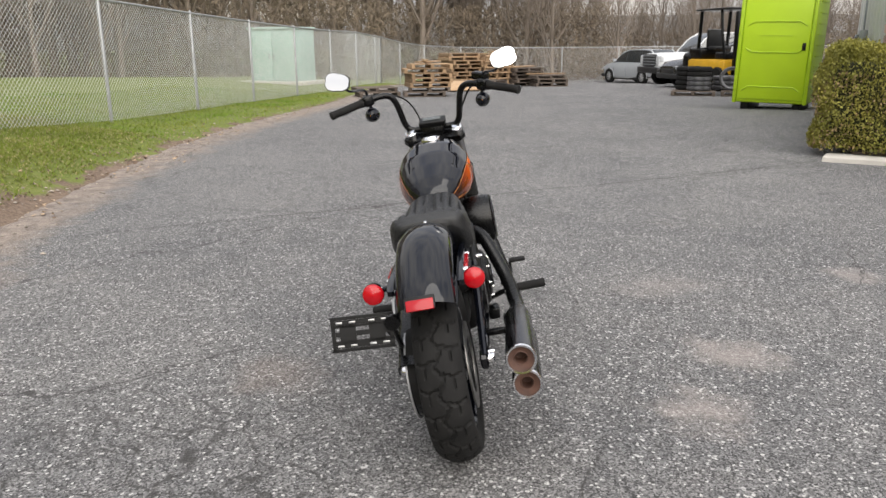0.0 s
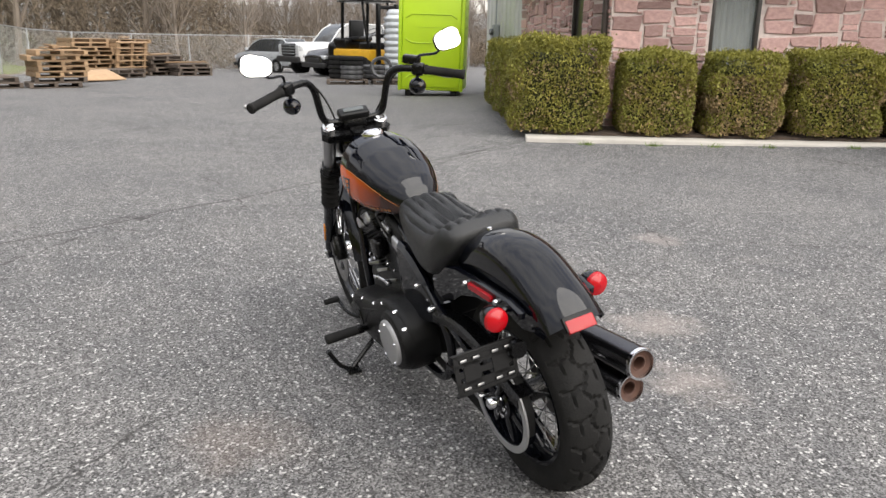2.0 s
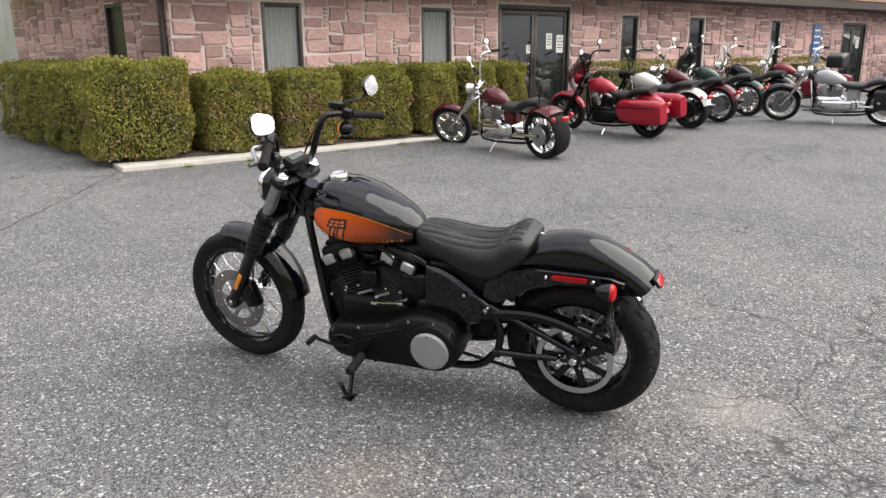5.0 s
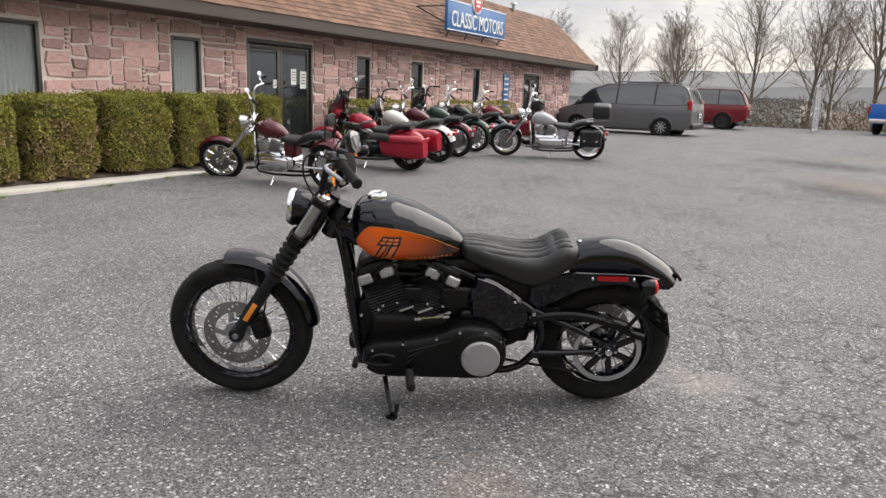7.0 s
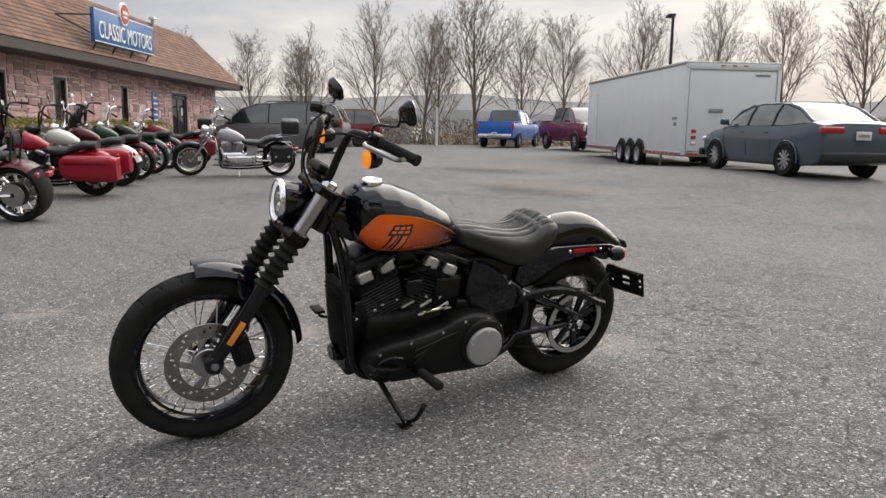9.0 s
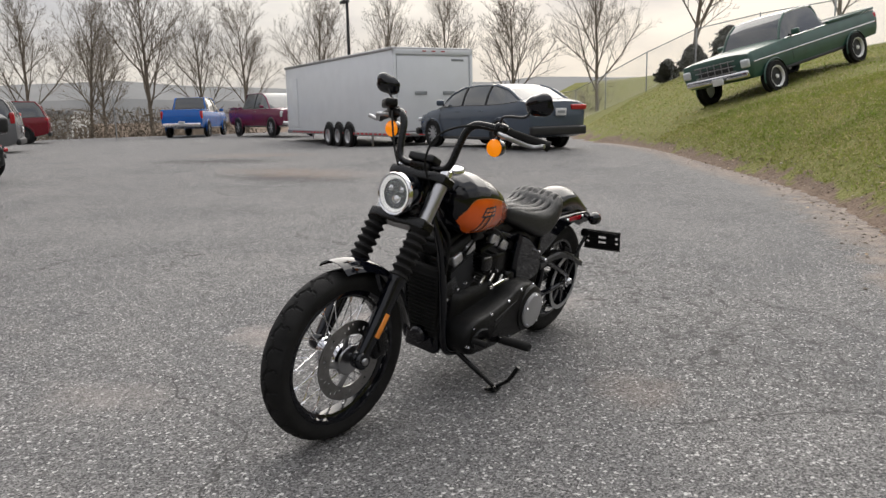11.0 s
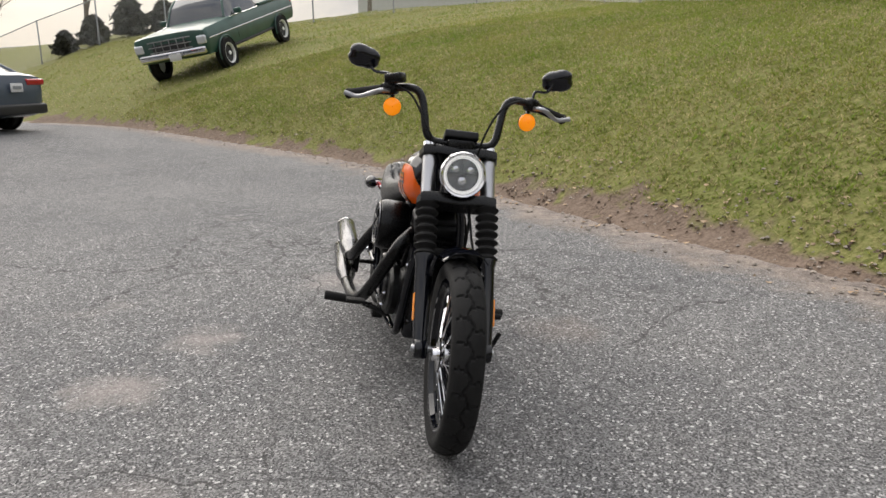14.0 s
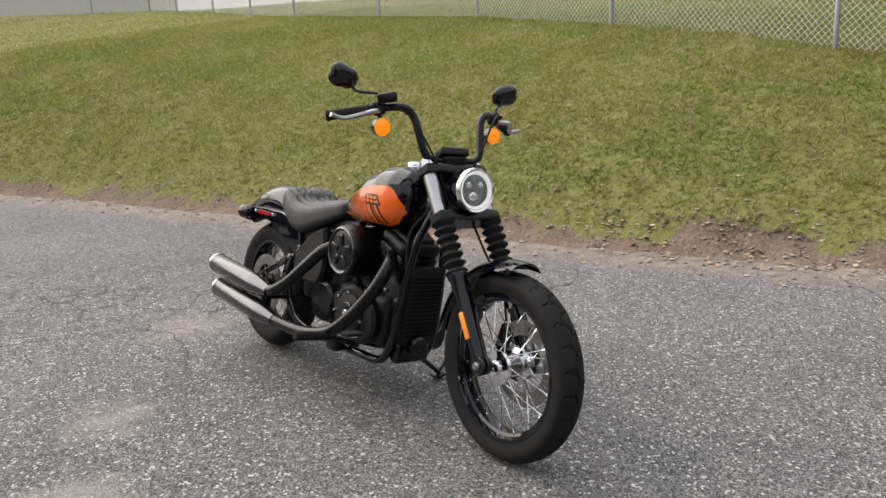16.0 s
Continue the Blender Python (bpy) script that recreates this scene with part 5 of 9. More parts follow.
for side in (-1, 1):
    part("engine_mount", side_plate([(1.10, 0.24), (1.115, 0.36), (1.09, 0.50), (1.03, 0.53), (0.98, 0.46), (0.98, 0.28), (1.03, 0.22)], side * 0.075, 0.016, 0.004), satin_black, engine, "black engine mount plate")
    for y, z in ((1.085, 0.30), (1.085, 0.44), (1.01, 0.47)):
        part("bolt", at(lathe([(0.001, side * 0.012), (0.007, side * 0.011), (0.009, side * 0.006), (0.009, 0)], 8, "x"), side * 0.083, y, z), chrome, engine)
part("regulator", at(box(0.12, 0.045, 0.12, 0.01, 3), 0, 1.055, 0.60, -12), black_plastic, engine, "black finned voltage regulator")
for k in range(5):
    part("regulator_fin", at(box(0.124, 0.06, 0.004, 0.001, 1), 0, 1.058 + 0.004 * k, 0.555 + 0.022 * k, -12), satin_black, engine)
part("ignition_coil", at(box(0.06, 0.09, 0.06, 0.014, 3), -0.055, 0.885, 0.69), black_plastic, engine)
for y0, y1, z1 in ((0.90, 1.02, 0.625), (0.87, 0.745, 0.63)):
    part("plug_wire", tube([(-0.075, y0, 0.685), (-0.115, (y0 + y1) / 2, 0.70), (-0.118, y1, z1 + 0.03), (-0.10, y1, z1)], 0.005, 8, steps=5), rubber, engine)
    part("plug_cap", tube([(-0.104, y1, z1 + 0.012), (-0.088, y1, z1 - 0.02)], [0.011, 0.009], 10), black_plastic, engine)
part("intake", merge(tube([(-0.02, 0.95, 0.615), (0.0, 0.88, 0.60), (-0.02, 0.81, 0.615)], 0.03, 14, steps=4), at(box(0.09, 0.08, 0.075, 0.014, 3), 0.03, 0.88, 0.60)), satin_black, engine, "black intake manifold")
part("oil_filter", merge(tube([(0.0, 1.05, 0.27), (0.0, 1.135, 0.265)], 0.038, 20), tube([(0.0, 1.135, 0.265), (0.0, 1.145, 0.264)], [0.038, 0.030], 20)), gloss_black, engine, "glossy black oil filter")
part("oil_lines", merge(*[tube([(x, 1.09, 0.30), (x - 0.01, 1.04, 0.26), (x - 0.02, 0.96, 0.225), (x - 0.02, 0.80, 0.205)], 0.007, 8, steps=5) for x in (0.05, 0.075)]), rubber, engine)
for y, z in ((0.735, 0.505), (0.80, 0.515), (0.93, 0.515), (0.99, 0.50)):
    part("bolt", at(lathe([(0.001, -0.012), (0.006, -0.011), (0.0075, -0.006), (0.0075, 0)], 8, "x"), -0.105, y, z), chrome, engine)
for y, z in ((0.79, 0.405), (0.86, 0.432), (0.93, 0.405), (0.955, 0.33), (0.92, 0.27), (0.80, 0.27), (0.765, 0.34)):
    part("bolt", at(lathe([(0.001, 0.012), (0.006, 0.011), (0.0075, 0.006), (0.0075, 0)], 8, "x"), 0.152, y, z), chrome, engine)
part("gearbox_top", merge(at(box(0.20, 0.17, 0.20, 0.03, 3), 0, 0.665, 0.49), at(box(0.22, 0.10, 0.10, 0.02, 3), -0.02, 0.61, 0.44)), satin_black, engine)
part("cam_emblem", at(lathe([(0.001, 0.003), (0.014, 0.002), (0.016, 0.0)], 20, "x"), 0.171, 0.86, 0.345), chrome, engine, "small bright emblem")
for k, (y, dy) in enumerate(((0.845, -0.055), (0.865, -0.02), (0.885, 0.035), (0.905, 0.07))):
    part("pushrod_base", tube([(0.112, y, 0.425), (0.112, y + dy * 0.2, 0.455)], [0.016, 0.012], 12), chrome, engine, "chrome pushrod base")

# primary cover on the left, with its round cover and bolts
hull = [(0.455, 0.345), (0.462, 0.275), (0.50, 0.222), (0.565, 0.2), (0.70, 0.2), (0.90, 0.2), (1.01, 0.205), (1.06, 0.235), (1.075, 0.285), (1.055, 0.335), (1.0, 0.365), (0.88, 0.382), (0.76, 0.408), (0.69, 0.44), (0.62, 0.452), (0.535, 0.44), (0.475, 0.40)]
smooth_hull = [(p.x, p.y) for p in spline([(y, z, 0) for y, z in hull + hull[:1]], 5)][:-1]
mid_y, mid_z = 0.75, 0.315


def shrink(k, x):
    return [(x, mid_y + (y - mid_y) * k, mid_z + (z - mid_z) * k) for y, z in smooth_hull]


primary = part("primary_cover", rings([shrink(1.0, -0.09), shrink(1.0, -0.175), shrink(0.985, -0.19), shrink(0.95, -0.202), shrink(0.9, -0.208), shrink(0.6, -0.215), shrink(0.3, -0.217)]), wrinkle_black, bike, "black primary drive cover", sharp=40)
part("clutch_dome", at(lathe([(0.112, -0.18), (0.112, -0.205), (0.104, -0.222), (0.09, -0.228), (0.05, -0.23)], 40, "x"), 0, 0.568, 0.322), wrinkle_black, primary)
derby = part("derby_cover", at(lathe([(0.083, -0.222), (0.083, -0.236), (0.077, -0.242), (0.068, -0.243), (0.001, -0.244)], 48, "x"), 0, 0.568, 0.318), alloy, primary, "round bright derby cover")
for k in range(5):
    a = radians(90 + 72 * k)
    part("bolt", at(lathe([(0.001, -0.247), (0.0045, -0.247), (0.0055, -0.242)], 8, "x"), 0, 0.568 + 0.073 * math.cos(a), 0.318 + 0.073 * math.sin(a)), chrome, derby)
for y, z in ((0.485, 0.39), (0.55, 0.432), (0.66, 0.43), (0.76, 0.395), (0.90, 0.368), (1.03, 0.335), (1.055, 0.26), (0.98, 0.215), (0.84, 0.21), (0.70, 0.21), (0.475, 0.28)):
    part("bolt", at(lathe([(0.001, -0.212), (0.006, -0.212), (0.0075, -0.206), (0.0075, -0.18)], 8, "x"), 0, y, z), chrome, primary)
part("inspection_cover", side_plate([(p.x, p.y) for p in spline([(y, z, 0) for y, z in ((0.93, 0.315), (0.99, 0.325), (1.04, 0.30), (1.03, 0.25), (0.96, 0.235), (0.91, 0.26), (0.93, 0.315))], 4)][:-1], -0.212, 0.016, 0.005), satin_black, primary)
part("ribs", merge(*[tube([(-0.213, 0.70 + 0.05 * k, 0.39 - 0.014 * k), (-0.216, 0.88, 0.335 - 0.028 * k)], 0.005, 6) for k in range(3)]), wrinkle_black, primary)

# right side of the engine: cam cover, gearbox cover, air cleaner
part("cam_cover", merge(at(lathe([(0.095, 0.10), (0.095, 0.14), (0.085, 0.155), (0.07, 0.16), (0.001, 0.162)], 40, "x"), 0, 0.86, 0.345), side_plate([(p.x, p.y) for p in spline([(y, z, 0) for y, z in ((0.72, 0.40), (0.86, 0.46), (1.0, 0.40), (1.02, 0.30), (0.92, 0.23), (0.76, 0.25), (0.72, 0.40))], 4)][:-1], 0.12, 0.05, 0.012)), wrinkle_black, engine, "black cam cover")
part("timer_cover", at(lathe([(0.048, 0.158), (0.048, 0.166), (0.044, 0.17), (0.001, 0.171)], 32, "x"), 0, 0.86, 0.345), gloss_black, engine)
part("gearbox_cover", at(lathe([(0.085, 0.09), (0.085, 0.125), (0.075, 0.138), (0.001, 0.14)], 32, "x"), 0, 0.62, 0.345), satin_black, engine)
cleaner = part("air_cleaner", at(lathe([(0.06, 0.09), (0.095, 0.10), (0.102, 0.12), (0.104, 0.19), (0.098, 0.212), (0.085, 0.219), (0.078, 0.214), (0.07, 0.216), (0.03, 0.218), (0.001, 0.219)], 48, "x"), 0, 0.865, 0.60), satin_black, engine, "round black air cleaner")
for k in range(5):
    a = radians(90 + 72 * k)
    part("cover_spoke", moved(at(box(0.008, 0.045, 0.022, 0.004), 0.220, 0.045, 0), Matrix.Translation((0, 0.865, 0.60)) @ Matrix.Rotation(a, 4, "X")), gloss_black, cleaner)
part("cleaner_ring", at(lathe([(0.083, 0.219), (0.088, 0.222), (0.093, 0.218)], 48, "x"), 0, 0.865, 0.60), dark_chrome, cleaner)
for p in ((0.70, 0.50, 0.09), (0.78, 0.52, 0.085), (0.86, 0.525, 0.08)):
    part("horn_bracket" if p[0] < 0.75 else "linkage", tube([(-0.12, p[0], p[1] - 0.02), (-0.14, p[0] + 0.06, p[1] - 0.035)], 0.007, 8), steel, engine)
part("horn", merge(at(box(0.05, 0.075, 0.065, 0.012, 3), -0.11, 0.865, 0.565), tube([(-0.08, 0.865, 0.61), (-0.10, 0.80, 0.64), (-0.09, 0.73, 0.66)], 0.012, 8)), satin_black, engine, "black ribbed horn")
part("shift_rod", merge(tube([(-0.15, 0.72, 0.475), (-0.15, 0.84, 0.462)], 0.006, 8), at(box(0.02, 0.03, 0.016, 0.004), -0.15, 0.72, 0.475), at(box(0.02, 0.03, 0.016, 0.004), -0.15, 0.84, 0.462)), chrome, engine, "bright shift linkage rod")

# oil cooler between the down tubes
cool = part("oil_cooler", at(box(0.15, 0.03, 0.32, 0.01, 3), 0, 1.118, 0.42, -9), rubber, bike, "black oil cooler with thin fins")
for k in range(16):
    part("cooler_fin", at(box(0.14, 0.012, 0.004), 0, 1.117 + 0.0026 * k, 0.295 + 0.0165 * k, -9), rubber, cool, sharp=0)
part("front_cowl", at(box(0.17, 0.05, 0.09, 0.02, 3), 0, 1.085, 0.235), gloss_black, bike, "glossy black lower cowl")

# exhaust
ex = new("exhaust")
ex.parent = bike
ex["label"] = "two stacked dark exhaust pipes with slash-cut mufflers"
up = [(0.10, 0.72, 0.60), (0.16, 0.66, 0.575), (0.20, 0.59, 0.50), (0.235, 0.51, 0.415), (0.25, 0.42, 0.36), (0.255, 0.36, 0.345)]
low = [(0.09, 1.03, 0.61), (0.14, 1.075, 0.565), (0.18, 1.055, 0.475), (0.215, 0.97, 0.36), (0.24, 0.86, 0.275), (0.257, 0.72, 0.241), (0.262, 0.57, 0.234), (0.265, 0.45, 0.236)]
for pts, tip, z1 in ((up, Vector((0.245, -0.195, 0.38)), 0.345), (low, Vector((0.25, -0.135, 0.268)), 0.236)):
    part("header_pipe", tube(pts, 0.026, 18, steps=6), satin_black, ex, "satin black header pipe")
    a = Vector(pts[-1])
    way = (tip - a).normalized()
    L = (tip - a).length
    part("muffler", turned([(0.028, -0.02), (0.03, 0.0), (0.036, 0.05), (0.046, 0.11), (0.048, 0.14), (0.048, L - 0.006), (0.0465, L), (0.042, L), (0.040, L - 0.004), (0.040, L - 0.02)], a, way, 32), dark_chrome, ex, "smoked chrome muffler")
    part("muffler_lip", turned([(0.0485, L - 0.012), (0.0495, L - 0.004), (0.047, L + 0.001), (0.041, L), (0.039, L - 0.008)], a, way, 32), chrome, ex, "bright muffler lip")
    part("pipe_mouth", turned([(0.0405, L - 0.01), (0.024, L - 0.014), (0.021, L - 0.012), (0.019, L - 0.014), (0.018, L - 0.06), (0.001, L - 0.062)], a, way, 24), rust, ex, "sooty brown pipe mouth")
part("exhaust_bracket", merge(at(box(0.03, 0.05, 0.12, 0.008), 0.215, 0.28, 0.30), at(box(0.10, 0.03, 0.02, 0.005), 0.17, 0.28, 0.30)), satin_black, ex)

# pegs, pedals, stand
for side in (-1, 1):
    peg = part("footpeg", merge(tube([(side * 0.255, 0.87, 0.262), (side * 0.26, 0.87, 0.262), (side * 0.385, 0.86, 0.268), (side * 0.39, 0.86, 0.268)], [0.014, 0.018, 0.0195, 0.016], 14)), rubber, bike, "black rubber footpeg")
    part("peg_mount", merge(tube([(side * 0.12, 0.90, 0.22), (side * 0.19, 0.885, 0.245), (side * 0.258, 0.87, 0.262)], 0.012, 10), at(box(0.03, 0.035, 0.03, 0.006), side * 0.25, 0.87, 0.262)), satin_black, peg)
    lev = part("foot_lever", tube([(side * 0.20, 0.93, 0.27), (side * 0.245, 0.99, 0.285), (side * 0.25, 1.08, 0.305), (side * 0.25, 1.10, 0.315)], 0.0075, 8, steps=4), satin_black, bike, "black foot lever")
    part("toe_peg", tube([(side * 0.25, 1.095, 0.315), (side * 0.31, 1.095, 0.318)], 0.012, 10) if side < 0 else at(box(0.075, 0.045, 0.014, 0.005), 0.285, 1.095, 0.325), rubber, lev)
foot = Vector((-0.29, 0.94, 0.078))
part("side_stand", merge(tube([(-0.11, 0.985, 0.19), (-0.20, 0.965, 0.135), foot], [0.013, 0.011, 0.010], 10, steps=3), at(box(0.055, 0.05, 0.012, 0.003), foot.x, foot.y, foot.z - 0.012, 0, 10.5), tube([foot + Vector((-0.01, -0.01, 0)), foot + Vector((-0.055, -0.02, 0.04)), foot + Vector((-0.09, -0.025, 0.115))], [0.008, 0.009, 0.011], 8, steps=3)), satin_black, bike, "black side stand put down")
part("brake_master", at(box(0.05, 0.08, 0.05, 0.01), 0.15, 0.78, 0.20), satin_black, bike)
part("wiring", merge(*[tube([(sx * 0.05, 1.16, 0.78 - 0.03 * k), (sx * 0.10, 1.14, 0.70 - 0.06 * k), (sx * 0.085, 1.13, 0.50)], 0.006, 6, steps=4) for k, sx in ((0, -1), (1, -1), (0, 1))]), rubber, bike)

# ---- openings of the building ----
def window_unit(name, s, z0, w, h):
    m = FRONT @ pose(s + w / 2, 0.0, z0)
    win = thing(name, "narrow fixed window in a dark bronze frame", "window", "windows of the building", m, "structure")
    t = 0.055
    part("window_frame", merge(at(box(t, 0.1, h, 0.006), -w / 2 + t / 2, 0.05, h / 2), at(box(t, 0.1, h, 0.006), w / 2 - t / 2, 0.05, h / 2), at(box(w - 2 * t, 0.1, t, 0.006), 0, 0.05, h - t / 2), at(box(w - 2 * t, 0.1, t, 0.006), 0, 0.05, t / 2)), bronze, win)
    part("pane", at(box(w - 2 * t, 0.008, h - 2 * t), 0, 0.06, h / 2), pane_glass, win, "dark reflecting glass pane", sharp=0)
    part("window_sill", at(box(w + 0.06, 0.14, 0.06, 0.008), 0, 0.02, -0.032), concrete, win)
    return win


front_glass = glass("window_pane_glass", (0.4, 0.43, 0.43), 0.02, 0.42)
for k, (a, b, z0, z1) in enumerate(OPEN):
    if z0 > 0:
        w = window_unit("window_%d" % (k + 1), a, z0, b - a, z1 - z0)
        if k < 2:
            rows = [[(-(b - a) / 2 + 0.06 + (b - a - 0.12) * i / 40, 0.13 + 0.018 * math.sin(i * 1.1), z) for z in (0.06, z1 - z0 - 0.06)] for i in range(41)]
            c = thing("curtain", "pale pleated curtain behind a window", "curtain", "curtains", FRONT @ pose((a + b) / 2, 0, z0))
            part("cloth", thick(rows, 0.003), curtain, c)
            for ob in w.children:
                if ob.name.startswith("pane"):
                    ob.data.materials[0] = front_glass
                    ob.visible_shadow = False


def glass_door(name, s, w, h, notices):
    m = FRONT @ pose(s + w / 2, 0.0, 0.1)
    d = thing(name, "double glass entrance door in a dark bronze frame", "door", "", m, "structure")
    t = 0.06
    h -= 0.1
    part("door_frame", merge(at(box(t, 0.14, h, 0.006), -w / 2 + t / 2, 0.06, h / 2), at(box(t, 0.14, h, 0.006), w / 2 - t / 2, 0.06, h / 2), at(box(w - 2 * t, 0.14, 0.08, 0.006), 0, 0.06, h - 0.04)), bronze, d)
    lw = (w - 2 * t) / 2
    for side in (-1, 1):
        x = side * lw / 2
        leaf = part("door_leaf", merge(*[at(box(0.075, 0.05, h - 0.1, 0.006), x + q * (lw / 2 - 0.04), 0.06, (h - 0.1) / 2 + 0.01) for q in (-1, 1)], at(box(lw - 0.15, 0.05, 0.09, 0.006), x, 0.06, h - 0.14), at(box(lw - 0.15, 0.05, 0.2, 0.006), x, 0.06, 0.11)), bronze, d)
        part("pane", at(box(lw - 0.15, 0.008, h - 0.39), x, 0.06, (h - 0.39) / 2 + 0.21), pane_glass, leaf, "dark reflecting glass", sharp=0)
        part("door_handle", tube([(-side * 0.0 + side * 0.07, 0.02, 0.85), (side * 0.07, -0.02, 0.9), (side * 0.07, -0.02, 1.15), (side * 0.07, 0.02, 1.2)], 0.011, 8), bronze, leaf)
    for x, z, pw, ph in notices:
        n = tagged(part("notice", moved(at(box(pw, 0.003, ph), x, 0.052, z), m), sign_white, None), "white paper notice taped to the glass door", "notice", "door notices")
        for j in range(4):
            part("line", at(box(pw * (0.7 if j % 2 else 0.55), 0.002, ph * 0.05), 0, 0, 0), bronze, n).matrix_basis = m @ pose(x, 0.0495, z + ph * (0.3 - 0.17 * j))
    return d


glass_door("door_1", 1.70, 1.90, 2.25, [(-0.12, 1.35, 0.13, 0.16), (0.42, 1.5, 0.16, 0.3), (0.72, 1.45, 0.2, 0.34)])
glass_door("door_2", 14.7, 1.40, 2.13, [(0.35, 1.45, 0.16, 0.24)])

# blue poster by the second door, down pipe
poster = tagged(part("poster", moved(at(box(0.42, 0.02, 1.0, 0.004), 13.2, -0.045, 1.55), FRONT), sign_blue), "tall blue poster on the stone wall", "poster")
for k in range(5):
    part("line", moved(at(box(0.3, 0.004, 0.05), 13.2, -0.058, 1.9 - 0.16 * k), FRONT), sign_white, poster)

# ---- roof sign with its brace ----
sign_m = FRONT @ pose(9.44, -0.80, 3.27)
sign = thing("roof_sign", "blue roof sign with white capital letters and a red badge", "sign", "", sign_m)
part("panel", at(box(3.4, 0.09, 0.74, 0.015), 0, 0, 0), sign_blue, sign)
part("border", merge(at(box(3.4, 0.012, 0.02), 0, -0.05, 0.34), at(box(3.4, 0.012, 0.02), 0, -0.05, -0.34)), sign_white, sign)
round_badge = part("badge", at(lathe([(0.001, -0.035), (0.25, -0.035), (0.27, -0.02), (0.27, 0.02)], 36, "y"), -0.15, -0.05, 0.42), sign_white, sign, "white round badge")
part("badge_face", at(lathe([(0.001, -0.045), (0.22, -0.045), (0.225, -0.035)], 36, "y"), -0.15, -0.05, 0.42), sign_red, round_badge, "red badge face")
part("badge_bars", merge(at(box(0.26, 0.006, 0.07), -0.15, -0.097, 0.45), at(box(0.2, 0.006, 0.05), -0.15, -0.097, 0.35)), sign_white, round_badge)
text = bpy.data.curves.new("sign_text", "FONT")
text.body = "CLASSIC MOTORS"
text.size, text.extrude, text.align_x, text.align_y = 0.47, 0.012, "CENTER", "CENTER"
tob = new("sign_text", text)
bpy.context.view_layer.update()
tmesh = bpy.data.meshes.new_from_object(tob.evaluated_get(bpy.context.evaluated_depsgraph_get()))
bpy.data.objects.remove(tob)
tmesh.materials.clear()
tmesh.materials.append(sign_white)
for v in tmesh.vertices:
    v.co = (v.co.x * 0.80, -0.055 - v.co.z, v.co.y * 1.12 - 0.09)
letters = new("lettering", tmesh)
letters.parent = sign
letters["label"] = "white capital letters"
for x in (-1.5, -0.5, 0.5, 1.5):
    part("post", tube([(x, 0.02, -0.36), (x, 0.12, -0.55)], 0.02, 6), brown_trim, sign)
part("brace", merge(tube([(-1.72, 0, 0.2), (-2.1, 0.6, 0.15)], 0.018, 6), tube([(-1.72, 0, -0.2), (-2.1, 0.6, 0.15)], 0.018, 6)), brown_trim, sign)
vent = thing("roof_vent", "small metal vent on the roof", "roof vent", "", FRONT @ pose(14.6, 0.45, 4.1))
part("pipe", tube([(0, 0, 0), (0, 0, 0.2)], 0.06, 12), steel, vent)
part("cap", at(lathe([(0.001, 0.1), (0.1, 0.06), (0.13, 0.0)], 16, "z"), 0, 0, 0.2), steel, vent)

# ---- side wing: rough stone wall and the ribbed metal shed ----
C0, C1 = Vector((5.45, 7.27)), Vector((7.15, 12.75))
W_ANG = math.degrees(math.atan2(C1.y - C0.y, C1.x - C0.x))
WING = pose(C0.x, C0.y, 0, 0, 0, W_ANG)  # x along the wing, y to its outer (left) side
WL = (C1 - C0).length
win_a, win_b = 1.35, 1.95
wing = merge(*[at(box(b - a, 0.3, z1 - z0), (a + b) / 2, -0.15, (z0 + z1) / 2) for a, b, z0, z1 in ((0, win_a, -0.3, 2.9), (win_b, WL, -0.3, 2.9), (win_a, win_b, -0.3, 0.7), (win_a, win_b, 2.15, 2.9))])
wall_wing_ob = tagged(part("wall_wing", moved(wing, WING), mortar, sharp=0), "pink sandstone side wing behind the hedge", "wall", kind="structure")
wm = WING @ pose((win_a + win_b) / 2, 0, 0.7, 0, 0, 180)
ww = thing("window_8", "narrow dark window in the side wing", "window", "windows of the building", wm, "structure")
part("window_frame", merge(*[at(box(0.055, 0.1, 1.45, 0.006), q * 0.27, 0.05, 0.725) for q in (-1, 1)], at(box(0.49, 0.1, 0.055), 0, 0.05, 1.42), at(box(0.49, 0.1, 0.055), 0, 0.05, 0.03)), bronze, ww)
# frame bronze instead of glass: the unreflecting dark is put into the colour
part("pane", at(box(0.49, 0.008, 1.34), 0, 0.06, 0.725), bronze, ww, "dark matte pane", sharp=0)
pipe = thing("down_pipe", "dark brown rain pipe at the wall's corner", "down pipe", "", WING @ pose(0.12, 0.05, 0))
part("pipe", at(box(0.09, 0.07, 2.6, 0.012), 0, 0, 1.3), brown_trim, pipe)
for z in (0.4, 1.3, 2.2):
    part("clip", at(box(0.12, 0.03, 0.03, 0.004), 0, -0.03, z), brown_trim, pipe)
tagged(part("eave", moved(merge(at(box(WL + 0.6, 0.75, 0.08), WL / 2 - 0.3, 0.22, 2.62), at(box(WL + 0.6, 0.04, 0.22), WL / 2 - 0.3, 0.6, 2.66)), WING), brown_trim, sharp=0), "dark brown eave over the side wing", "eave", kind="structure")

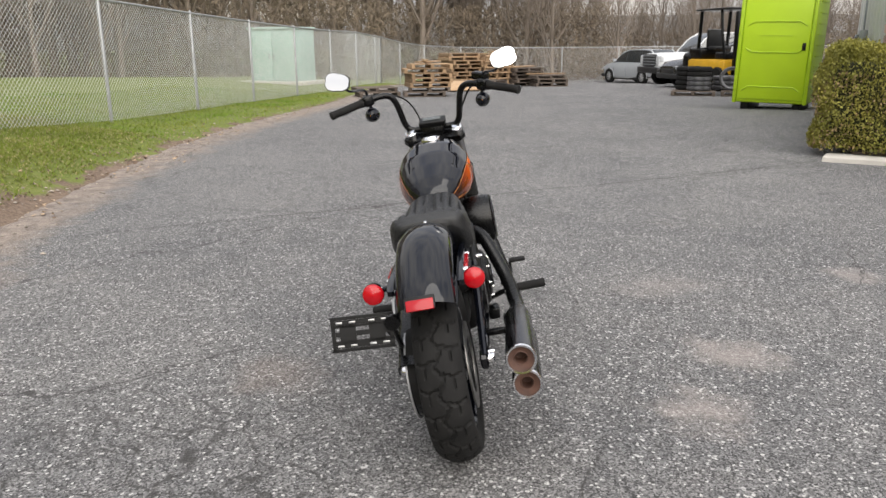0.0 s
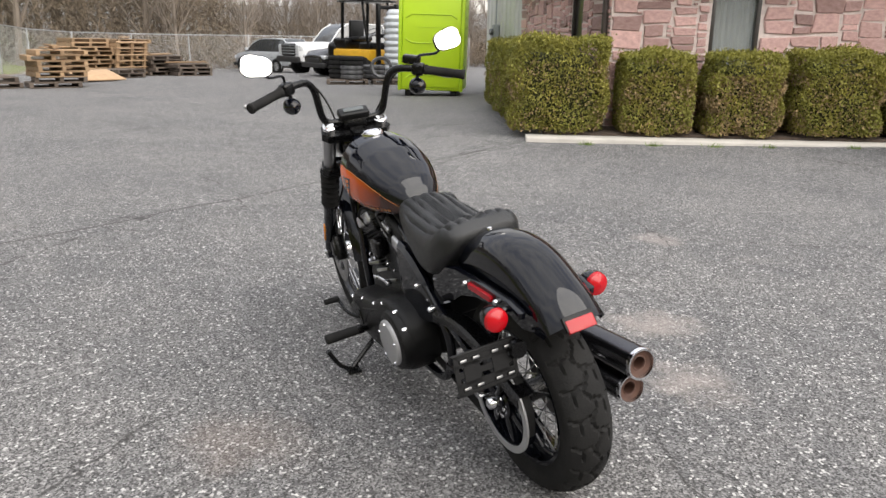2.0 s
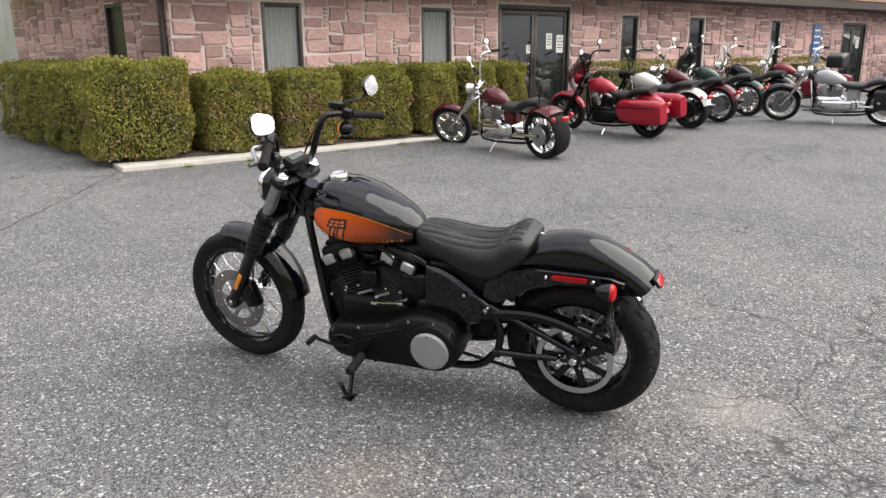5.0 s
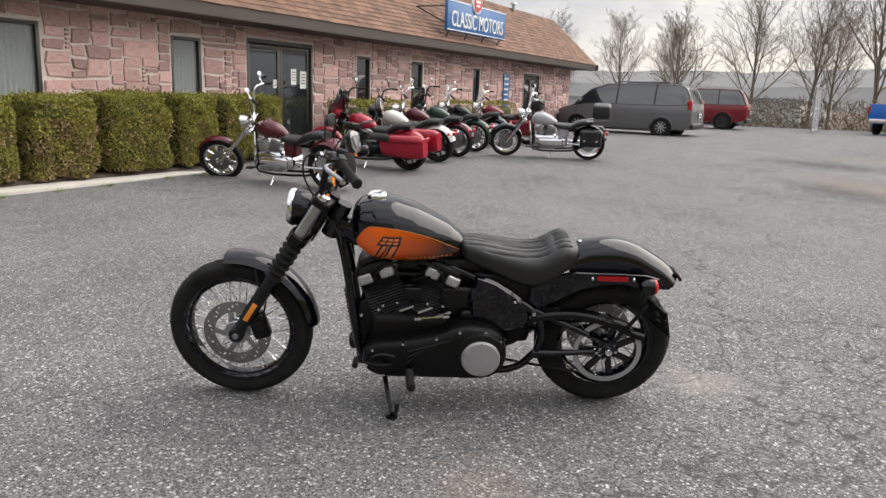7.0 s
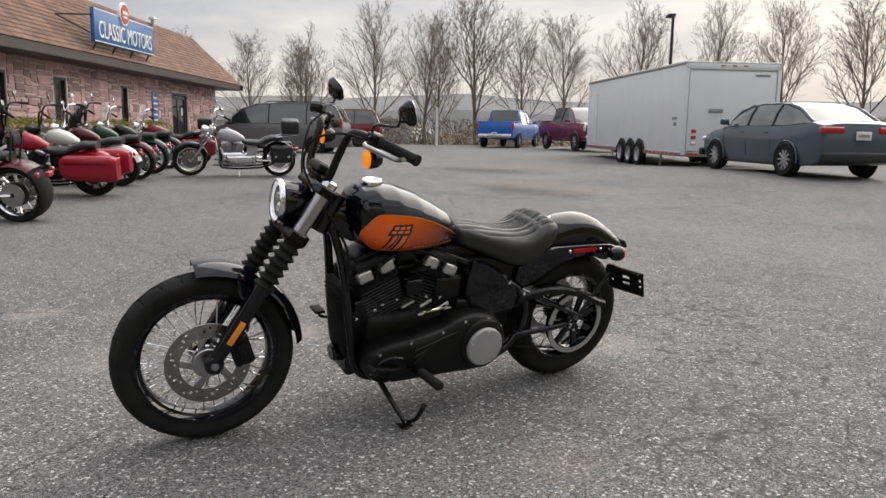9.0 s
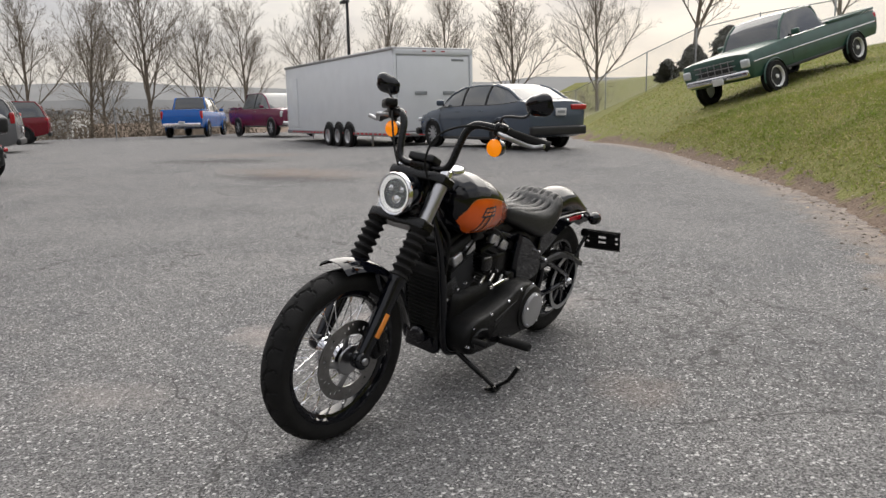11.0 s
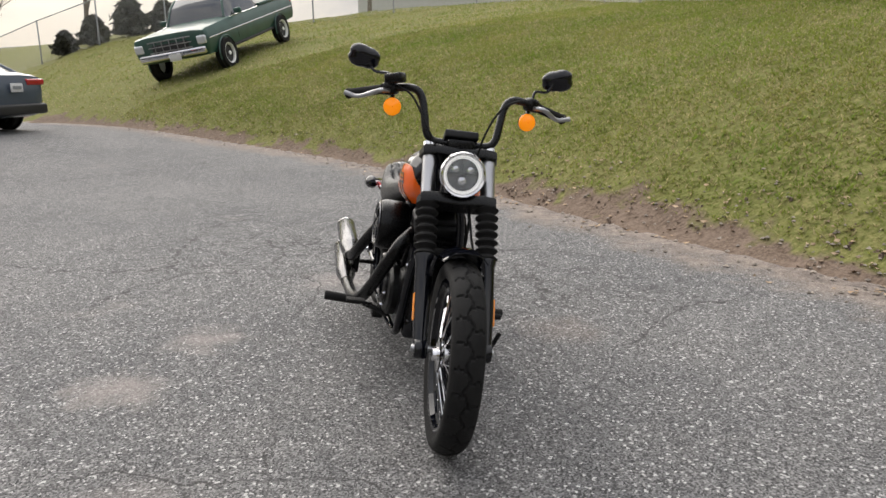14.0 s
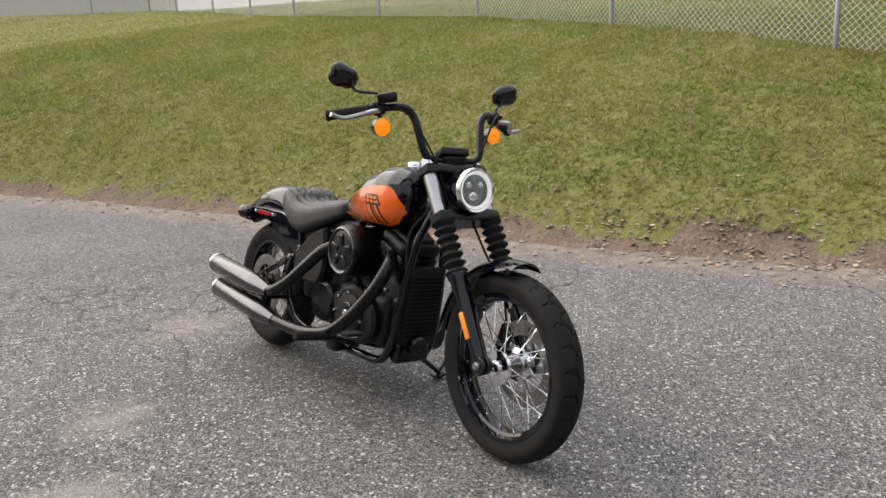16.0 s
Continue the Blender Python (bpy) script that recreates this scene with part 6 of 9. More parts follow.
SHED = pose(7.22, 12.85, 0, 0, 0, W_ANG) @ Matrix.Diagonal((1.6, 1, 1, 1))  # x along the shed's front, away from the wing
prof = []
x = 0.0
while x < 2.6:
    prof += [(x, 0.0), (x + 0.20, 0.0), (x + 0.225, 0.035), (x + 0.265, 0.035), (x + 0.29, 0.0)]
    x += 0.30
shed_front = rings([[(px, py, z) for px, py in prof] + [(px, -0.12, z) for px, _ in reversed(prof)] for z in (0.42, 4.6)])
shed = thing("wall_shed", "pale ribbed metal shed wall on a concrete base", "shed wall", "", SHED, "structure")
part("cladding", shed_front, metal_white, shed, sharp=30)
part("plinth", at(box(2.7, 0.2, 0.7), 1.32, -0.06, 0.08), concrete, shed)
part("side", at(box(0.12, 9, 4.6), 2.58, -4.6, 2.3), metal_white, shed)
meter = thing("meter_box", "grey electric meter box with conduit", "meter box", "", SHED @ pose(1.62, 0.05, 1.2))
grey_metal = material("grey_painted_metal", (0.3, 0.32, 0.33), 0.5, vary=0.2)
part("cabinet", at(box(0.24, 0.14, 0.42, 0.012), 0, 0.06, 0.22), grey_metal, meter)
part("dial", at(lathe([(0.08, 0.0), (0.08, 0.06), (0.06, 0.08), (0.001, 0.085)], 20, "y"), 0, 0.13, 0.26), pane_glass, meter)
part("conduit", merge(tube([(-0.06, 0.05, 0.0), (-0.06, 0.05, -0.85)], 0.022, 8), tube([(0.06, 0.05, 0.0), (0.06, 0.05, -0.85)], 0.03, 8), tube([(0, 0.05, 0.43), (0, 0.05, 1.0), (0.12, 0.05, 1.15)], 0.02, 8)), grey_metal, meter)

# ---- hedge: clipped boxes of small leaves over twigs and a dark filler box ----
leaf_green = leafy(material("hedge_leaves", (0.32, 0.29, 0.055), 0.65, vary=0.2, scale=2.0, second=(0.21, 0.215, 0.038), island=0.32), 0.3)
leaf_dry = material("dry_hedge_leaves", (0.36, 0.255, 0.12), 0.8, vary=0.3, scale=3, island=0.4)
twig = material("brown_twigs", (0.09, 0.06, 0.04), 0.85, vary=0.3)


def hedge(m, sx, sy, sz, n, dry, group, seed):
    rng = np.random.default_rng(seed)
    h = thing("hedge", "clipped green hedge block with some dry brown patches", "hedge", group, m)
    # twigs: a dark core of thin sticks
    sticks = []
    for k in range(60):
        x, y = rng.uniform(-0.3, 0.3) * sx, rng.uniform(-0.3, 0.3) * sy
        ex, ey = rng.uniform(-0.46, 0.46) * sx, rng.uniform(-0.46, 0.46) * sy
        sticks.append(tube([(x * 0.5, y * 0.5, 0), (x, y, 0.3 * sz), (ex, ey, sz * rng.uniform(0.6, 0.95))], [0.012, 0.008, 0.003], 4, False))
    part("twigs", merge(*sticks), twig, h)
    # solid filler box; its dark colour stands in for shade between the leaves
    part("core", at(box(sx * 0.74, sy * 0.7, sz * 0.8, 0.12 * sx, 3), 0, 0, sz * 0.48), shade_core, h)
    for name, mat, count in (("foliage", leaf_green, int(n * (1 - dry))), ("dry_foliage", leaf_dry, int(n * dry))):
        u = rng.uniform(-1, 1, (count, 3))
        face = rng.choice(5, count, p=[0.16, 0.16, 0.25, 0.18, 0.25])
        for f, (axis, sign) in enumerate(((0, -1), (0, 1), (1, -1), (1, 1), (2, 1))):
            sel = face == f
            u[sel, axis] = sign * (1 - np.abs(rng.normal(0, 0.05, sel.sum())))
        # round the box a little, lumpy
        r = np.sqrt((np.abs(u) ** 6).sum(1)) ** (1 / 3)
        u = u / np.maximum(r, 0.75)[:, None]
        lump = 1 + 0.075 * np.sin(u[:, 0] * 5 + seed) * np.cos(u[:, 2] * 6 + seed * 2) + rng.normal(0, 0.022, count) + (u[:, 2] > 0.85) * np.maximum(0, rng.normal(0, 0.05, count))
        p = u * lump[:, None] * np.array((sx / 2, sy / 2, sz / 2)) + np.array((0, 0, sz / 2 + 0.02))
        if name == "dry_foliage":
            p[:, 2] = p[:, 2] * 0.75
        p[:, 2] = np.maximum(p[:, 2], 0.03)
        d1 = rng.normal(0, 1, (count, 3)) + np.array((0, 0, 0.9))
        d1 /= np.linalg.norm(d1, axis=1)[:, None]
        d2 = np.cross(d1, rng.normal(0, 1, (count, 3)))
        d2 /= np.linalg.norm(d2, axis=1)[:, None]
        L = rng.uniform(0.022, 0.046, count)[:, None]
        W = L * 0.32
        quad = np.stack([p - d1 * L * 0.5, p + d2 * W, p + d1 * L * 0.6, p - d2 * W], 1).reshape(-1, 3)
        shape = [tuple(q) for q in quad.tolist()], [(4 * i, 4 * i + 1, 4 * i + 2, 4 * i + 3) for i in range(count)]
        data = bpy.data.meshes.new(name)
        data.from_pydata(shape[0], [], shape[1])
        data.materials.append(mat)
        ob = new(name, data)
        ob.parent = h
    return h


# leaf green darkened to paint the hedge's inner shade
shade_core = material("hedge_inner_shade", (0.05, 0.055, 0.015), 0.9, vary=0.5, scale=20, bump=0.8, bump_scale=60)
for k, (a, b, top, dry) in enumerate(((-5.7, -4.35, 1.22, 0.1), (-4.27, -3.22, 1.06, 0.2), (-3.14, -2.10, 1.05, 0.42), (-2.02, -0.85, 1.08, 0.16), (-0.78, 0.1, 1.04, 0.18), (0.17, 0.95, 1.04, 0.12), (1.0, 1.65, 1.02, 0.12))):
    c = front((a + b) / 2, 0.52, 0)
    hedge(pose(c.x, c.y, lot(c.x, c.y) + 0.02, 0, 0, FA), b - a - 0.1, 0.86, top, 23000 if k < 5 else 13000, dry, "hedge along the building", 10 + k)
for k, (x, y) in enumerate(((4.98, 8.4), (5.42, 9.45), (5.82, 10.5))):
    hedge(pose(x, y, lot(x, y), 0, 0, W_ANG), 1.15, 1.0, 1.15, 18000, 0.1, "hedge along the building", 30 + k)
for k, (s, w) in enumerate(((4.3, 1.1), (5.6, 1.2), (9.0, 1.3), (11.6, 1.3))):
    c = front(s, 0.55, 0)
    hedge(pose(c.x, c.y, lot(c.x, c.y), 0, 0, FA), w, 0.7, 0.95, 3500, 0.05, "hedge along the building", 40 + k)
mulch = material("dark_mulch", (0.055, 0.04, 0.033), 0.95, vary=0.5, scale=25, bump=0.9, bump_scale=70, second=(0.12, 0.085, 0.06))
bed = moved(merge(at(box(6.9, 0.9, 0.2, 0.03), -1.75, -0.4, 0.02), at(box(1.1, 1.8, 0.2, 0.05), -5.05, 0.9, 0.04, 0, 0, 8)), FRONT)
tagged(part("flower_bed", bed, mulch), "dark mulch bed under the hedge with dry leaves", "flower bed", kind="structure")

# ---- portable toilet ----
lime = material("lime_green_plastic", (0.45, 0.66, 0.012), 0.38, vary=0.1, scale=2, bump=0.05, bump_scale=150)
lime_edge = material("lime_green_plastic_edge", (0.40, 0.60, 0.012), 0.42, vary=0.15)
roof_plastic = material("translucent_white_plastic", (0.75, 0.78, 0.8), 0.4, vary=0.08)
toilet = thing("portable_toilet", "lime green plastic portable toilet with a pale roof", "portable toilet", "", pose(6.02, 14.85, lot(6.02, 14.85) - 0.02, 0, 1.0, -29.2) @ Matrix.Diagonal((1.29, 1.29, 1.2, 1)))
W, H = 1.12, 2.0
part("body", at(box(W, W, H, 0.03, 3), 0, 0, 0.14 + H / 2), lime, toilet)
door_p = part("door", at(box(W - 0.12, 0.03, H - 0.12, 0.015, 2), 0, -W / 2 - 0.008, 0.14 + H / 2), lime, toilet, "lime green door with moulded ribs")
for z, up in ((1.78 - 0.27, 1), (1.0, -1), (0.42, 1)):
    a, b = 0.34, 0.44
    part("moulding", tube([(-b, -W / 2 - 0.022, z - 0.07 * up), (-a, -W / 2 - 0.022, z), (a, -W / 2 - 0.022, z), (b, -W / 2 - 0.022, z - 0.07 * up)], 0.013, 6), lime_edge, door_p)
part("moulding", at(box(0.5, 0.012, 0.012, 0.004), 0, -W / 2 - 0.024, 1.28), lime_edge, door_p)
for x in (-0.3, -0.1, 0.1, 0.3):
    part("vent", at(box(0.165, 0.012, 0.085, 0.004), x, -W / 2 - 0.022, 1.98), grey_metal, door_p, "dark vent grille")
for x in (-W / 2 + 0.02, W / 2 - 0.02):
    part("corner_post", at(box(0.06, 0.07, H + 0.02, 0.015), x, -W / 2, 0.14 + H / 2), lime_edge, toilet)
for k in range(9):
    part("side_rib", at(box(0.012, 0.7, 0.03, 0.005), W / 2 + 0.004, 0.02, 0.4 + 0.18 * k), lime_edge, toilet)
part("roof", rings([[(x * W / 2 * k, y * W / 2 * k, z) for x, y in ((-1, -1), (1, -1), (1, 1), (-1, 1))] for k, z in ((1.03, 2.14), (1.03, 2.19), (0.86, 2.30), (0.5, 2.37))]), roof_plastic, toilet, "pale translucent roof")
for y in (-0.4, 0.4):
    part("skid", at(box(0.12, 0.9, 0.14, 0.02), y, 0.0, 0.07), black_plastic, toilet)
part("latch", at(box(0.05, 0.03, 0.12, 0.008), W / 2 - 0.13, -W / 2 - 0.03, 1.1), black_plastic, door_p)

# ---- chain-link fences ----
galv = material("galvanised_steel", (0.42, 0.43, 0.43), 0.45, metal=0.6, vary=0.25)
wire = material("galvanised_wire", (0.68, 0.69, 0.68), 0.5, metal=0.2, vary=0.15)


def fence(line, height, gap, name, label, pitch=0.075, rail=True, r=0.0028):
    f = thing(name, label, "fence")
    pts = spline([(x, y, 0) for x, y in line], 12)
    run, spots = 0.0, [pts[0]]
    for a, b in zip(pts, pts[1:]):
        run += (b - a).length
        if run >= gap:
            spots.append(b)
            run = 0.0
    if run > 0.4:
        spots.append(pts[-1])
    base = [Vector((p.x, p.y, level(p.x, p.y))) for p in spots]
    for p in base:
        part("post", tube([p + Vector((0, 0, -0.1)), p + Vector((0, 0, height)), p + Vector((0, 0, height + 0.03))], [0.03, 0.03, 0.008], 10), galv, f)
    verts, faces = [], []
    for a, b in zip(base, base[1:]):
        along_ = (b - a)
        L = along_.length
        n = max(2, round(L / pitch))
        side = Vector((-along_.y, along_.x, 0)).normalized() * r
        k_up = round(height / pitch)
        for i in range(-k_up, n):
            for flip in (0, 1):
                t0, t1 = i / n, (i + k_up) / n
                z0, z1 = 0.02, height - 0.02
                if t0 < 0:
                    z0 += (z1 - z0) * (-t0) / (t1 - t0)
                    t0 = 0.0
                if t1 > 1:
                    z1 = z0 + (z1 - z0) * (1 - t0) / (t1 - t0)
                    t1 = 1.0
                if flip:
                    t0, t1 = 1 - t0, 1 - t1
                p, q = a + along_ * t0 + Vector((0, 0, z0)), a + along_ * t1 + Vector((0, 0, z1))
                w = Vector((0, 0, r))
                k = len(verts)
                for e in (p, q):
                    verts += [tuple(e + side), tuple(e - side * 0.5 + w), tuple(e - side * 0.5 - w)]
                faces += [(k, k + 1, k + 4, k + 3), (k + 1, k + 2, k + 5, k + 4), (k + 2, k, k + 3, k + 5)]
        if rail:
            part("rail", tube([a + Vector((0, 0, height - 0.02)), b + Vector((0, 0, height - 0.02))], 0.021, 8), galv, f)
    mesh = bpy.data.meshes.new("wire_mesh")
    mesh.from_pydata(verts, [], faces)
    mesh.materials.append(wire)
    ob = new("wire_mesh", mesh)
    ob.parent = f
    ob["kind"] = "stuff"
    ob["label"] = "woven diamond wire mesh"
    return f


fence([(-7.4, -25), (-7.1, -18), (-6.85, -14.5), (-6.6, -11.6), (-6.95, -8.75), (-6.8, -6.0), (-6.55, -3.4), (-6.35, -0.8), (-6.2, 2.0), (-6.05, 5.2), (-5.9, 8.7), (-5.8, 11.6), (-5.7, 14.4), (-5.6, 17.3), (-5.3, 20.3), (-5.05, 24.4), (-4.9, 28.6)], 1.83, 2.95, "fence", "galvanised chain-link fence along the grass bank", r=0.0037)
fence([(-4.9, 28.6), (-4.2, 33), (-2.4, 37), (1, 39.5), (5, 40.7), (11, 41.5), (20, 42)], 1.83, 2.95, "fence", "galvanised chain-link fence behind the pallets", pitch=0.09, r=0.003)
fence([(30, -44), (21, -38), (13, -32.5), (7, -29), (0, -26.5), (-7.4, -25)], 1.83, 3.0, "fence", "galvanised chain-link fence on the hill behind the old truck", pitch=0.11, r=0.003)

# ---- cars and trucks: y forward, z up from the ground, origin under the middle ----
car_glass = material("car_glass", (0.02, 0.025, 0.028), 0.03, vary=0.05, ior=1.9)
trim_black = material("black_trim", (0.015, 0.015, 0.016), 0.5, vary=0.2)
head_glass = material("headlamp_glass", (0.7, 0.72, 0.74), 0.08, metal=0.3, vary=0.1)
tail_red = material("tail_lamp_red", (0.45, 0.012, 0.018), 0.15, coat=0.6, vary=0.15)
plate_white = material("plate_white", (0.7, 0.7, 0.7), 0.5, vary=0.1)


def paint(name, colour, rough=0.25):
    return material(name, colour, rough, spec=0.3, coat=0.3, vary=0.1, scale=1.2)


def section(y, zl, zh, hw, tuck=0.86, crown=0.03, n=5):
    """A ring across a car's body: tucked in at the sill, rounded at the shoulder."""
    pts = [(-hw * tuck, zl), (-hw * 0.985, zl + (zh - zl) * 0.22), (-hw, zl + (zh - zl) * 0.55), (-hw * 0.975, zl + (zh - zl) * 0.84), (-hw * 0.90, zh - 0.02), (-hw * 0.72, zh), (-hw * 0.3, zh + crown)]
    ring = pts + [(-x, z) for x, z in reversed(pts)]
    return [(x, y, z) for x, z in ring]


def car_wheel(parent, x, y, r, width, rim_mat, side, spokes=10):
    w = new("wheel")
    w.parent = parent
    w.matrix_basis = pose(x, y, r) @ (pose(0, 0, 0) if side > 0 else pose(0, 0, 0, 0, 0, 180))
    ri = r * 0.66
    part("tyre", lathe([(ri, -width / 2), (r * 0.93, -width / 2), (r, -width * 0.36), (r, width * 0.36), (r * 0.93, width / 2), (ri, width / 2 - 0.004)], 36, "x"), rubber, w)
    rim = part("rim", lathe([(ri + 0.004, width / 2 - 0.008), (ri, width / 2 - 0.002), (ri - 0.02, width / 2 - 0.012), (ri - 0.03, width * 0.1), (0.001, width * 0.1)], 36, "x"), trim_black if spokes else rim_mat, w)
    for k in range(spokes):
        part("rim_spoke", moved(at(box(0.03, ri * 0.92, 0.035 + 0.25 / max(spokes, 1) * 0.16, 0.006, 1), width / 2 - 0.03, ri * 0.5, 0), Matrix.Rotation(2 * math.pi * k / spokes, 4, "X")), rim_mat, rim)
    part("hub_cap", lathe([(0.05, width / 2 - 0.03), (0.045, width / 2 - 0.005), (0.001, width / 2)], 16, "x"), rim_mat, rim)
    return w


def car_shell(stations, cabin, roof_z, hw_roof):
    """Rings of a car from tail to nose, and the runs of rings that make up its panes."""
    rb, rt, ft, fb, belt = cabin
    ys = sorted({round(q, 3) for q in [st[0] for st in stations] + [rb, rb + (rt - rb) * 0.5, rt, rt + (ft - rt) * 0.3, rt + (ft - rt) * 0.65, ft, ft + (fb - ft) * 0.5, fb]})
    rings_ = []
    for y in ys:
        i = max(k for k in range(len(stations) - 1) if stations[k][0] <= y + 1e-6) if y > stations[0][0] else 0
        p, q = stations[i], stations[i + 1]
        t = (y - p[0]) / (q[0] - p[0])
        zs, zb, hw = (p[k] + (q[k] - p[k]) * t for k in (1, 2, 3))
        lift = 0.0
        if rb < y < fb:
            zb = zb + (belt - zb) * min(1.0, 4 * min(y - rb, fb - y) / (fb - rb))
            if y < rt:
                lift = math.sin(math.pi / 2 * (y - rb) / (rt - rb)) ** 1.05
            elif y > ft:
                lift = math.sin(math.pi / 2 * (fb - y) / (fb - ft)) ** 1.05
            else:
                lift = 1.0
        arch_ = 0.03 * math.sin(math.pi * min(1.0, max(0.0, (y - rt) / (ft - rt)))) if lift == 1.0 else 0.0
        low_top = zb + 0.028
        zt = low_top + (roof_z - 0.03 + arch_ - low_top) * lift
        hwt = 0.80 * hw + (hw_roof - 0.80 * hw) * lift
        half = [(0.62 * hw, zs), (0.92 * hw, zs + 0.015), (0.975 * hw, zs + 0.26 * (zb - zs)), (hw, zs + 0.6 * (zb - zs)), (0.988 * hw, zs + 0.86 * (zb - zs)), (0.945 * hw, zb)]
        half += [((0.945 * hw + hwt) / 2 + 0.025 * lift, zb + (zt - zb) * 0.5), (hwt, zt - 0.012), (hwt * 0.86, zt + 0.008), (hwt * 0.4, zt + 0.022)]
        rings_.append([(x, y, z) for x, z in half] + [(-x, y, z) for x, z in reversed(half)])
    return ys, rings_


def pane_of(rings_, i0, i1, j0, j1):
    """The stretch of a shell between two rings and two places on the ring."""
    return strip([rings_[i][j0:j1 + 1] for i in range(i0, i1 + 1)])


def vehicle(name, label, category, m, colour, L, W, stations, cabin, roof_z, wheels, r, rim_mat, pillars=(), spokes=10, low=0.2, lamps=None, bed=None, second=None, chrome_front=False, rails=False, quarter=0.0):
    """stations: (y, low z, high z, half width) from tail to nose. cabin: y of rear base, rear top, front top, front base, belt z."""
    v = thing(name, label, category, "", m)
    hw = W / 2
    rb, rt, ft, fb, belt = cabin
    zt = roof_z
    ys, rg = car_shell(stations, cabin, roof_z, hw * 0.70)
    ia, ib, ic, ie = (min(range(len(ys)), key=lambda k, q=q: abs(ys[k] - q)) for q in (rb, rt, ft, fb))
    n = len(rg[0])
    verts, faces = rings(rg)
    kept, roof_faces = [], []
    for f in faces:
        if len(f) != 4:
            kept.append(f)
            continue
        i, j = min(f) // n, min(k % n for k in f)
        if {k % n for k in f} == {0, n - 1}:
            kept.append(f)
            continue
        mid_y = (ys[i] + ys[i + 1]) / 2
        side_pane = j in (5, 6, n - 8, n - 7) and ia <= i < ie and mid_y > rb + quarter
        screen = 7 <= j <= n - 9 and (ia <= i < ib or ic <= i < ie)
        if side_pane or screen:
            continue
        (roof_faces if second and 7 <= j <= n - 9 and ib <= i < ic else kept).append(f)
    part("body", (verts, kept), colour, v, sharp=42)
    if second:
        part("roof", (verts, roof_faces), second, v, "pale painted roof", sharp=42)
    part("windscreen", pane_of(rg, ic, ie, 7, n - 8), car_glass, v, "dark reflecting windscreen", sharp=60)
    part("rear_window", pane_of(rg, ia, ib, 7, n - 8), car_glass, v, "dark rear window", sharp=60)
    i0 = next(k for k in range(ia, ie) if (ys[k] + ys[k + 1]) / 2 > rb + quarter)
    for side in (-1, 1):
        js = (5, 7) if side > 0 else (n - 8, n - 6)
        part("side_window", pane_of(rg, i0, ie, *js), car_glass, v, "dark tinted side windows", sharp=60)
        edge = 7 if side > 0 else n - 8
        waist = 5 if side > 0 else n - 6
        middle = 6 if side > 0 else n - 7
        part("pillar", tube([rg[i][edge] for i in range(ic, ie + 1)], 0.032, 6), colour, v)
        part("pillar", tube([rg[i][edge] for i in range(ia, ib + 1)], 0.036, 6), colour, v)
        part("roof_edge", tube([rg[i][edge] for i in range(ib, ic + 1)], 0.022, 6), second or colour, v)
        for f in pillars:
            y = rb + (fb - rb) * f
            k = max(q for q in range(len(ys) - 1) if ys[q] <= y)
            t = (y - ys[k]) / (ys[k + 1] - ys[k])
            part("pillar", tube([Vector(rg[k][q]).lerp(Vector(rg[k + 1][q]), t) for q in (waist, middle, edge)], 0.026, 6), trim_black, v)
        part("side_moulding", tube([rg[i][waist] for i in range(i0, ie + 1)], 0.011, 6), chrome if chrome_front else trim_black, v)
        my = fb - 0.28
        mir = part("side_mirror", at(box(0.2, 0.1, 0.14, 0.04, 3), side * (hw + 0.06), my, belt + 0.09), colour, v)
        part("mirror_arm", tube([(side * hw * 0.92, my + 0.02, belt + 0.02), (side * (hw + 0.02), my, belt + 0.06)], 0.02, 6), trim_black, mir)
        ends = [fb - 0.12] + [rb + (fb - rb) * f for f in pillars][::-1]
        for yy in ends[:3]:
            part("door_seam", tube([(side * hw * 0.975, yy - 0.05, low + 0.16), (side * (hw + 0.001), yy - 0.02, low + (belt - low) * 0.6), (side * hw * 0.95, yy, belt - 0.03)], 0.005, 4), trim_black, v)
        for f in pillars:
            yy = rb + (fb - rb) * f
            part("door_handle", at(box(0.03, 0.17, 0.028, 0.01), side * hw * 0.992, yy + 0.16, belt - 0.13), colour if not chrome_front else chrome, v)
        part("sill", at(box(0.06, wheels[1] - wheels[0] - 2.3 * r, 0.07, 0.02), side * hw * 0.93, (wheels[0] + wheels[1]) / 2, low + 0.03), trim_black, v)
        for yy in wheels:
            part("wheel_arch", at(lathe([(r * 1.13, 0.0), (r * 1.15, 0.03), (r * 1.09, 0.036), (0.01, 0.03)], 36, "x"), side * (hw - 0.028) if side > 0 else -(hw - 0.028) - 0.035, yy, r), trim_black, v)
            part("arch_lip", at(lathe([(r * 1.12, 0.0), (r * 1.18, 0.018), (r * 1.13, 0.044)], 30, "x", False, 200, -10), side * (hw - 0.03) if side > 0 else -(hw - 0.03) - 0.044, yy, r), colour, v)
            car_wheel(v, side * (hw - 0.07), yy, r, 0.22, rim_mat, side, spokes)
    y0, y1 = stations[0][0], stations[-1][0]
    zt0, zt1 = stations[1][2], stations[-2][2]
    lt = lamps or {}
    for side in (-1, 1):
        hx, hz, hs, hh = lt.get("head", (0.68, zt1 - 0.17, 0.34, 0.13))
        part("headlamp", at(box(hs, 0.16, hh, 0.04, 3), side * hw * hx, y1 - lt.get("head_in", 0.1), hz), head_glass, v, "clear headlamp")
        tx, tz, ts, th = lt.get("tail", (0.72, zt0 - 0.16, 0.34, 0.14))
        part("tail_lamp", at(box(ts, 0.14, th, 0.03, 3), side * hw * tx, y0 + lt.get("tail_in", 0.08), tz), tail_red, v, "red tail lamp")
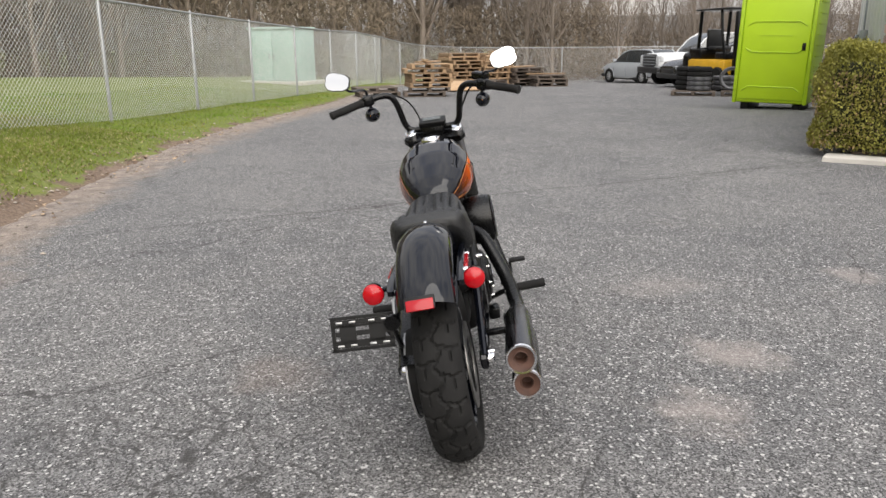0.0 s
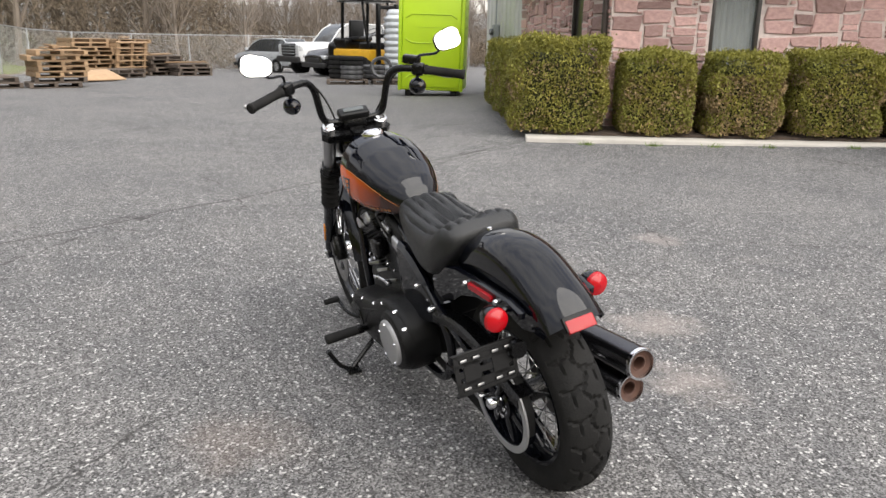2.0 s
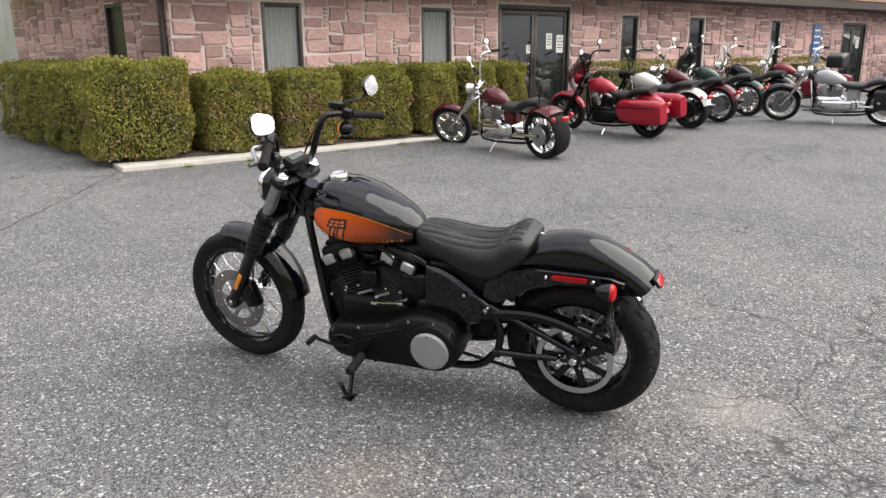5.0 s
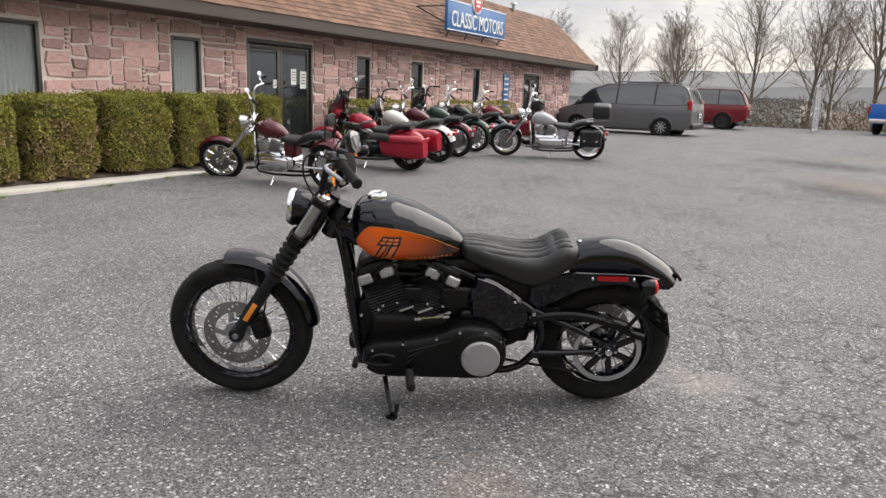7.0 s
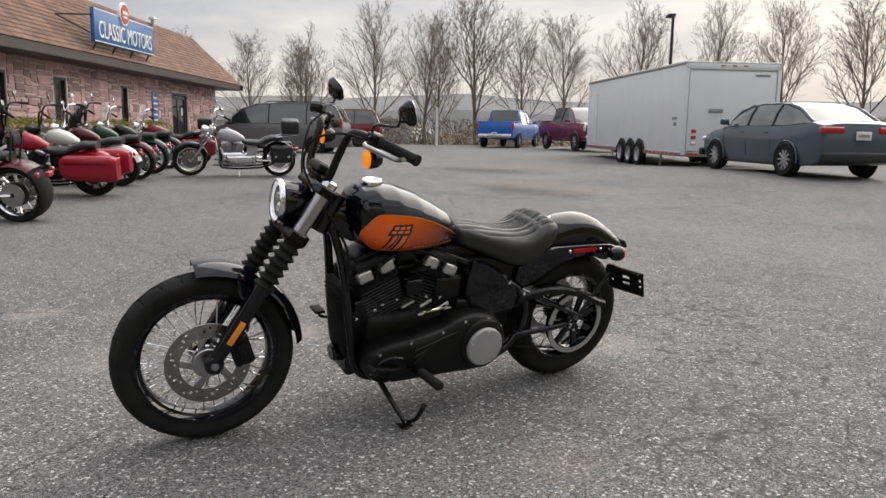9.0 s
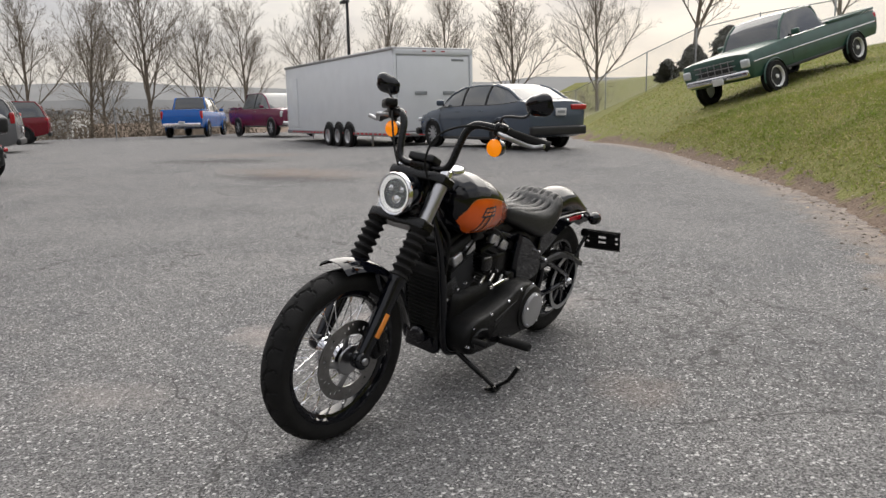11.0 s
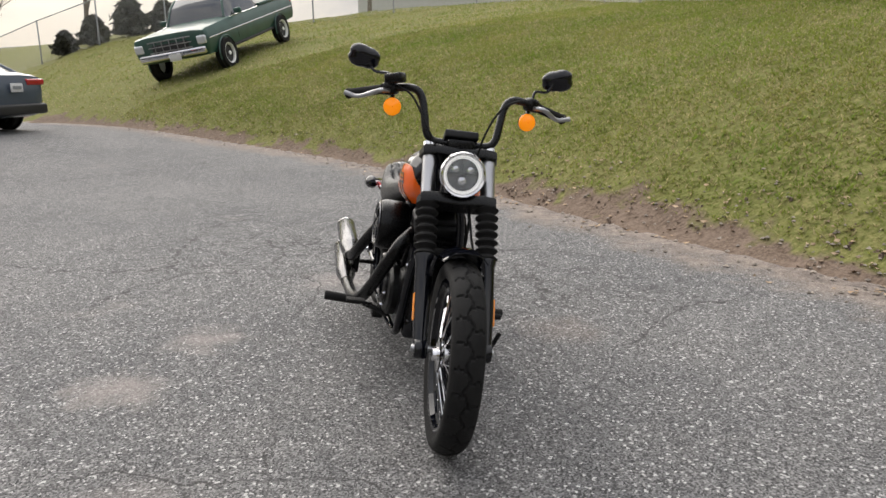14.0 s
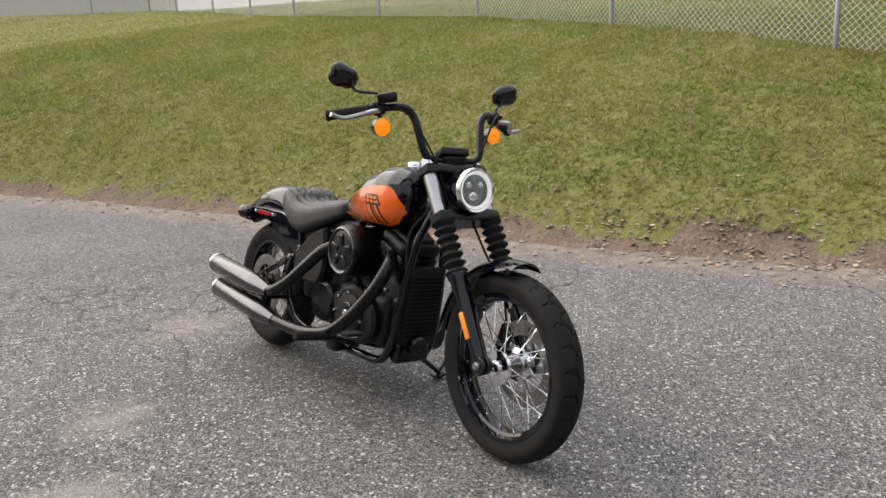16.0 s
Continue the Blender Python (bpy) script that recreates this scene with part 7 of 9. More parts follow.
    part("front_grille", at(box(W * 0.5, 0.06, lt.get("grille", 0.2), 0.03), 0, y1 - 0.01, zt1 - 0.3), trim_black, v)
    part("front_bumper", at(box(W * 0.9, 0.14, 0.18, 0.05, 3), 0, y1 - 0.03, low + 0.18), chrome if chrome_front else trim_black, v)
    part("rear_bumper", at(box(W * 0.9, 0.14, 0.2, 0.05, 3), 0, y0 + 0.03, low + 0.2), chrome if chrome_front else trim_black, v)
    pl = part("number_plate", at(box(0.31, 0.015, 0.16, 0.006), 0, y0 - (0.05 if not chrome_front else 0.05), lt.get("plate", (low + zt0) / 2 + 0.12)), plate_white, v, "pale plate with a plain bar")
    part("plate_bar", at(box(0.22, 0.005, 0.06), 0, y0 - 0.06, lt.get("plate", (low + zt0) / 2 + 0.12)), grey_metal, pl)
    if bed:
        ya, yb, zb = bed
        part("bed_liner", at(box(W * 0.8, yb - ya, 0.06), 0, (ya + yb) / 2, zb + 0.012), trim_black, v)
        part("bed_rail", merge(*[at(box(0.09, yb - ya + 0.08, 0.07, 0.02), s * (hw - 0.06), (ya + yb) / 2, zb + 0.03) for s in (-1, 1)], at(box(W * 0.86, 0.08, 0.07, 0.02), 0, ya, zb + 0.03)), colour, v)
    if rails:
        for side in (-1, 1):
            part("roof_rail", tube([(side * hw * 0.62, rt + 0.3, zt + 0.0), (side * hw * 0.63, rt + 0.45, zt + 0.055), (side * hw * 0.63, ft - 0.35, zt + 0.055), (side * hw * 0.62, ft - 0.2, zt)], 0.016, 6), trim_black, v)
    return v


def on_lot(x, y, turn, lift=0.0):
    """Standing on the asphalt at (x, y), nose towards turn degrees from +x."""
    return pose(x, y, lot(x, y) + lift, 0, 0, turn - 90)


grey_blue = paint("slate_blue_paint", (0.075, 0.095, 0.125))
van_grey = paint("grey_metallic_paint", (0.15, 0.15, 0.155))
truck_blue = paint("bright_blue_paint", (0.012, 0.12, 0.46))
maroon = paint("maroon_paint", (0.14, 0.012, 0.045))
dark_red = paint("dark_red_paint", (0.17, 0.010, 0.018))
white_car = paint("white_paint", (0.72, 0.73, 0.74))
silver_car = paint("silver_paint", (0.42, 0.44, 0.46))
old_green = material("faded_green_paint", (0.03, 0.10, 0.075), 0.4, coat=0.3, vary=0.3, scale=3)

# sedan beside the trailer; its left rear wheel stands at (7.1, -10.45)
SED = on_lot(8.19, -12.14, -19.2)
vehicle("sedan", "slate blue-grey four-door sedan parked beside the trailer", "car", SED, grey_blue, 4.63, 1.78,
        [(-2.30, 0.42, 0.75, 0.68), (-2.24, 0.32, 0.98, 0.80), (-2.0, 0.24, 1.04, 0.87), (-1.35, 0.2, 1.02, 0.89), (0, 0.19, 0.97, 0.89), (1.0, 0.2, 0.95, 0.88), (1.6, 0.22, 0.88, 0.86), (2.1, 0.28, 0.76, 0.80), (2.28, 0.36, 0.66, 0.66), (2.33, 0.42, 0.58, 0.5)],
        (-1.85, -0.95, 0.30, 1.22, 0.98), 1.45, (-1.32, 1.38), 0.325, alloy, (0.36, 0.66), 10, lamps={"tail": (0.66, 0.90, 0.46, 0.12), "tail_in": 0.06, "plate": 0.80, "head": (0.72, 0.68, 0.36, 0.11), "head_in": 0.2})
# minivan and suv beyond the building's end
vehicle("minivan", "grey minivan parked nose to the building", "van", on_lot(24.6, -5.7, 60, -0.06), van_grey, 5.09, 1.99,
        [(-2.52, 0.5, 0.9, 0.85), (-2.48, 0.36, 1.1, 0.94), (-2.2, 0.26, 1.13, 0.98), (-1.5, 0.22, 1.12, 0.995), (0, 0.21, 1.08, 0.995), (1.2, 0.21, 1.06, 0.99), (1.8, 0.23, 1.0, 0.97), (2.25, 0.3, 0.86, 0.88), (2.5, 0.38, 0.74, 0.7)],
        (-2.46, -2.05, 0.55, 1.75, 1.08), 1.80, (-1.5, 1.53), 0.335, alloy, (0.3, 0.62), 9, lamps={"tail": (0.86, 1.12, 0.2, 0.34), "tail_in": 0.12}, rails=True)
vehicle("suv", "dark red sport utility vehicle", "car", on_lot(33.0, -10.7, 62), dark_red, 5.1, 1.93,
        [(-2.52, 0.5, 0.95, 0.82), (-2.46, 0.4, 1.12, 0.92), (-2.0, 0.3, 1.14, 0.96), (0, 0.28, 1.1, 0.965), (1.3, 0.28, 1.08, 0.95), (2.1, 0.34, 1.0, 0.9), (2.45, 0.42, 0.85, 0.78)],
        (-2.4, -2.05, 0.25, 1.1, 1.1), 1.8, (-1.5, 1.54), 0.38, trim_black, (0.33, 0.64), 7, lamps={"tail": (0.8, 1.02, 0.3, 0.12)})
# far left group
vehicle("suv", "silver compact sport utility vehicle in front of the fence", "car", on_lot(7.0, 38.0, 118), silver_car, 4.5, 1.84,
        [(-2.22, 0.5, 0.95, 0.8), (-2.16, 0.4, 1.08, 0.88), (0, 0.26, 1.05, 0.92), (1.2, 0.26, 1.02, 0.91), (1.9, 0.34, 0.9, 0.84), (2.2, 0.42, 0.76, 0.7)],
        (-2.1, -1.6, 0.2, 1.15, 1.05), 1.67, (-1.33, 1.37), 0.345, alloy, (0.36, 0.66), 9)
vehicle("sedan", "pale sedan parked by the fence", "car", on_lot(11.6, 37.8, 118), silver_car, 4.6, 1.8,
        [(-2.27, 0.42, 0.8, 0.7), (-2.2, 0.32, 0.98, 0.82), (-1.3, 0.2, 1.0, 0.9), (1.0, 0.2, 0.93, 0.88), (2.05, 0.28, 0.76, 0.8), (2.28, 0.38, 0.62, 0.6)], (-1.75, -1.0, 0.25, 1.1, 0.95), 1.42, (-1.3, 1.38), 0.32, alloy, (0.4,), 8)
vehicle("sedan", "black sedan with a chrome grille beside a white truck", "car", on_lot(8.0, 25.3, 193), paint("black_car_paint", (0.012, 0.012, 0.014)), 4.8, 1.85,
        [(-2.37, 0.42, 0.85, 0.7), (-2.3, 0.32, 1.0, 0.82), (-1.3, 0.2, 1.02, 0.92), (1.0, 0.2, 0.97, 0.9), (2.15, 0.28, 0.82, 0.82), (2.38, 0.38, 0.66, 0.62)], (-1.8, -1.0, 0.3, 1.15, 0.98), 1.46, (-1.35, 1.45), 0.33, alloy, (0.4, 0.68), 10)
PICK = [(-2.95, 0.62, 1.05, 0.9), (-2.9, 0.52, 1.28, 0.99), (-1.9, 0.42, 1.3, 1.01), (-0.9, 0.4, 1.27, 1.01), (0.6, 0.4, 1.26, 1.01), (1.3, 0.4, 1.25, 1.0), (2.3, 0.46, 1.23, 0.99), (2.72, 0.5, 1.2, 0.98), (2.87, 0.54, 1.16, 0.96), (2.92, 0.6, 1.08, 0.92)]
white_truck = vehicle("pickup_truck", "white pickup truck with a black grille", "truck", on_lot(8.8, 30.4, 193), white_car, 5.9, 2.03, PICK, (-1.3, -1.12, 0.55, 1.4, 1.28), 2.04, (-1.75, 1.9), 0.42, trim_black, (0.5,), 6, low=0.42, bed=(-2.85, -1.4, 1.3), lamps={"grille": 0.46, "head": (0.82, 1.05, 0.3, 0.26), "tail": (0.92, 1.1, 0.12, 0.36)})
part("grille_panel", at(box(1.25, 0.08, 0.48, 0.04, 3), 0, 2.91, 0.98), trim_black, white_truck, "tall black grille")
for z in (0.82, 0.93, 1.04, 1.15):
    part("grille_bar", at(box(1.2, 0.04, 0.035, 0.01), 0, 2.955, z), grey_metal, white_truck)
for side in (-1, 1):
    part("grille_lamp", at(box(0.27, 0.1, 0.4, 0.04, 3), side * 0.78, 2.89, 0.97), head_glass, white_truck, "tall clear headlamp")
part("bumper_bar", at(box(1.95, 0.16, 0.24, 0.05, 3), 0, 2.95, 0.6), trim_black, white_truck, "black front bumper")
vehicle("pickup_truck", "bright blue pickup truck seen from its tailgate", "truck", on_lot(32.5, -20.9, -49), truck_blue, 5.9, 2.03, PICK, (-1.3, -1.12, 0.55, 1.4, 1.26), 1.98, (-1.75, 1.9), 0.41, alloy, (0.5,), 6, low=0.42, bed=(-2.85, -1.4, 1.3), chrome_front=True, lamps={"grille": 0.4, "tail": (0.93, 1.1, 0.13, 0.36), "plate": 0.72})
vehicle("pickup_truck", "maroon pickup truck parked behind the trailer", "truck", on_lot(26.6, -21.0, 165, 0.05), maroon, 5.9, 2.03, PICK, (-1.3, -1.12, 0.55, 1.4, 1.26), 1.98, (-1.75, 1.9), 0.41, alloy, (0.5,), 6, low=0.42, bed=(-2.85, -1.4, 1.3), chrome_front=True, lamps={"grille": 0.46, "head": (0.82, 1.0, 0.3, 0.26)})

# old green pickup on the hill, nose down
OG_F, OG_R = Vector((2.66, -15.5)), Vector((1.42, -18.55))
mid = (OG_F + OG_R) / 2
flat_r = Vector(((OG_F - OG_R).y, -(OG_F - OG_R).x)).normalized() * 1.7
fwd = Vector((*(OG_F - OG_R), (level(*OG_F) - level(*OG_R) + level(*(OG_F + flat_r)) - level(*(OG_R + flat_r))) / 2)).normalized()
right = Vector((*flat_r, (level(*(OG_F + flat_r)) - level(*OG_F) + level(*(OG_R + flat_r)) - level(*OG_R)) / 2)).normalized()
up_v = right.cross(fwd)
base = Vector((*mid, (level(*OG_F) + level(*OG_R)) / 2)) + right * 0.85 - Vector((0, 0, 0.05))
roll_fix = Matrix((( right.x, fwd.x, up_v.x, base.x), (right.y, fwd.y, up_v.y, base.y), (right.z, fwd.z, up_v.z, base.z), (0, 0, 0, 1)))
old = vehicle("pickup_truck", "old dark green pickup truck on the grass slope", "truck", roll_fix @ pose(0, -0.05, 0.02), old_green, 5.4, 2.0,
              [(-2.72, 0.62, 1.0, 0.9), (-2.68, 0.52, 1.14, 0.985), (-1.0, 0.46, 1.15, 1.0), (-0.4, 0.44, 1.15, 1.0), (0.9, 0.44, 1.15, 1.0), (1.2, 0.44, 1.13, 0.99), (2.3, 0.48, 1.09, 0.98), (2.42, 0.52, 1.06, 0.97), (2.45, 0.56, 0.98, 0.95)],
              (-0.62, -0.45, 0.55, 1.05, 1.14), 1.74, (-1.62, 1.66), 0.37, sign_white, (), 0, low=0.45, bed=(-2.6, -0.7, 1.16), second=sign_white, chrome_front=True, lamps={"grille": 0.3, "head": (0.84, 0.86, 0.24, 0.2), "head_in": 0.05, "tail": (0.93, 0.95, 0.1, 0.28)})
for side in (-1, 1):
    part("side_strip", at(box(0.012, 4.9, 0.03, 0.004), side * 1.005, -0.1, 0.86), chrome, old, "bright side strip")
for z in (0.74, 0.86, 0.98):
    part("grille_bar", at(box(1.15, 0.03, 0.025, 0.006), 0, 2.46, z), steel, old)
for x in (-0.4, -0.2, 0, 0.2, 0.4):
    part("grille_bar", at(box(0.02, 0.03, 0.28, 0.005), x, 2.462, 0.86), steel, old)
part("front_plate", at(box(0.31, 0.015, 0.16, 0.005), -0.1, 2.55, 0.58), plate_white, old)

# enclosed trailer
TP, TA = Vector((12.5, -13.4)), -23.8
tr = thing("trailer", "long white enclosed trailer with three axles", "trailer", "", pose(TP.x, TP.y, lot(15.6, -14.8) - 0.02, 0, 0, TA) @ Matrix.Scale(1.05, 4))
trailer_white = material("trailer_white_skin", (0.72, 0.74, 0.76), 0.35, vary=0.08, scale=1.5)
reflect_tape = material("red_reflective_tape", (0.55, 0.02, 0.03), 0.4, vary=0.1)
TL, TW, TZ, TH = 9.3, 2.55, 0.42, 2.34
part("box_body", at(box(TL, TW, TH, 0.03), TL / 2, -TW / 2, TZ + TH / 2), trailer_white, tr, "white ribless side skin")
part("roof_cap", at(box(TL + 0.06, TW + 0.06, 0.09, 0.02), TL / 2, -TW / 2, TZ + TH + 0.01), steel, tr)
part("rear_door", at(box(0.05, TW - 0.24, TH - 0.3, 0.01), -0.026, -TW / 2, TZ + TH / 2 - 0.04), trailer_white, tr)
part("rear_frame", merge(at(box(0.07, 0.1, TH, 0.01), -0.03, -0.05, TZ + TH / 2), at(box(0.07, 0.1, TH, 0.01), -0.03, -TW + 0.05, TZ + TH / 2), at(box(0.07, TW, 0.14, 0.01), -0.03, -TW / 2, TZ + TH - 0.07)), trailer_white, tr)
for y in (-0.85, -1.75):
    part("door_latch", at(box(0.04, 0.38, 0.1, 0.01), -0.06, y, TZ + 1.15), grey_metal, tr)
for k in range(2):
    part("tail_lamp", at(box(0.05, 0.14, 0.09, 0.025), -0.07, -0.3, TZ + 0.62 - 0.16 * k), tail_red, tr)
part("reverse_lamp", at(box(0.05, 0.14, 0.09, 0.025), -0.07, -0.3, TZ + 0.3), head_glass, tr)
part("bottom_rail", merge(at(box(TL, 0.05, 0.12, 0.01), TL / 2, 0.01, TZ + 0.02), at(box(0.05, TW, 0.12, 0.01), -0.03, -TW / 2, TZ + 0.02)), steel, tr)
for k in range(27):
    part("reflector", at(box(0.16, 0.012, 0.05), 0.2 + k * 0.32, 0.042, TZ + 0.02), reflect_tape, tr, sharp=0)
for k in range(4):
    part("reflector", at(box(0.012, 0.3, 0.05), -0.062, -0.3 - k * 0.62, TZ + 0.02), reflect_tape, tr, sharp=0)
part("side_door", at(box(0.75, 0.03, 1.75, 0.01), TL - 0.95, 0.018, TZ + 1.05), trailer_white, tr)
part("side_hatch", at(box(0.16, 0.03, 0.09, 0.01), 0.45, 0.02, TZ + 0.8), grey_metal, tr)
for k in range(3):
    part("roof_lamp", at(box(0.03, 0.12, 0.03, 0.008), -0.07, -TW / 2 + (k - 1) * 0.3, TZ + TH - 0.05), tail_red, tr)
for k in range(3):
    x = 3.15 + 0.86 * k
    part("wheel_arch", at(lathe([(0.43, -0.012), (0.45, 0.03), (0.41, 0.04), (0.37, -0.012)], 24, "y", False, 180, -90), x, 0.012, 0.36), trim_black, tr)
    part("arch_shade", at(lathe([(0.41, 0.004), (0.001, 0.004)], 24, "y"), x, 0.01, 0.36), trim_black, tr)
    for y in (-0.09, -TW + 0.12):
        w = new("wheel")
        w.parent = tr
        w.matrix_basis = pose(x, y + (0.1 if y > -1 else -0.02), 0.355, 0, 0, 90)
        part("tyre", lathe([(0.22, -0.1), (0.33, -0.1), (0.355, -0.07), (0.355, 0.07), (0.33, 0.1), (0.22, 0.09)], 32, "x"), rubber, w)
        part("rim", lathe([(0.225, 0.09), (0.2, 0.08), (0.17, 0.03), (0.06, 0.05), (0.001, 0.055)], 24, "x"), alloy, w)
part("tongue", merge(tube([(TL, -0.6, TZ - 0.05), (TL + 1.2, -TW / 2, TZ)], 0.06, 6), tube([(TL, -TW + 0.6, TZ - 0.05), (TL + 1.2, -TW / 2, TZ)], 0.06, 6)), trim_black, tr)
part("jack", tube([(TL + 0.8, -TW / 2, 0.02), (TL + 0.8, -TW / 2, 0.9)], 0.04, 8), steel, tr)
part("stabiliser", tube([(1.9, -0.2, 0.0), (1.9, -0.2, TZ)], 0.04, 6), steel, tr)
mark = part("badge", at(box(0.34, 0.006, 0.08), 0.52, 0.005, TZ + 0.95), grey_metal, tr, "small dark maker's bar")
part("badge", at(box(0.006, 0.4, 0.06), -0.055, -TW + 0.5, TZ + TH - 0.28), grey_metal, tr)

# ---- the row of parked motorcycles ----
bike_red = paint("bagger_red_paint", (0.33, 0.008, 0.025))
bike_maroon = paint("dark_maroon_paint", (0.085, 0.008, 0.014))
bike_white = paint("pearl_white_paint", (0.75, 0.74, 0.7))
bike_green = paint("deep_green_paint", (0.02, 0.05, 0.035))
bike_silver = paint("bike_silver_paint", (0.4, 0.4, 0.42))


def plain_wheel(parent, y, r, width, rim_mat, spokes, rim_k=0.74):
    w = new("wheel")
    w.parent = parent
    w.matrix_basis = pose(0, y, r)
    ri = r * rim_k
    part("tyre", lathe([(ri, -width * 0.36), (r * 0.9, -width / 2), (r * 0.965, -width * 0.42), (r, -width * 0.16), (r, width * 0.16), (r * 0.965, width * 0.42), (r * 0.9, width / 2), (ri, width * 0.36)], 44, "x"), rubber, w)
    rim = part("rim", lathe([(ri + 0.006, -width * 0.38), (ri - 0.02, -width * 0.3), (ri - 0.028, 0), (ri - 0.02, width * 0.3), (ri + 0.006, width * 0.38)], 40, "x"), rim_mat, w)
    part("hub", lathe([(0.001, -0.07), (0.04, -0.07), (0.045, -0.03), (0.045, 0.03), (0.04, 0.07), (0.001, 0.07)], 16, "x"), rim_mat, w)
    part("brake_disc", lathe([(0.06, 0.075), (0.145, 0.075), (0.145, 0.08), (0.06, 0.08)], 32, "x"), brake_steel, w)
    part("brake_disc", lathe([(0.06, -0.075), (0.145, -0.075), (0.145, -0.08), (0.06, -0.08)], 32, "x"), brake_steel, w)
    if spokes <= 12:
        data = mesh_of("spoke", at(box(0.035, ri - 0.05, 0.03, 0.008, 1), 0, ri / 2 + 0.01, 0), rim_mat)
    else:
        data = mesh_of("spoke", tube([(0.035, 0.03, 0.01), (0.0, ri - 0.02, 0.0)], 0.004, 4), rim_mat)
    for k in range(spokes):
        ob = new("spoke", data)
        ob.parent = w
        ob.matrix_basis = Matrix.Rotation(2 * math.pi * k / spokes, 4, "X") @ (pose(0, 0, 0) if k % 2 else Matrix.Diagonal((-1, 1, 1, 1)))
    return w


def fender_arc(r, width, a0, a1, cy, cz, skirt=0.03):
    rows = []
    for k in range(21):
        a = radians(a0 + (a1 - a0) * k / 20)
        rows.append([(width / 2 * u, cy + (r - skirt * abs(u) ** 3) * math.cos(a), cz + (r - skirt * abs(u) ** 3) * math.sin(a)) for u in [-1 + j / 5 for j in range(11)]])
    return thick(rows, 0.004)


def parked_bike(m, label, colour, metal, wb=1.62, fr=0.32, rr=0.32, fw=0.11, rw=0.16, rake=0.42, bars=0.3, spokes=36, bags=None, bag_mat=None, fairing=None, screen=False, backrest=False, top_box=False, fender_mat=None, steer=12, tail=165):
    """A road cruiser: y forward, rear wheel's foot at the origin, leaning on its stand."""
    b = thing("motorcycle", label, "motorcycle", "row of parked motorcycles", m @ pose(0, 0, 0, 0, -9, 0))
    fm = fender_mat or colour
    head = Vector((0, wb - rake, 0.86))
    axle = Vector((0, wb, fr))
    ST = Matrix.Translation(head) @ Matrix.Rotation(radians(steer), 4, Vector((0, -0.5, 0.86))) @ Matrix.Translation(-head)

    def st(shape):
        return moved(shape, ST)
    w = plain_wheel(b, 0, fr, fw, metal, spokes)
    w.matrix_basis = ST @ pose(0, wb, fr)
    plain_wheel(b, 0, rr, rw, metal, spokes)
    for side in (-1, 1):
        part("fork_leg", st(tube([head + Vector((side * 0.11, -0.02, 0.08)), head.lerp(axle, 0.45) + Vector((side * 0.11, 0, 0)), axle + Vector((side * 0.11, 0, 0))], [0.026, 0.03, 0.032], 10)), metal, b)
    part("fork_clamp", st(merge(at(box(0.27, 0.09, 0.05, 0.015), 0, head.y - 0.02, head.z + 0.07), at(box(0.27, 0.09, 0.05, 0.015), 0, head.y + 0.06, head.z - 0.1))), metal, b)
    part("front_fender", st(fender_arc(fr + 0.035, fw + 0.05, 25, 165 if bags else 130, wb, fr)), fm, b)
    part("rear_fender", fender_arc(rr + 0.045, rw + 0.05, 30, tail, 0, rr, 0.05), fm, b)
    # tank, seat
    rows = []
    for y, hw, z0, z1 in ((wb - rake - 0.10, 0.05, 0.74, 0.82), (wb - rake - 0.16, 0.12, 0.69, 0.90), (wb - rake - 0.30, 0.15, 0.66, 0.92), (wb - rake - 0.46, 0.12, 0.65, 0.86), (wb - rake - 0.60, 0.05, 0.66, 0.76)):
        rows.append([(hw * math.copysign(abs(math.cos(a)) ** 0.8, math.cos(a)), y, (z0 + z1) / 2 + (z1 - z0) / 2 * math.sin(a)) for a in [2 * math.pi * k / 20 for k in range(20)]])
    tk = part("fuel_tank", rings(rows), colour, b, sharp=60)
    part("filler_cap", at(lathe([(0.03, 0), (0.03, 0.012), (0.001, 0.016)], 16, "z"), 0.04, wb - rake - 0.28, 0.915), chrome, tk)
    rows = []
    for y, hw, z0, z1 in ((wb - rake - 0.54, 0.08, 0.64, 0.72), (wb - rake - 0.68, 0.15, 0.60, 0.71), (wb - rake - 0.88, 0.17, 0.60, 0.70), (wb - rake - 0.98, 0.15, 0.64, 0.77), (wb - rake - 1.1, 0.14, 0.68, 0.80), (wb - rake - 1.3, 0.11, 0.70, 0.79)):
        rows.append([(hw * math.copysign(abs(math.cos(a)) ** 0.7, math.cos(a)), y, (z0 + z1) / 2 + (z1 - z0) / 2 * math.copysign(abs(math.sin(a)) ** 0.7, math.sin(a))) for a in [2 * math.pi * k / 20 for k in range(20)]])
    part("seat", rings(rows), leather, b, "black leather seat", sharp=60)
    # engine
    ey = wb * 0.52
    en = part("engine", merge(at(box(0.27, 0.46, 0.31, 0.08, 3), 0, ey, 0.335), at(box(0.3, 0.34, 0.2, 0.06, 3), 0, ey - 0.27, 0.34)), metal, b, "bright engine case")
    for lean, dy in ((-22, 0.05), (22, -0.05)):
        mm = Matrix.Translation((0, ey + dy, 0.42)) @ pose(0, 0, 0, lean)
        for k in range(8):
            part("fin", moved(at(box(0.19, 0.185, 0.009), 0, 0, 0.06 + 0.02 * k), mm), satin_black if metal is not chrome else steel, en, sharp=0)
        part("rocker_cover", moved(merge(at(box(0.18, 0.17, 0.06, 0.024, 3), 0, 0, 0.245), at(box(0.13, 0.12, 0.04, 0.016, 3), 0, 0, 0.285), tube([(0, 0, 0.03), (0, 0, 0.23)], 0.07, 16)), mm), chrome, en)
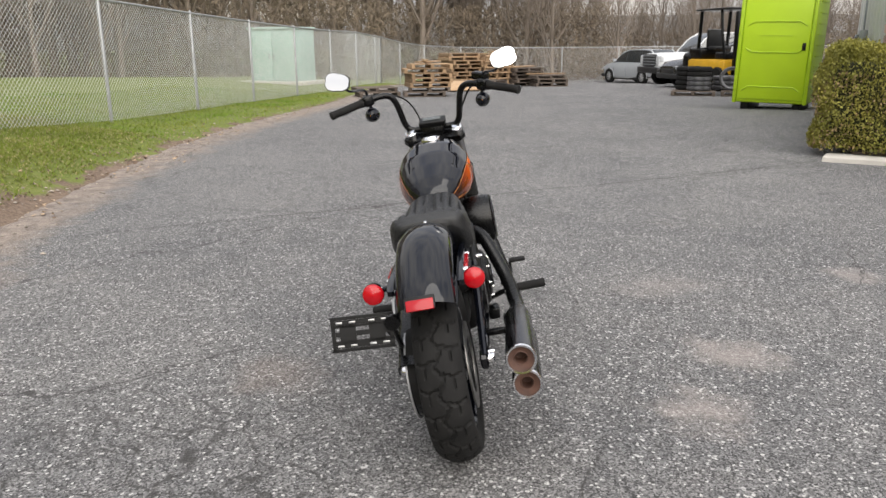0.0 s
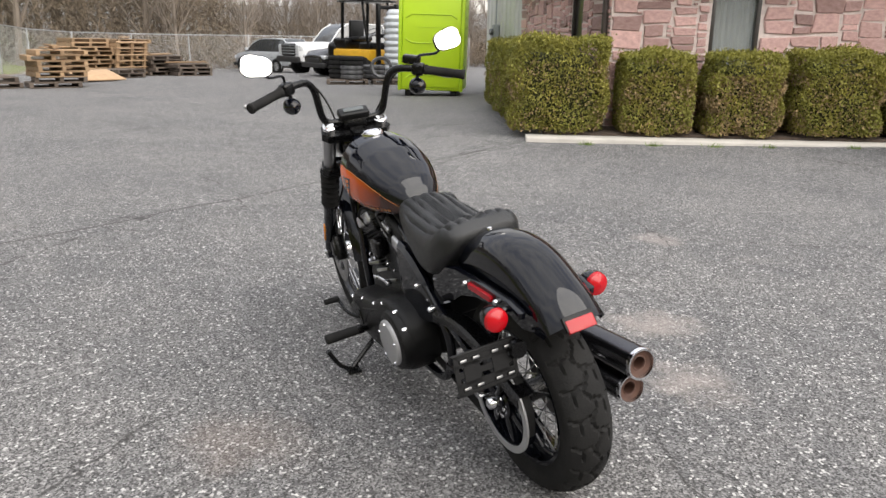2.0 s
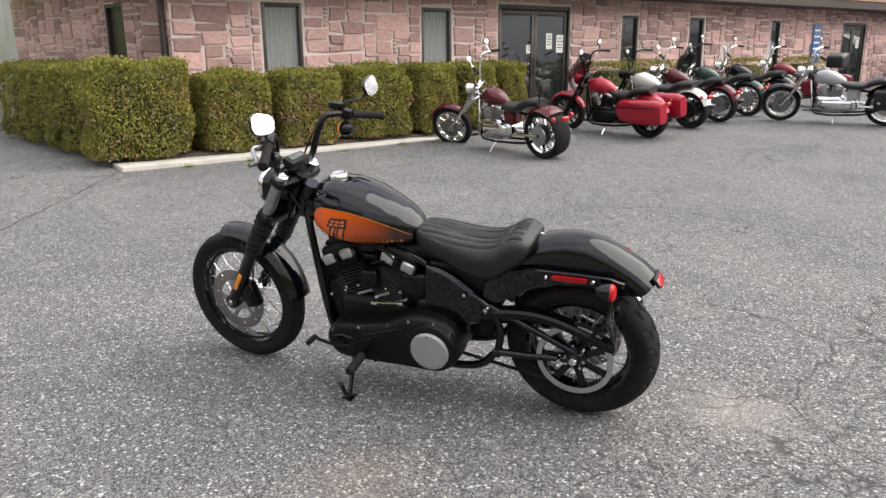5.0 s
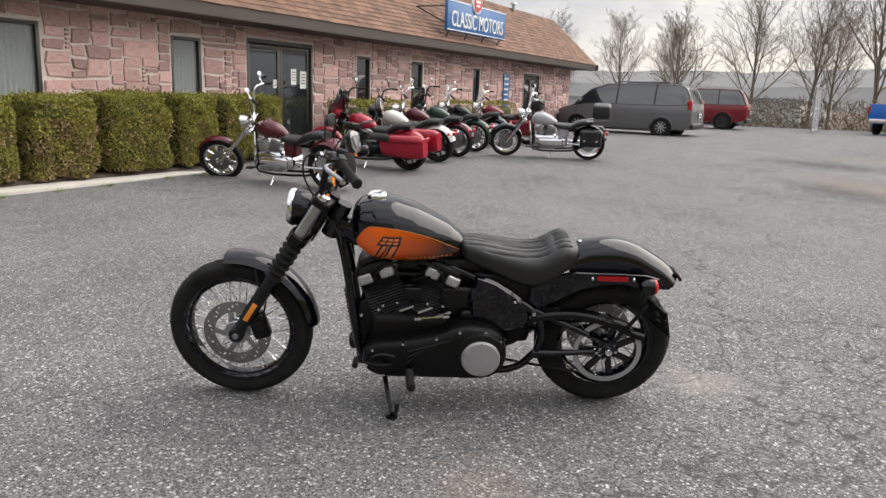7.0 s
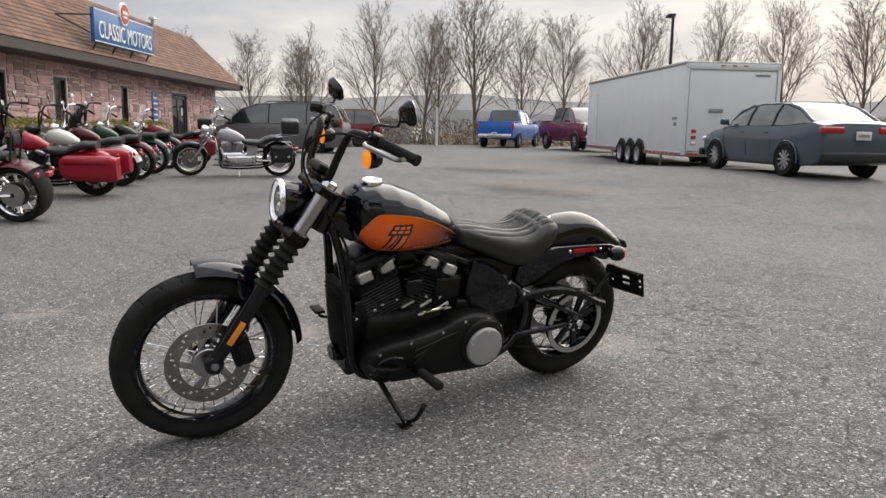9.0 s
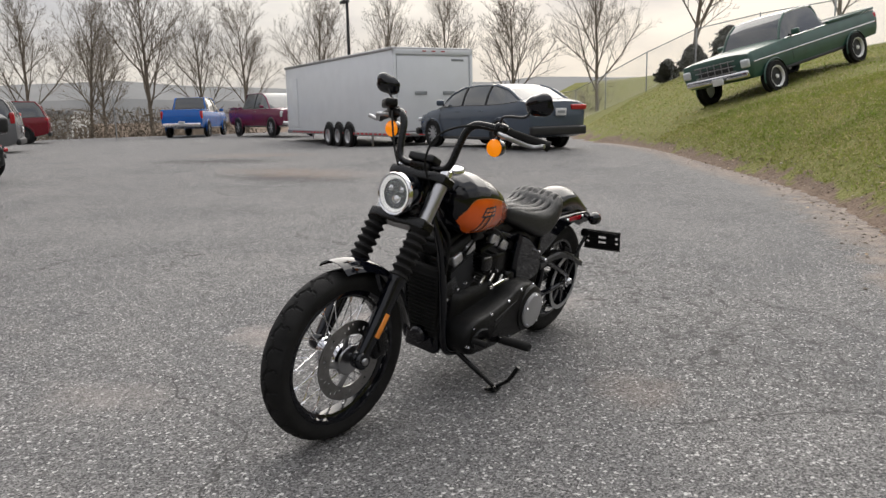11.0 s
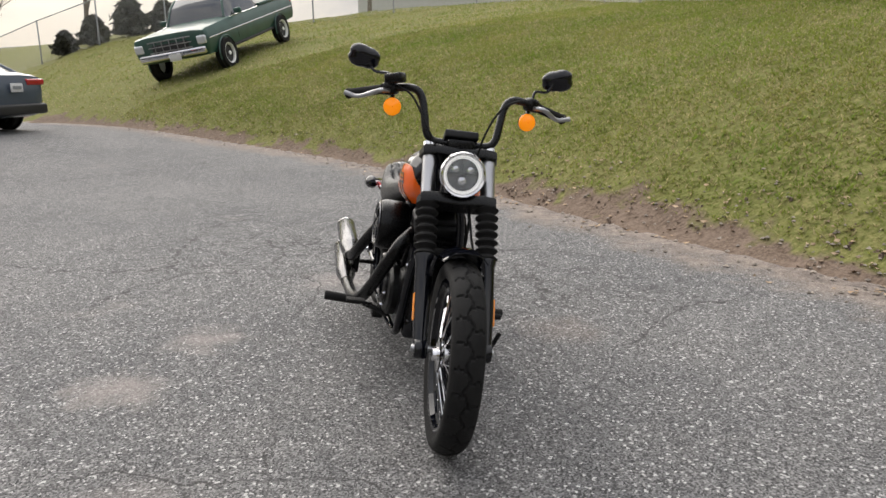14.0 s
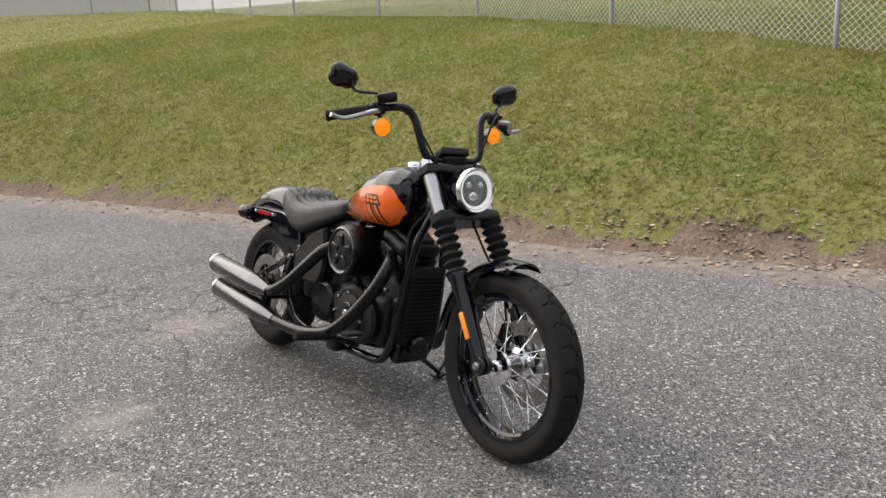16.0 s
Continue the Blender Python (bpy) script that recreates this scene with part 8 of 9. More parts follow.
    part("oil_tank", at(box(0.22, 0.2, 0.24, 0.06, 3), 0, ey - 0.36, 0.52), colour if metal is chrome else satin_black, b, "rounded oil tank under the seat")
    for x in (0.085, 0.11):
        for dy in (-0.07, 0.07):
            part("pushrod_tube", tube([(x, ey + dy * 0.3, 0.42), (x, ey + dy, 0.63)], 0.011, 8), chrome, en)
    part("down_tube_guard", merge(*[tube([(s * 0.05, wb - rake - 0.06, 0.74), (s * 0.13, wb - rake - 0.10, 0.5), (s * 0.13, ey + 0.26, 0.26)], 0.016, 8, steps=3) for s in (-1, 1)]), metal, b)
    part("swingarm", merge(*[tube([(s * (rw / 2 + 0.045), 0.38, 0.33), (s * (rw / 2 + 0.05), 0.0, rr)], 0.022, 8) for s in (-1, 1)]), satin_black if metal is not chrome else chrome, b)
    part("belt_pulley", at(lathe([(0.03, -0.012), (0.13, -0.012), (0.135, 0), (0.13, 0.012), (0.03, 0.012)], 30, "x"), -(rw / 2 + 0.02), 0, rr), satin_black if metal is not chrome else steel, b)
    part("air_cleaner", at(lathe([(0.08, 0.0), (0.085, 0.05), (0.06, 0.075), (0.001, 0.08)], 24, "x"), 0.1, ey + 0.02, 0.58), chrome, en)
    part("primary_cover", at(box(0.09, 0.5, 0.17, 0.05, 3), -0.15, ey - 0.12, 0.34), metal, en)
    part("frame", merge(*[tube([(s * 0.03, wb - rake - 0.05, 0.80), (s * 0.1, wb - rake - 0.14, 0.4), (s * 0.11, ey + 0.2, 0.18), (s * 0.12, 0.35, 0.19), (s * 0.13, 0.02, rr)], 0.018, 8, steps=3) for s in (-1, 1)], tube([(0, wb - rake - 0.02, 0.84), (0, 0.5, 0.58), (0, 0.25, 0.55)], 0.02, 8)), fm if fender_mat else satin_black, b)
    for dz, y0 in ((0.0, -0.25), (0.09, -0.22)):
        part("exhaust_pipe", merge(tube([(0.12, ey + 0.18, 0.55), (0.19, ey + 0.24, 0.40), (0.2, ey + 0.1, 0.23 + dz), (0.2, 0.3, 0.23 + dz)], 0.022, 10, steps=4), tube([(0.2, 0.32, 0.23 + dz), (0.2, 0.22, 0.235 + dz), (0.2, y0, 0.25 + dz)], [0.025, 0.042, 0.042], 12)), chrome if metal is chrome or metal is steel else satin_black, b)
    # bars, lamp, mirrors
    hb = head + Vector((0, -0.03, 0.12))
    pts = [(0.05, 0.0, 0.0), (0.10, -0.02, bars * 0.5), (0.16, -0.06, bars * 0.95), (0.26, -0.12, bars), (0.40, -0.24, bars - 0.05)]
    bar = part("handlebar", st(tube([(-x + hb.x, hb.y + y, hb.z + z) for x, y, z in reversed(pts)] + [(x + hb.x, hb.y + y, hb.z + z) for x, y, z in pts], 0.015, 10, steps=4)), metal if not fairing else satin_black, b)
    for side in (-1, 1):
        a = hb + Vector((side * 0.30, -0.15, bars - 0.01))
        c = hb + Vector((side * 0.41, -0.25, bars - 0.05))
        part("grip", st(tube([a, c], 0.019, 10)), rubber, bar)
        q = hb + Vector((side * 0.32, -0.12, bars + 0.13))
        mr = part("mirror", st(merge(moved(solid([(x * 0.065, y * 0.042) for x, y in circle(0, 0, 1, 16)], 0.018, 0.005), Matrix.Translation(q) @ pose(0, 0, 0, 80)), tube([a + Vector((0, 0.02, 0.01)), q + Vector((-side * 0.02, 0.01, -0.03))], 0.006, 6))), metal, bar)
        part("mirror_glass", st(moved(solid([(x * 0.058, y * 0.036) for x, y in circle(0, 0, 1, 16)], 0.002), Matrix.Translation(q) @ pose(0, 0, 0, 80) @ Matrix.Translation((0, 0, 0.0105)))), mirror_glass, mr)
    lm = head + Vector((0, 0.14, 0.03))
    hl = part("headlamp", st(at(lathe([(0.001, -0.1), (0.06, -0.08), (0.085, -0.02), (0.09, 0.02), (0.08, 0.035)], 24, "y"), *lm)), metal if not fairing else colour, b)
    part("lens", st(at(lathe([(0.08, 0.03), (0.05, 0.045), (0.001, 0.05)], 24, "y"), *lm)), head_glass, hl)
    if fairing:
        rows = []
        for k in range(9):
            t = -1 + k / 4
            x = 0.30 * t
            rows.append([(x, lm.y + 0.08 - 0.16 * t * t + dy, lm.z + z * (1 - 0.25 * t * t)) for z, dy in ((-0.16, -0.06), (-0.06, 0.02), (0.06, 0.04), (0.18, 0.0), (0.26, -0.06))])
        part("fairing", st(thick(rows, 0.02)), fairing, b, "bat-wing fairing")
        rows = [[(0.22 * t, lm.y + 0.0 - 0.1 * t * t - 0.1 * z, lm.z + 0.24 + 0.18 * z * (1 - 0.5 * t * t)) for z in (0, 0.5, 1)] for t in [-1 + k / 4 for k in range(9)]]
        part("windscreen", st(thick(rows, 0.005)), car_glass, b, "dark low windscreen")
    if screen:
        rows = [[(0.24 * t * (1 - 0.3 * z), lm.y - 0.02 - 0.08 * t * t - 0.14 * z, lm.z + 0.06 + 0.46 * z * (1 - 0.25 * t * t)) for z in (0, 0.33, 0.66, 1)] for t in [-1 + k / 4 for k in range(9)]]
        part("windscreen", st(thick(rows, 0.005)), clear_glass, b, "clear windscreen").visible_shadow = False
    if bags == "hard":
        for side in (-1, 1):
            rows = []
            for y, hw, z0, z1 in ((0.34, 0.10, 0.36, 0.60), (0.28, 0.12, 0.30, 0.64), (-0.05, 0.125, 0.27, 0.645), (-0.34, 0.115, 0.27, 0.64), (-0.44, 0.09, 0.30, 0.60)):
                rows.append([(side * 0.27 + hw * math.copysign(abs(math.cos(a)) ** 0.5, math.cos(a)), y, (z0 + z1) / 2 + (z1 - z0) / 2 * math.copysign(abs(math.sin(a)) ** 0.5, math.sin(a))) for a in [2 * math.pi * (k + 0.5) / 16 for k in range(16)]])
            bg = part("saddlebag", rings(rows), bag_mat or colour, b, "hard painted saddlebag", sharp=45)
            part("bag_seam", tube([(side * 0.395, 0.27, 0.545), (side * 0.4, -0.05, 0.55), (side * 0.385, -0.36, 0.545)], 0.006, 4), satin_black, bg)
    if bags == "soft":
        for side in (-1, 1):
            bg = part("saddlebag", at(box(0.16, 0.42, 0.30, 0.05, 3), side * 0.24, -0.05, 0.46), leather, b, "black leather saddlebag")
            part("bag_flap", at(box(0.175, 0.43, 0.12, 0.04, 3), side * 0.24, -0.05, 0.575), leather, bg)
            for y in (-0.17, 0.07):
                part("strap", at(box(0.012, 0.03, 0.2, 0.003), side * 0.332, y, 0.47), leather, bg)
                part("buckle", at(box(0.012, 0.045, 0.035, 0.004), side * 0.34, y, 0.44), chrome, bg)
    if backrest:
        part("backrest", merge(tube([(-0.1, 0.0, 0.70), (-0.1, -0.06, 1.0), (0.1, -0.06, 1.0), (0.1, 0.0, 0.70)], 0.012, 8, steps=4), at(box(0.17, 0.04, 0.16, 0.02), 0, -0.045, 0.96)), leather, b, "padded backrest")
    if top_box:
        part("top_box", at(box(0.42, 0.34, 0.26, 0.05, 3), 0, -0.22, 0.98), leather, b, "black luggage box on the rack")
        part("rack", merge(*[tube([(s * 0.14, 0.05, 0.78), (s * 0.14, -0.36, 0.84)], 0.01, 6) for s in (-1, 1)]), chrome, b)
    part("tail_lamp", at(box(0.12, 0.05, 0.06, 0.015), 0, -rr - 0.03, rr + 0.22), tail_red, b)
    for side in (-1, 1):
        part("turn_signal", at(lathe([(0.001, 0.03), (0.03, 0.01), (0.03, -0.015), (0.001, -0.025)], 14, "y"), side * 0.17, -rr + 0.02, rr + 0.24), tail_red, b)
    part("side_stand", tube([(-0.12, ey - 0.1, 0.18), (-0.28, ey - 0.12, 0.045)], 0.011, 8), chrome, b)
    for side in (-1, 1):
        part("footboard", at(box(0.11, 0.28 if bags else 0.12, 0.02, 0.006), side * 0.26, ey + 0.22, 0.27), satin_black, b)
    return b


def standing(x, y, turn):
    return pose(x, y, lot(x, y) + 0.004, 0, 0, turn - 90)


parked_bike(standing(7.08, 2.3, 62), "long maroon chopper with chrome wheels and a very wide rear tyre", bike_maroon, chrome, wb=1.95, fr=0.33, rr=0.33, fw=0.1, rw=0.29, rake=0.62, bars=0.34, spokes=9, backrest=True, steer=28, tail=128)
parked_bike(standing(9.45, 1.38, 66), "red touring motorcycle with hard red saddlebags and a fairing", bike_red, satin_black, wb=1.63, bars=0.30, spokes=10, bags="hard", fairing=bike_maroon)
parked_bike(standing(10.75, 0.92, 66), "white and silver cruiser motorcycle with black trim", bike_white, satin_black, wb=1.63, bars=0.26, spokes=10, fender_mat=bike_white)
parked_bike(standing(11.75, 0.55, 66), "dark maroon cruiser motorcycle with chrome engine", bike_maroon, chrome, wb=1.63, bars=0.28, spokes=24, steer=8)
parked_bike(standing(12.9, 0.15, 66), "deep green cruiser motorcycle with a white-flanked front", bike_green, chrome, wb=1.63, bars=0.3, spokes=10, fairing=satin_black)
parked_bike(standing(14.3, -0.35, 66), "black cruiser motorcycle with chrome fork and lamp", gloss_black, chrome, wb=1.63, bars=0.24, spokes=24, screen=True)
parked_bike(standing(15.6, -1.2, 70), "dark red touring motorcycle with a luggage box", dark_red, chrome, wb=1.63, bars=0.22, spokes=10, bags="hard", top_box=True, screen=True)
parked_bike(standing(11.9, -2.05, 77), "silver and black cruiser motorcycle with studded leather saddlebags", bike_silver, chrome, wb=1.66, bars=0.24, spokes=30, bags="soft", fender_mat=gloss_black, screen=False, top_box=True)

# ---- pallets, tyres and the forklift by the fence ----
fresh_wood = material("pale_pallet_wood", (0.42, 0.29, 0.17), 0.85, vary=0.35, scale=6, bump=0.3, bump_scale=90, second=(0.33, 0.21, 0.12), island=0.3)
old_wood = material("grey_pallet_wood", (0.16, 0.125, 0.10), 0.9, vary=0.4, scale=6, bump=0.3, bump_scale=90, island=0.3)
PALLET = None


def pallet(m, mat, group="stacked pallets"):
    global PALLET
    p = thing("pallet", "rough wooden shipping pallet in a stack", "pallet", group, m)
    if PALLET is None:
        PALLET = {"board": mesh_of("board", box(1.2, 0.095, 0.02, 0.004, 1), mat), "block": mesh_of("bearer", box(0.09, 1.0, 0.09, 0.004, 1), mat)}
    for y in (-0.45, -0.27, -0.09, 0.09, 0.27, 0.45):
        for z in (0.01, 0.12) if abs(y) in (0.45, 0.09) else (0.12,):
            data = PALLET["board"]
            ob = new("board", data)
            ob.parent = p
            ob.matrix_basis = pose(0, y, z)
    for x in (-0.55, 0, 0.55):
        ob = new("bearer", PALLET["block"])
        ob.parent = p
        ob.matrix_basis = pose(x, 0, 0.065)
    if mat is not fresh_wood:
        for ob in p.children:
            ob.material_slots[0].link = "OBJECT"
            ob.material_slots[0].material = mat
    return p


rng = random.Random(5)
for k in range(5):
    pallet(pose(-2.15 + rng.uniform(-0.1, 0.1), 20.1, lot(-2.15, 20.1) + 0.266 + 0.131 * k, 0, 0, 14 + rng.uniform(-7, 7)), fresh_wood)
for x, y, n, mat, turn in ((-3.65, 20.0, 2, old_wood, 20), (-2.15, 20.1, 2, old_wood, 14), (-1.5, 25.6, 9, fresh_wood, 34), (-0.3, 26.4, 9, fresh_wood, 32), (-0.6, 24.4, 2, old_wood, 40), (0.8, 26.4, 5, old_wood, 30), (1.6, 26.0, 3, old_wood, 22)):
    for k in range(n):
        pallet(pose(x + rng.uniform(-0.08, 0.08), y + rng.uniform(-0.08, 0.08), lot(x, y) + 0.131 * k + 0.004, 0, 0, turn + rng.uniform(-7, 7)), mat)
for k, (x, y, z, rx, rz) in enumerate(((-2.15, 20.1, 0.93, 4, 88), (-2.1, 20.2, 0.98, -3, 70), (-2.2, 20.05, 1.03, 5, 100), (0.8, 26.4, 0.70, 8, 60), (1.6, 26.1, 0.44, -6, 20), (-0.3, 26.4, 1.24, 2, 80))):
    tagged(part("plank", at(box(1.5, 0.14, 0.04, 0.006), 0, 0, 0), fresh_wood), "loose pale wooden plank on the pallets", "plank", "loose planks").matrix_basis = pose(x, y, lot(x, y) + z, rx, 0, rz)
tagged(part("board_sheet", box(1.3, 1.0, 0.03, 0.005), fresh_wood), "pale wooden board leaning on the pallets", "board").matrix_basis = pose(-1.25, 22.6, lot(-1.25, 22.6) + 0.17, 14, 0, 30)
panel_ob = tagged(part("pallet", merge(*[at(box(1.15, 0.1, 0.02, 0.003, 1), 0, 0, 0.1 + 0.2 * k) for k in range(6)], *[at(box(0.09, 0.09, 1.1, 0.003, 1), x, 0.05, 0.56) for x in (-0.5, 0, 0.5)]), fresh_wood), "pale wooden pallet leaning upright on a stack", "pallet", "stacked pallets")
panel_ob.matrix_basis = pose(-0.2, 25.55, lot(-0.2, 25.55), 12, 0, 34)

tyre_wrap = material("wrapped_tyre_rubber", (0.16, 0.16, 0.17), 0.5, vary=0.5, scale=6, second=(0.03, 0.03, 0.03))
wrap = material("white_stretch_wrap", (0.62, 0.65, 0.68), 0.25, vary=0.2, scale=4, bump=0.5, bump_scale=20)


def ring_tyre(m, mat, r=0.34):
    t = thing("tyre", "motorcycle tyre lying in a stack", "tyre", "stacked tyres", m)
    part("ring", lathe([(r - 0.1, -0.03), (r - 0.04, -0.065), (r - 0.01, -0.04), (r, 0), (r - 0.01, 0.04), (r - 0.04, 0.065), (r - 0.1, 0.03), (r - 0.1, -0.03)], 28, "z"), mat, t)
    return t


TX, TY = 6.2, 20.1
for dx in (-0.65, 0.65):
    pallet(pose(TX + dx, TY - dx * 0.25, lot(TX, TY), 0, 0, -15), old_wood, "tyre pallets")
for k in range(5):
    ring_tyre(pose(TX - 0.55, TY, lot(TX, TY) + 0.21 + 0.13 * k), tyre_wrap if k < 3 else rubber)
    ring_tyre(pose(TX - 0.75, TY + 0.55, lot(TX, TY) + 0.21 + 0.13 * k), rubber)
ring_tyre(pose(TX + 0.25, TY - 0.35, lot(TX, TY) + 0.48, 72, 0, -10), tyre_wrap)
for k in range(3):
    ring_tyre(pose(TX + 0.25, TY + 0.35, lot(TX, TY) + 0.21 + 0.13 * k), tyre_wrap)
stack = thing("wrapped_stack", "tall pallet stack wrapped in white film", "wrapped pallet", "", pose(7.5, 20.7, lot(7.5, 20.7), 0, 0, -15) @ Matrix.Scale(1.14, 4))
rows = []
for k in range(60):
    z = 0.14 + 1.75 * k / 59
    q = 0.48 + 0.045 * abs(math.sin(math.pi * 11 * k / 59)) - 0.1 * smooth(0.85, 1.0, k / 59)
    rows.append([(q * math.copysign(abs(math.cos(a)) ** 0.6, math.cos(a)), q * math.copysign(abs(math.sin(a)) ** 0.6, math.sin(a)), z) for a in [2 * math.pi * j / 24 for j in range(24)]])
part("film", rings(rows), wrap, stack)
part("base_board", at(box(1.15, 1.0, 0.12, 0.01), 0, 0, 0.06), old_wood, stack)

fork_yellow = material("forklift_yellow", (0.75, 0.42, 0.02), 0.4, vary=0.15)
fl = thing("forklift", "yellow and black forklift with an overhead guard", "forklift", "", pose(7.0, 22.9, lot(7.0, 22.9), 0, 0, 200) @ Matrix.Scale(1.15, 4))
part("chassis", at(box(1.1, 1.7, 0.42, 0.06), 0, 0, 0.62), fork_yellow, fl, "yellow chassis")
part("engine_hood", merge(at(box(1.0, 0.62, 0.32, 0.08, 3), 0, -0.62, 0.98), at(box(0.9, 0.5, 0.2, 0.05, 3), 0, 0.5, 0.92)), satin_black, fl, "black engine hood")
part("counterweight", at(box(1.12, 0.45, 0.6, 0.15, 3), 0, -0.95, 0.72), satin_black, fl)
for x in (-0.45, 0.45):
    part("guard_post", merge(tube([(x, 0.72, 0.85), (x, 0.55, 1.5), (x, 0.45, 2.1)], 0.04, 6), tube([(x, -0.5, 1.1), (x, -0.45, 2.1)], 0.05, 6)), satin_black, fl)
part("guard_roof", merge(at(box(1.1, 1.35, 0.05, 0.02), 0, 0.05, 2.13), *[at(box(0.04, 1.3, 0.06), x, 0.05, 2.14) for x in (-0.3, 0, 0.3)]), satin_black, fl)
part("seat", merge(at(box(0.5, 0.45, 0.12, 0.04), 0, -0.2, 1.12), at(box(0.5, 0.12, 0.5, 0.04), 0, -0.42, 1.38)), leather, fl)
part("steering_wheel", at(lathe([(0.15, -0.012), (0.165, 0), (0.15, 0.012), (0.14, 0), (0.15, -0.012)], 20, "z"), 0, 0.3, 1.32, 30), satin_black, fl)
part("mast", merge(*[at(box(0.09, 0.12, 1.9, 0.01), x, 0.98, 1.1) for x in (-0.32, 0.32)], *[at(box(0.7, 0.06, 0.1, 0.01), 0, 0.98, z) for z in (0.4, 1.2, 1.95)]), satin_black, fl)
for x in (-0.3, 0.3):
    part("fork", at(box(0.1, 1.0, 0.04, 0.01), x, 1.5, 0.12), steel, fl)
for x in (-0.5, 0.5):
    for y, r in ((0.6, 0.32), (-0.7, 0.26)):
        part("wheel", at(lathe([(0.001, -0.1), (r * 0.5, -0.11), (r * 0.9, -0.11), (r, -0.08), (r, 0.08), (r * 0.9, 0.11), (r * 0.5, 0.11), (0.001, 0.1)], 24, "x"), x, y, r), rubber, fl)

# pale green utility cabinet behind the fence, grey gate panel, lamp post
cab_green = material("pale_green_cabinet", (0.42, 0.58, 0.52), 0.5, vary=0.15)
cx, cy = -7.65, 24.3
cab = thing("utility_cabinet", "pale green metal utility cabinet behind the fence", "cabinet", "", pose(cx, cy, level(cx, cy) - 0.05, 0, 0, -18))
part("body", at(box(1.9, 1.2, 1.8, 0.03), 0, 0, 0.95), cab_green, cab)
part("lid", at(box(2.0, 1.3, 0.08, 0.03), 0, 0, 1.87), cab_green, cab)
for x in (-0.47, 0.47):
    d = part("door", at(box(0.9, 0.04, 1.6, 0.015), x, -0.61, 0.95), cab_green, cab)
    part("handle", at(box(0.04, 0.04, 0.18, 0.01), x * 0.2, -0.65, 0.95), grey_metal, d)
part("base_slab", at(box(2.8, 1.9, 0.2, 0.02), 0, 0, 0.02), concrete, cab)
pole = thing("lamp_post", "dark lamp post with a flat head", "lamp post", "", pose(29.5, -29.5, level(29.5, -29.5) - 0.1))
part("post", tube([(0, 0, 0), (0, 0, 7.5)], [0.11, 0.08], 10), trim_black, pole)
part("lamp_head", at(box(0.8, 0.4, 0.16, 0.04), 0.35, -0.15, 7.5, 0, 0, -30), trim_black, pole)
bk = thing("dumpster", "blue and white bins beyond the parking lot", "bin", "", pose(41, -15.2, lot(41, -15.2)))
part("box_body", at(box(1.6, 1.1, 1.0, 0.05), 0, 0, 0.5), sign_blue, bk)
part("lid", at(box(1.65, 1.15, 0.08, 0.03), 0, 0, 1.03), trim_black, bk)
gate = thing("gate_panel", "pale mesh gate panel leaning beyond the lot", "gate", "", pose(30.5, -15.2, lot(30.5, -15.2), 0, 0, -30))
part("gate_frame", merge(*[tube(q, 0.03, 6) for q in ([(0, 0, 0.1), (0, 0, 2.0)], [(3.2, 0, 0.1), (3.2, 0, 2.0)], [(0, 0, 0.1), (3.2, 0, 0.1)], [(0, 0, 2.0), (3.2, 0, 2.0)], [(0, 0, 1.05), (3.2, 0, 1.05)])]), galv, gate)
part("gate_mesh", merge(*[tube([(0.1 * k, 0, 0.1), (0.1 * k, 0, 2.0)], 0.004, 3) for k in range(1, 32)], *[tube([(0, 0, 0.1 * k), (3.2, 0, 0.1 * k)], 0.004, 3) for k in range(2, 20)]), wire, gate)

# ---- bare trees ----
bark = material("grey_brown_bark", (0.23, 0.19, 0.145), 0.9, vary=0.3, scale=4, bump=0.5, bump_scale=30)
bark_far = material("dim_winter_twigs", (0.26, 0.215, 0.175), 0.95, vary=0.3, scale=0.5)


def branching(seed, height, spread, depth, upright):
    """Tubes of a bare tree: a list of (points, radii)."""
    rng = random.Random(seed)
    out = []

    def grow(p, way, length, r, level_):
        n = 4 if level_ < depth else 2
        pts, rad = [p], [r]
        w = way.copy()
        q = p
        for k in range(n):
            w = (w + Vector((rng.uniform(-1, 1), rng.uniform(-1, 1), rng.uniform(-0.4, 0.8) * upright)) * (0.06 if level_ == 0 else 0.12)).normalized()
            q = q + w * (length / n)
            pts.append(q)
            rad.append(r * (1 - (0.8 if level_ == 0 else 0.66) * (k + 1) / n))
        out.append((pts, rad, level_))
        if level_ >= depth:
            return
        kids = (15, 9, 6, 4, 3)[level_]
        for k in range(kids):
            t = (0.16 if level_ == 0 else 0.14) + (0.82 if level_ == 0 else 0.84) * (k + rng.random()) / kids
            i = min(n - 1, int(t * n))
            base = pts[i].lerp(pts[i + 1], t * n - i)
            side = Matrix.Rotation(k * 2.4 + rng.uniform(-0.6, 0.6), 3, w) @ w.orthogonal()
            tilt = rng.uniform(0.45, 0.75) * spread * (1.15 - 0.45 * t if level_ == 0 else 1.0)
            nw = (w * math.cos(tilt) + side * math.sin(tilt) + Vector((0, 0, 0.22 * upright))).normalized()
            reach = 0.68 - 0.42 * t if level_ == 0 else 0.58 - 0.26 * t
            grow(base, nw, length * reach * rng.uniform(0.8, 1.15), max(0.004, rad[i] * (0.5 if level_ else 0.46)), level_ + 1)
    grow(Vector((0, 0, -0.1)), Vector((0, 0, 1)), height, height * 0.017, 0)
    return out


def tree_shapes(seed, height, spread=1.0, depth=4, upright=1.0):
    tr_, cr = [], []
    for pts, rad, lv in branching(seed, height, spread, depth, upright):
        rad = [max(r, 0.0055) for r in rad]
        (tr_ if lv == 0 else cr).append(tube(pts, rad, 7 if lv == 0 else (5 if lv == 1 else 3), False))
    return merge(*tr_), merge(*cr)


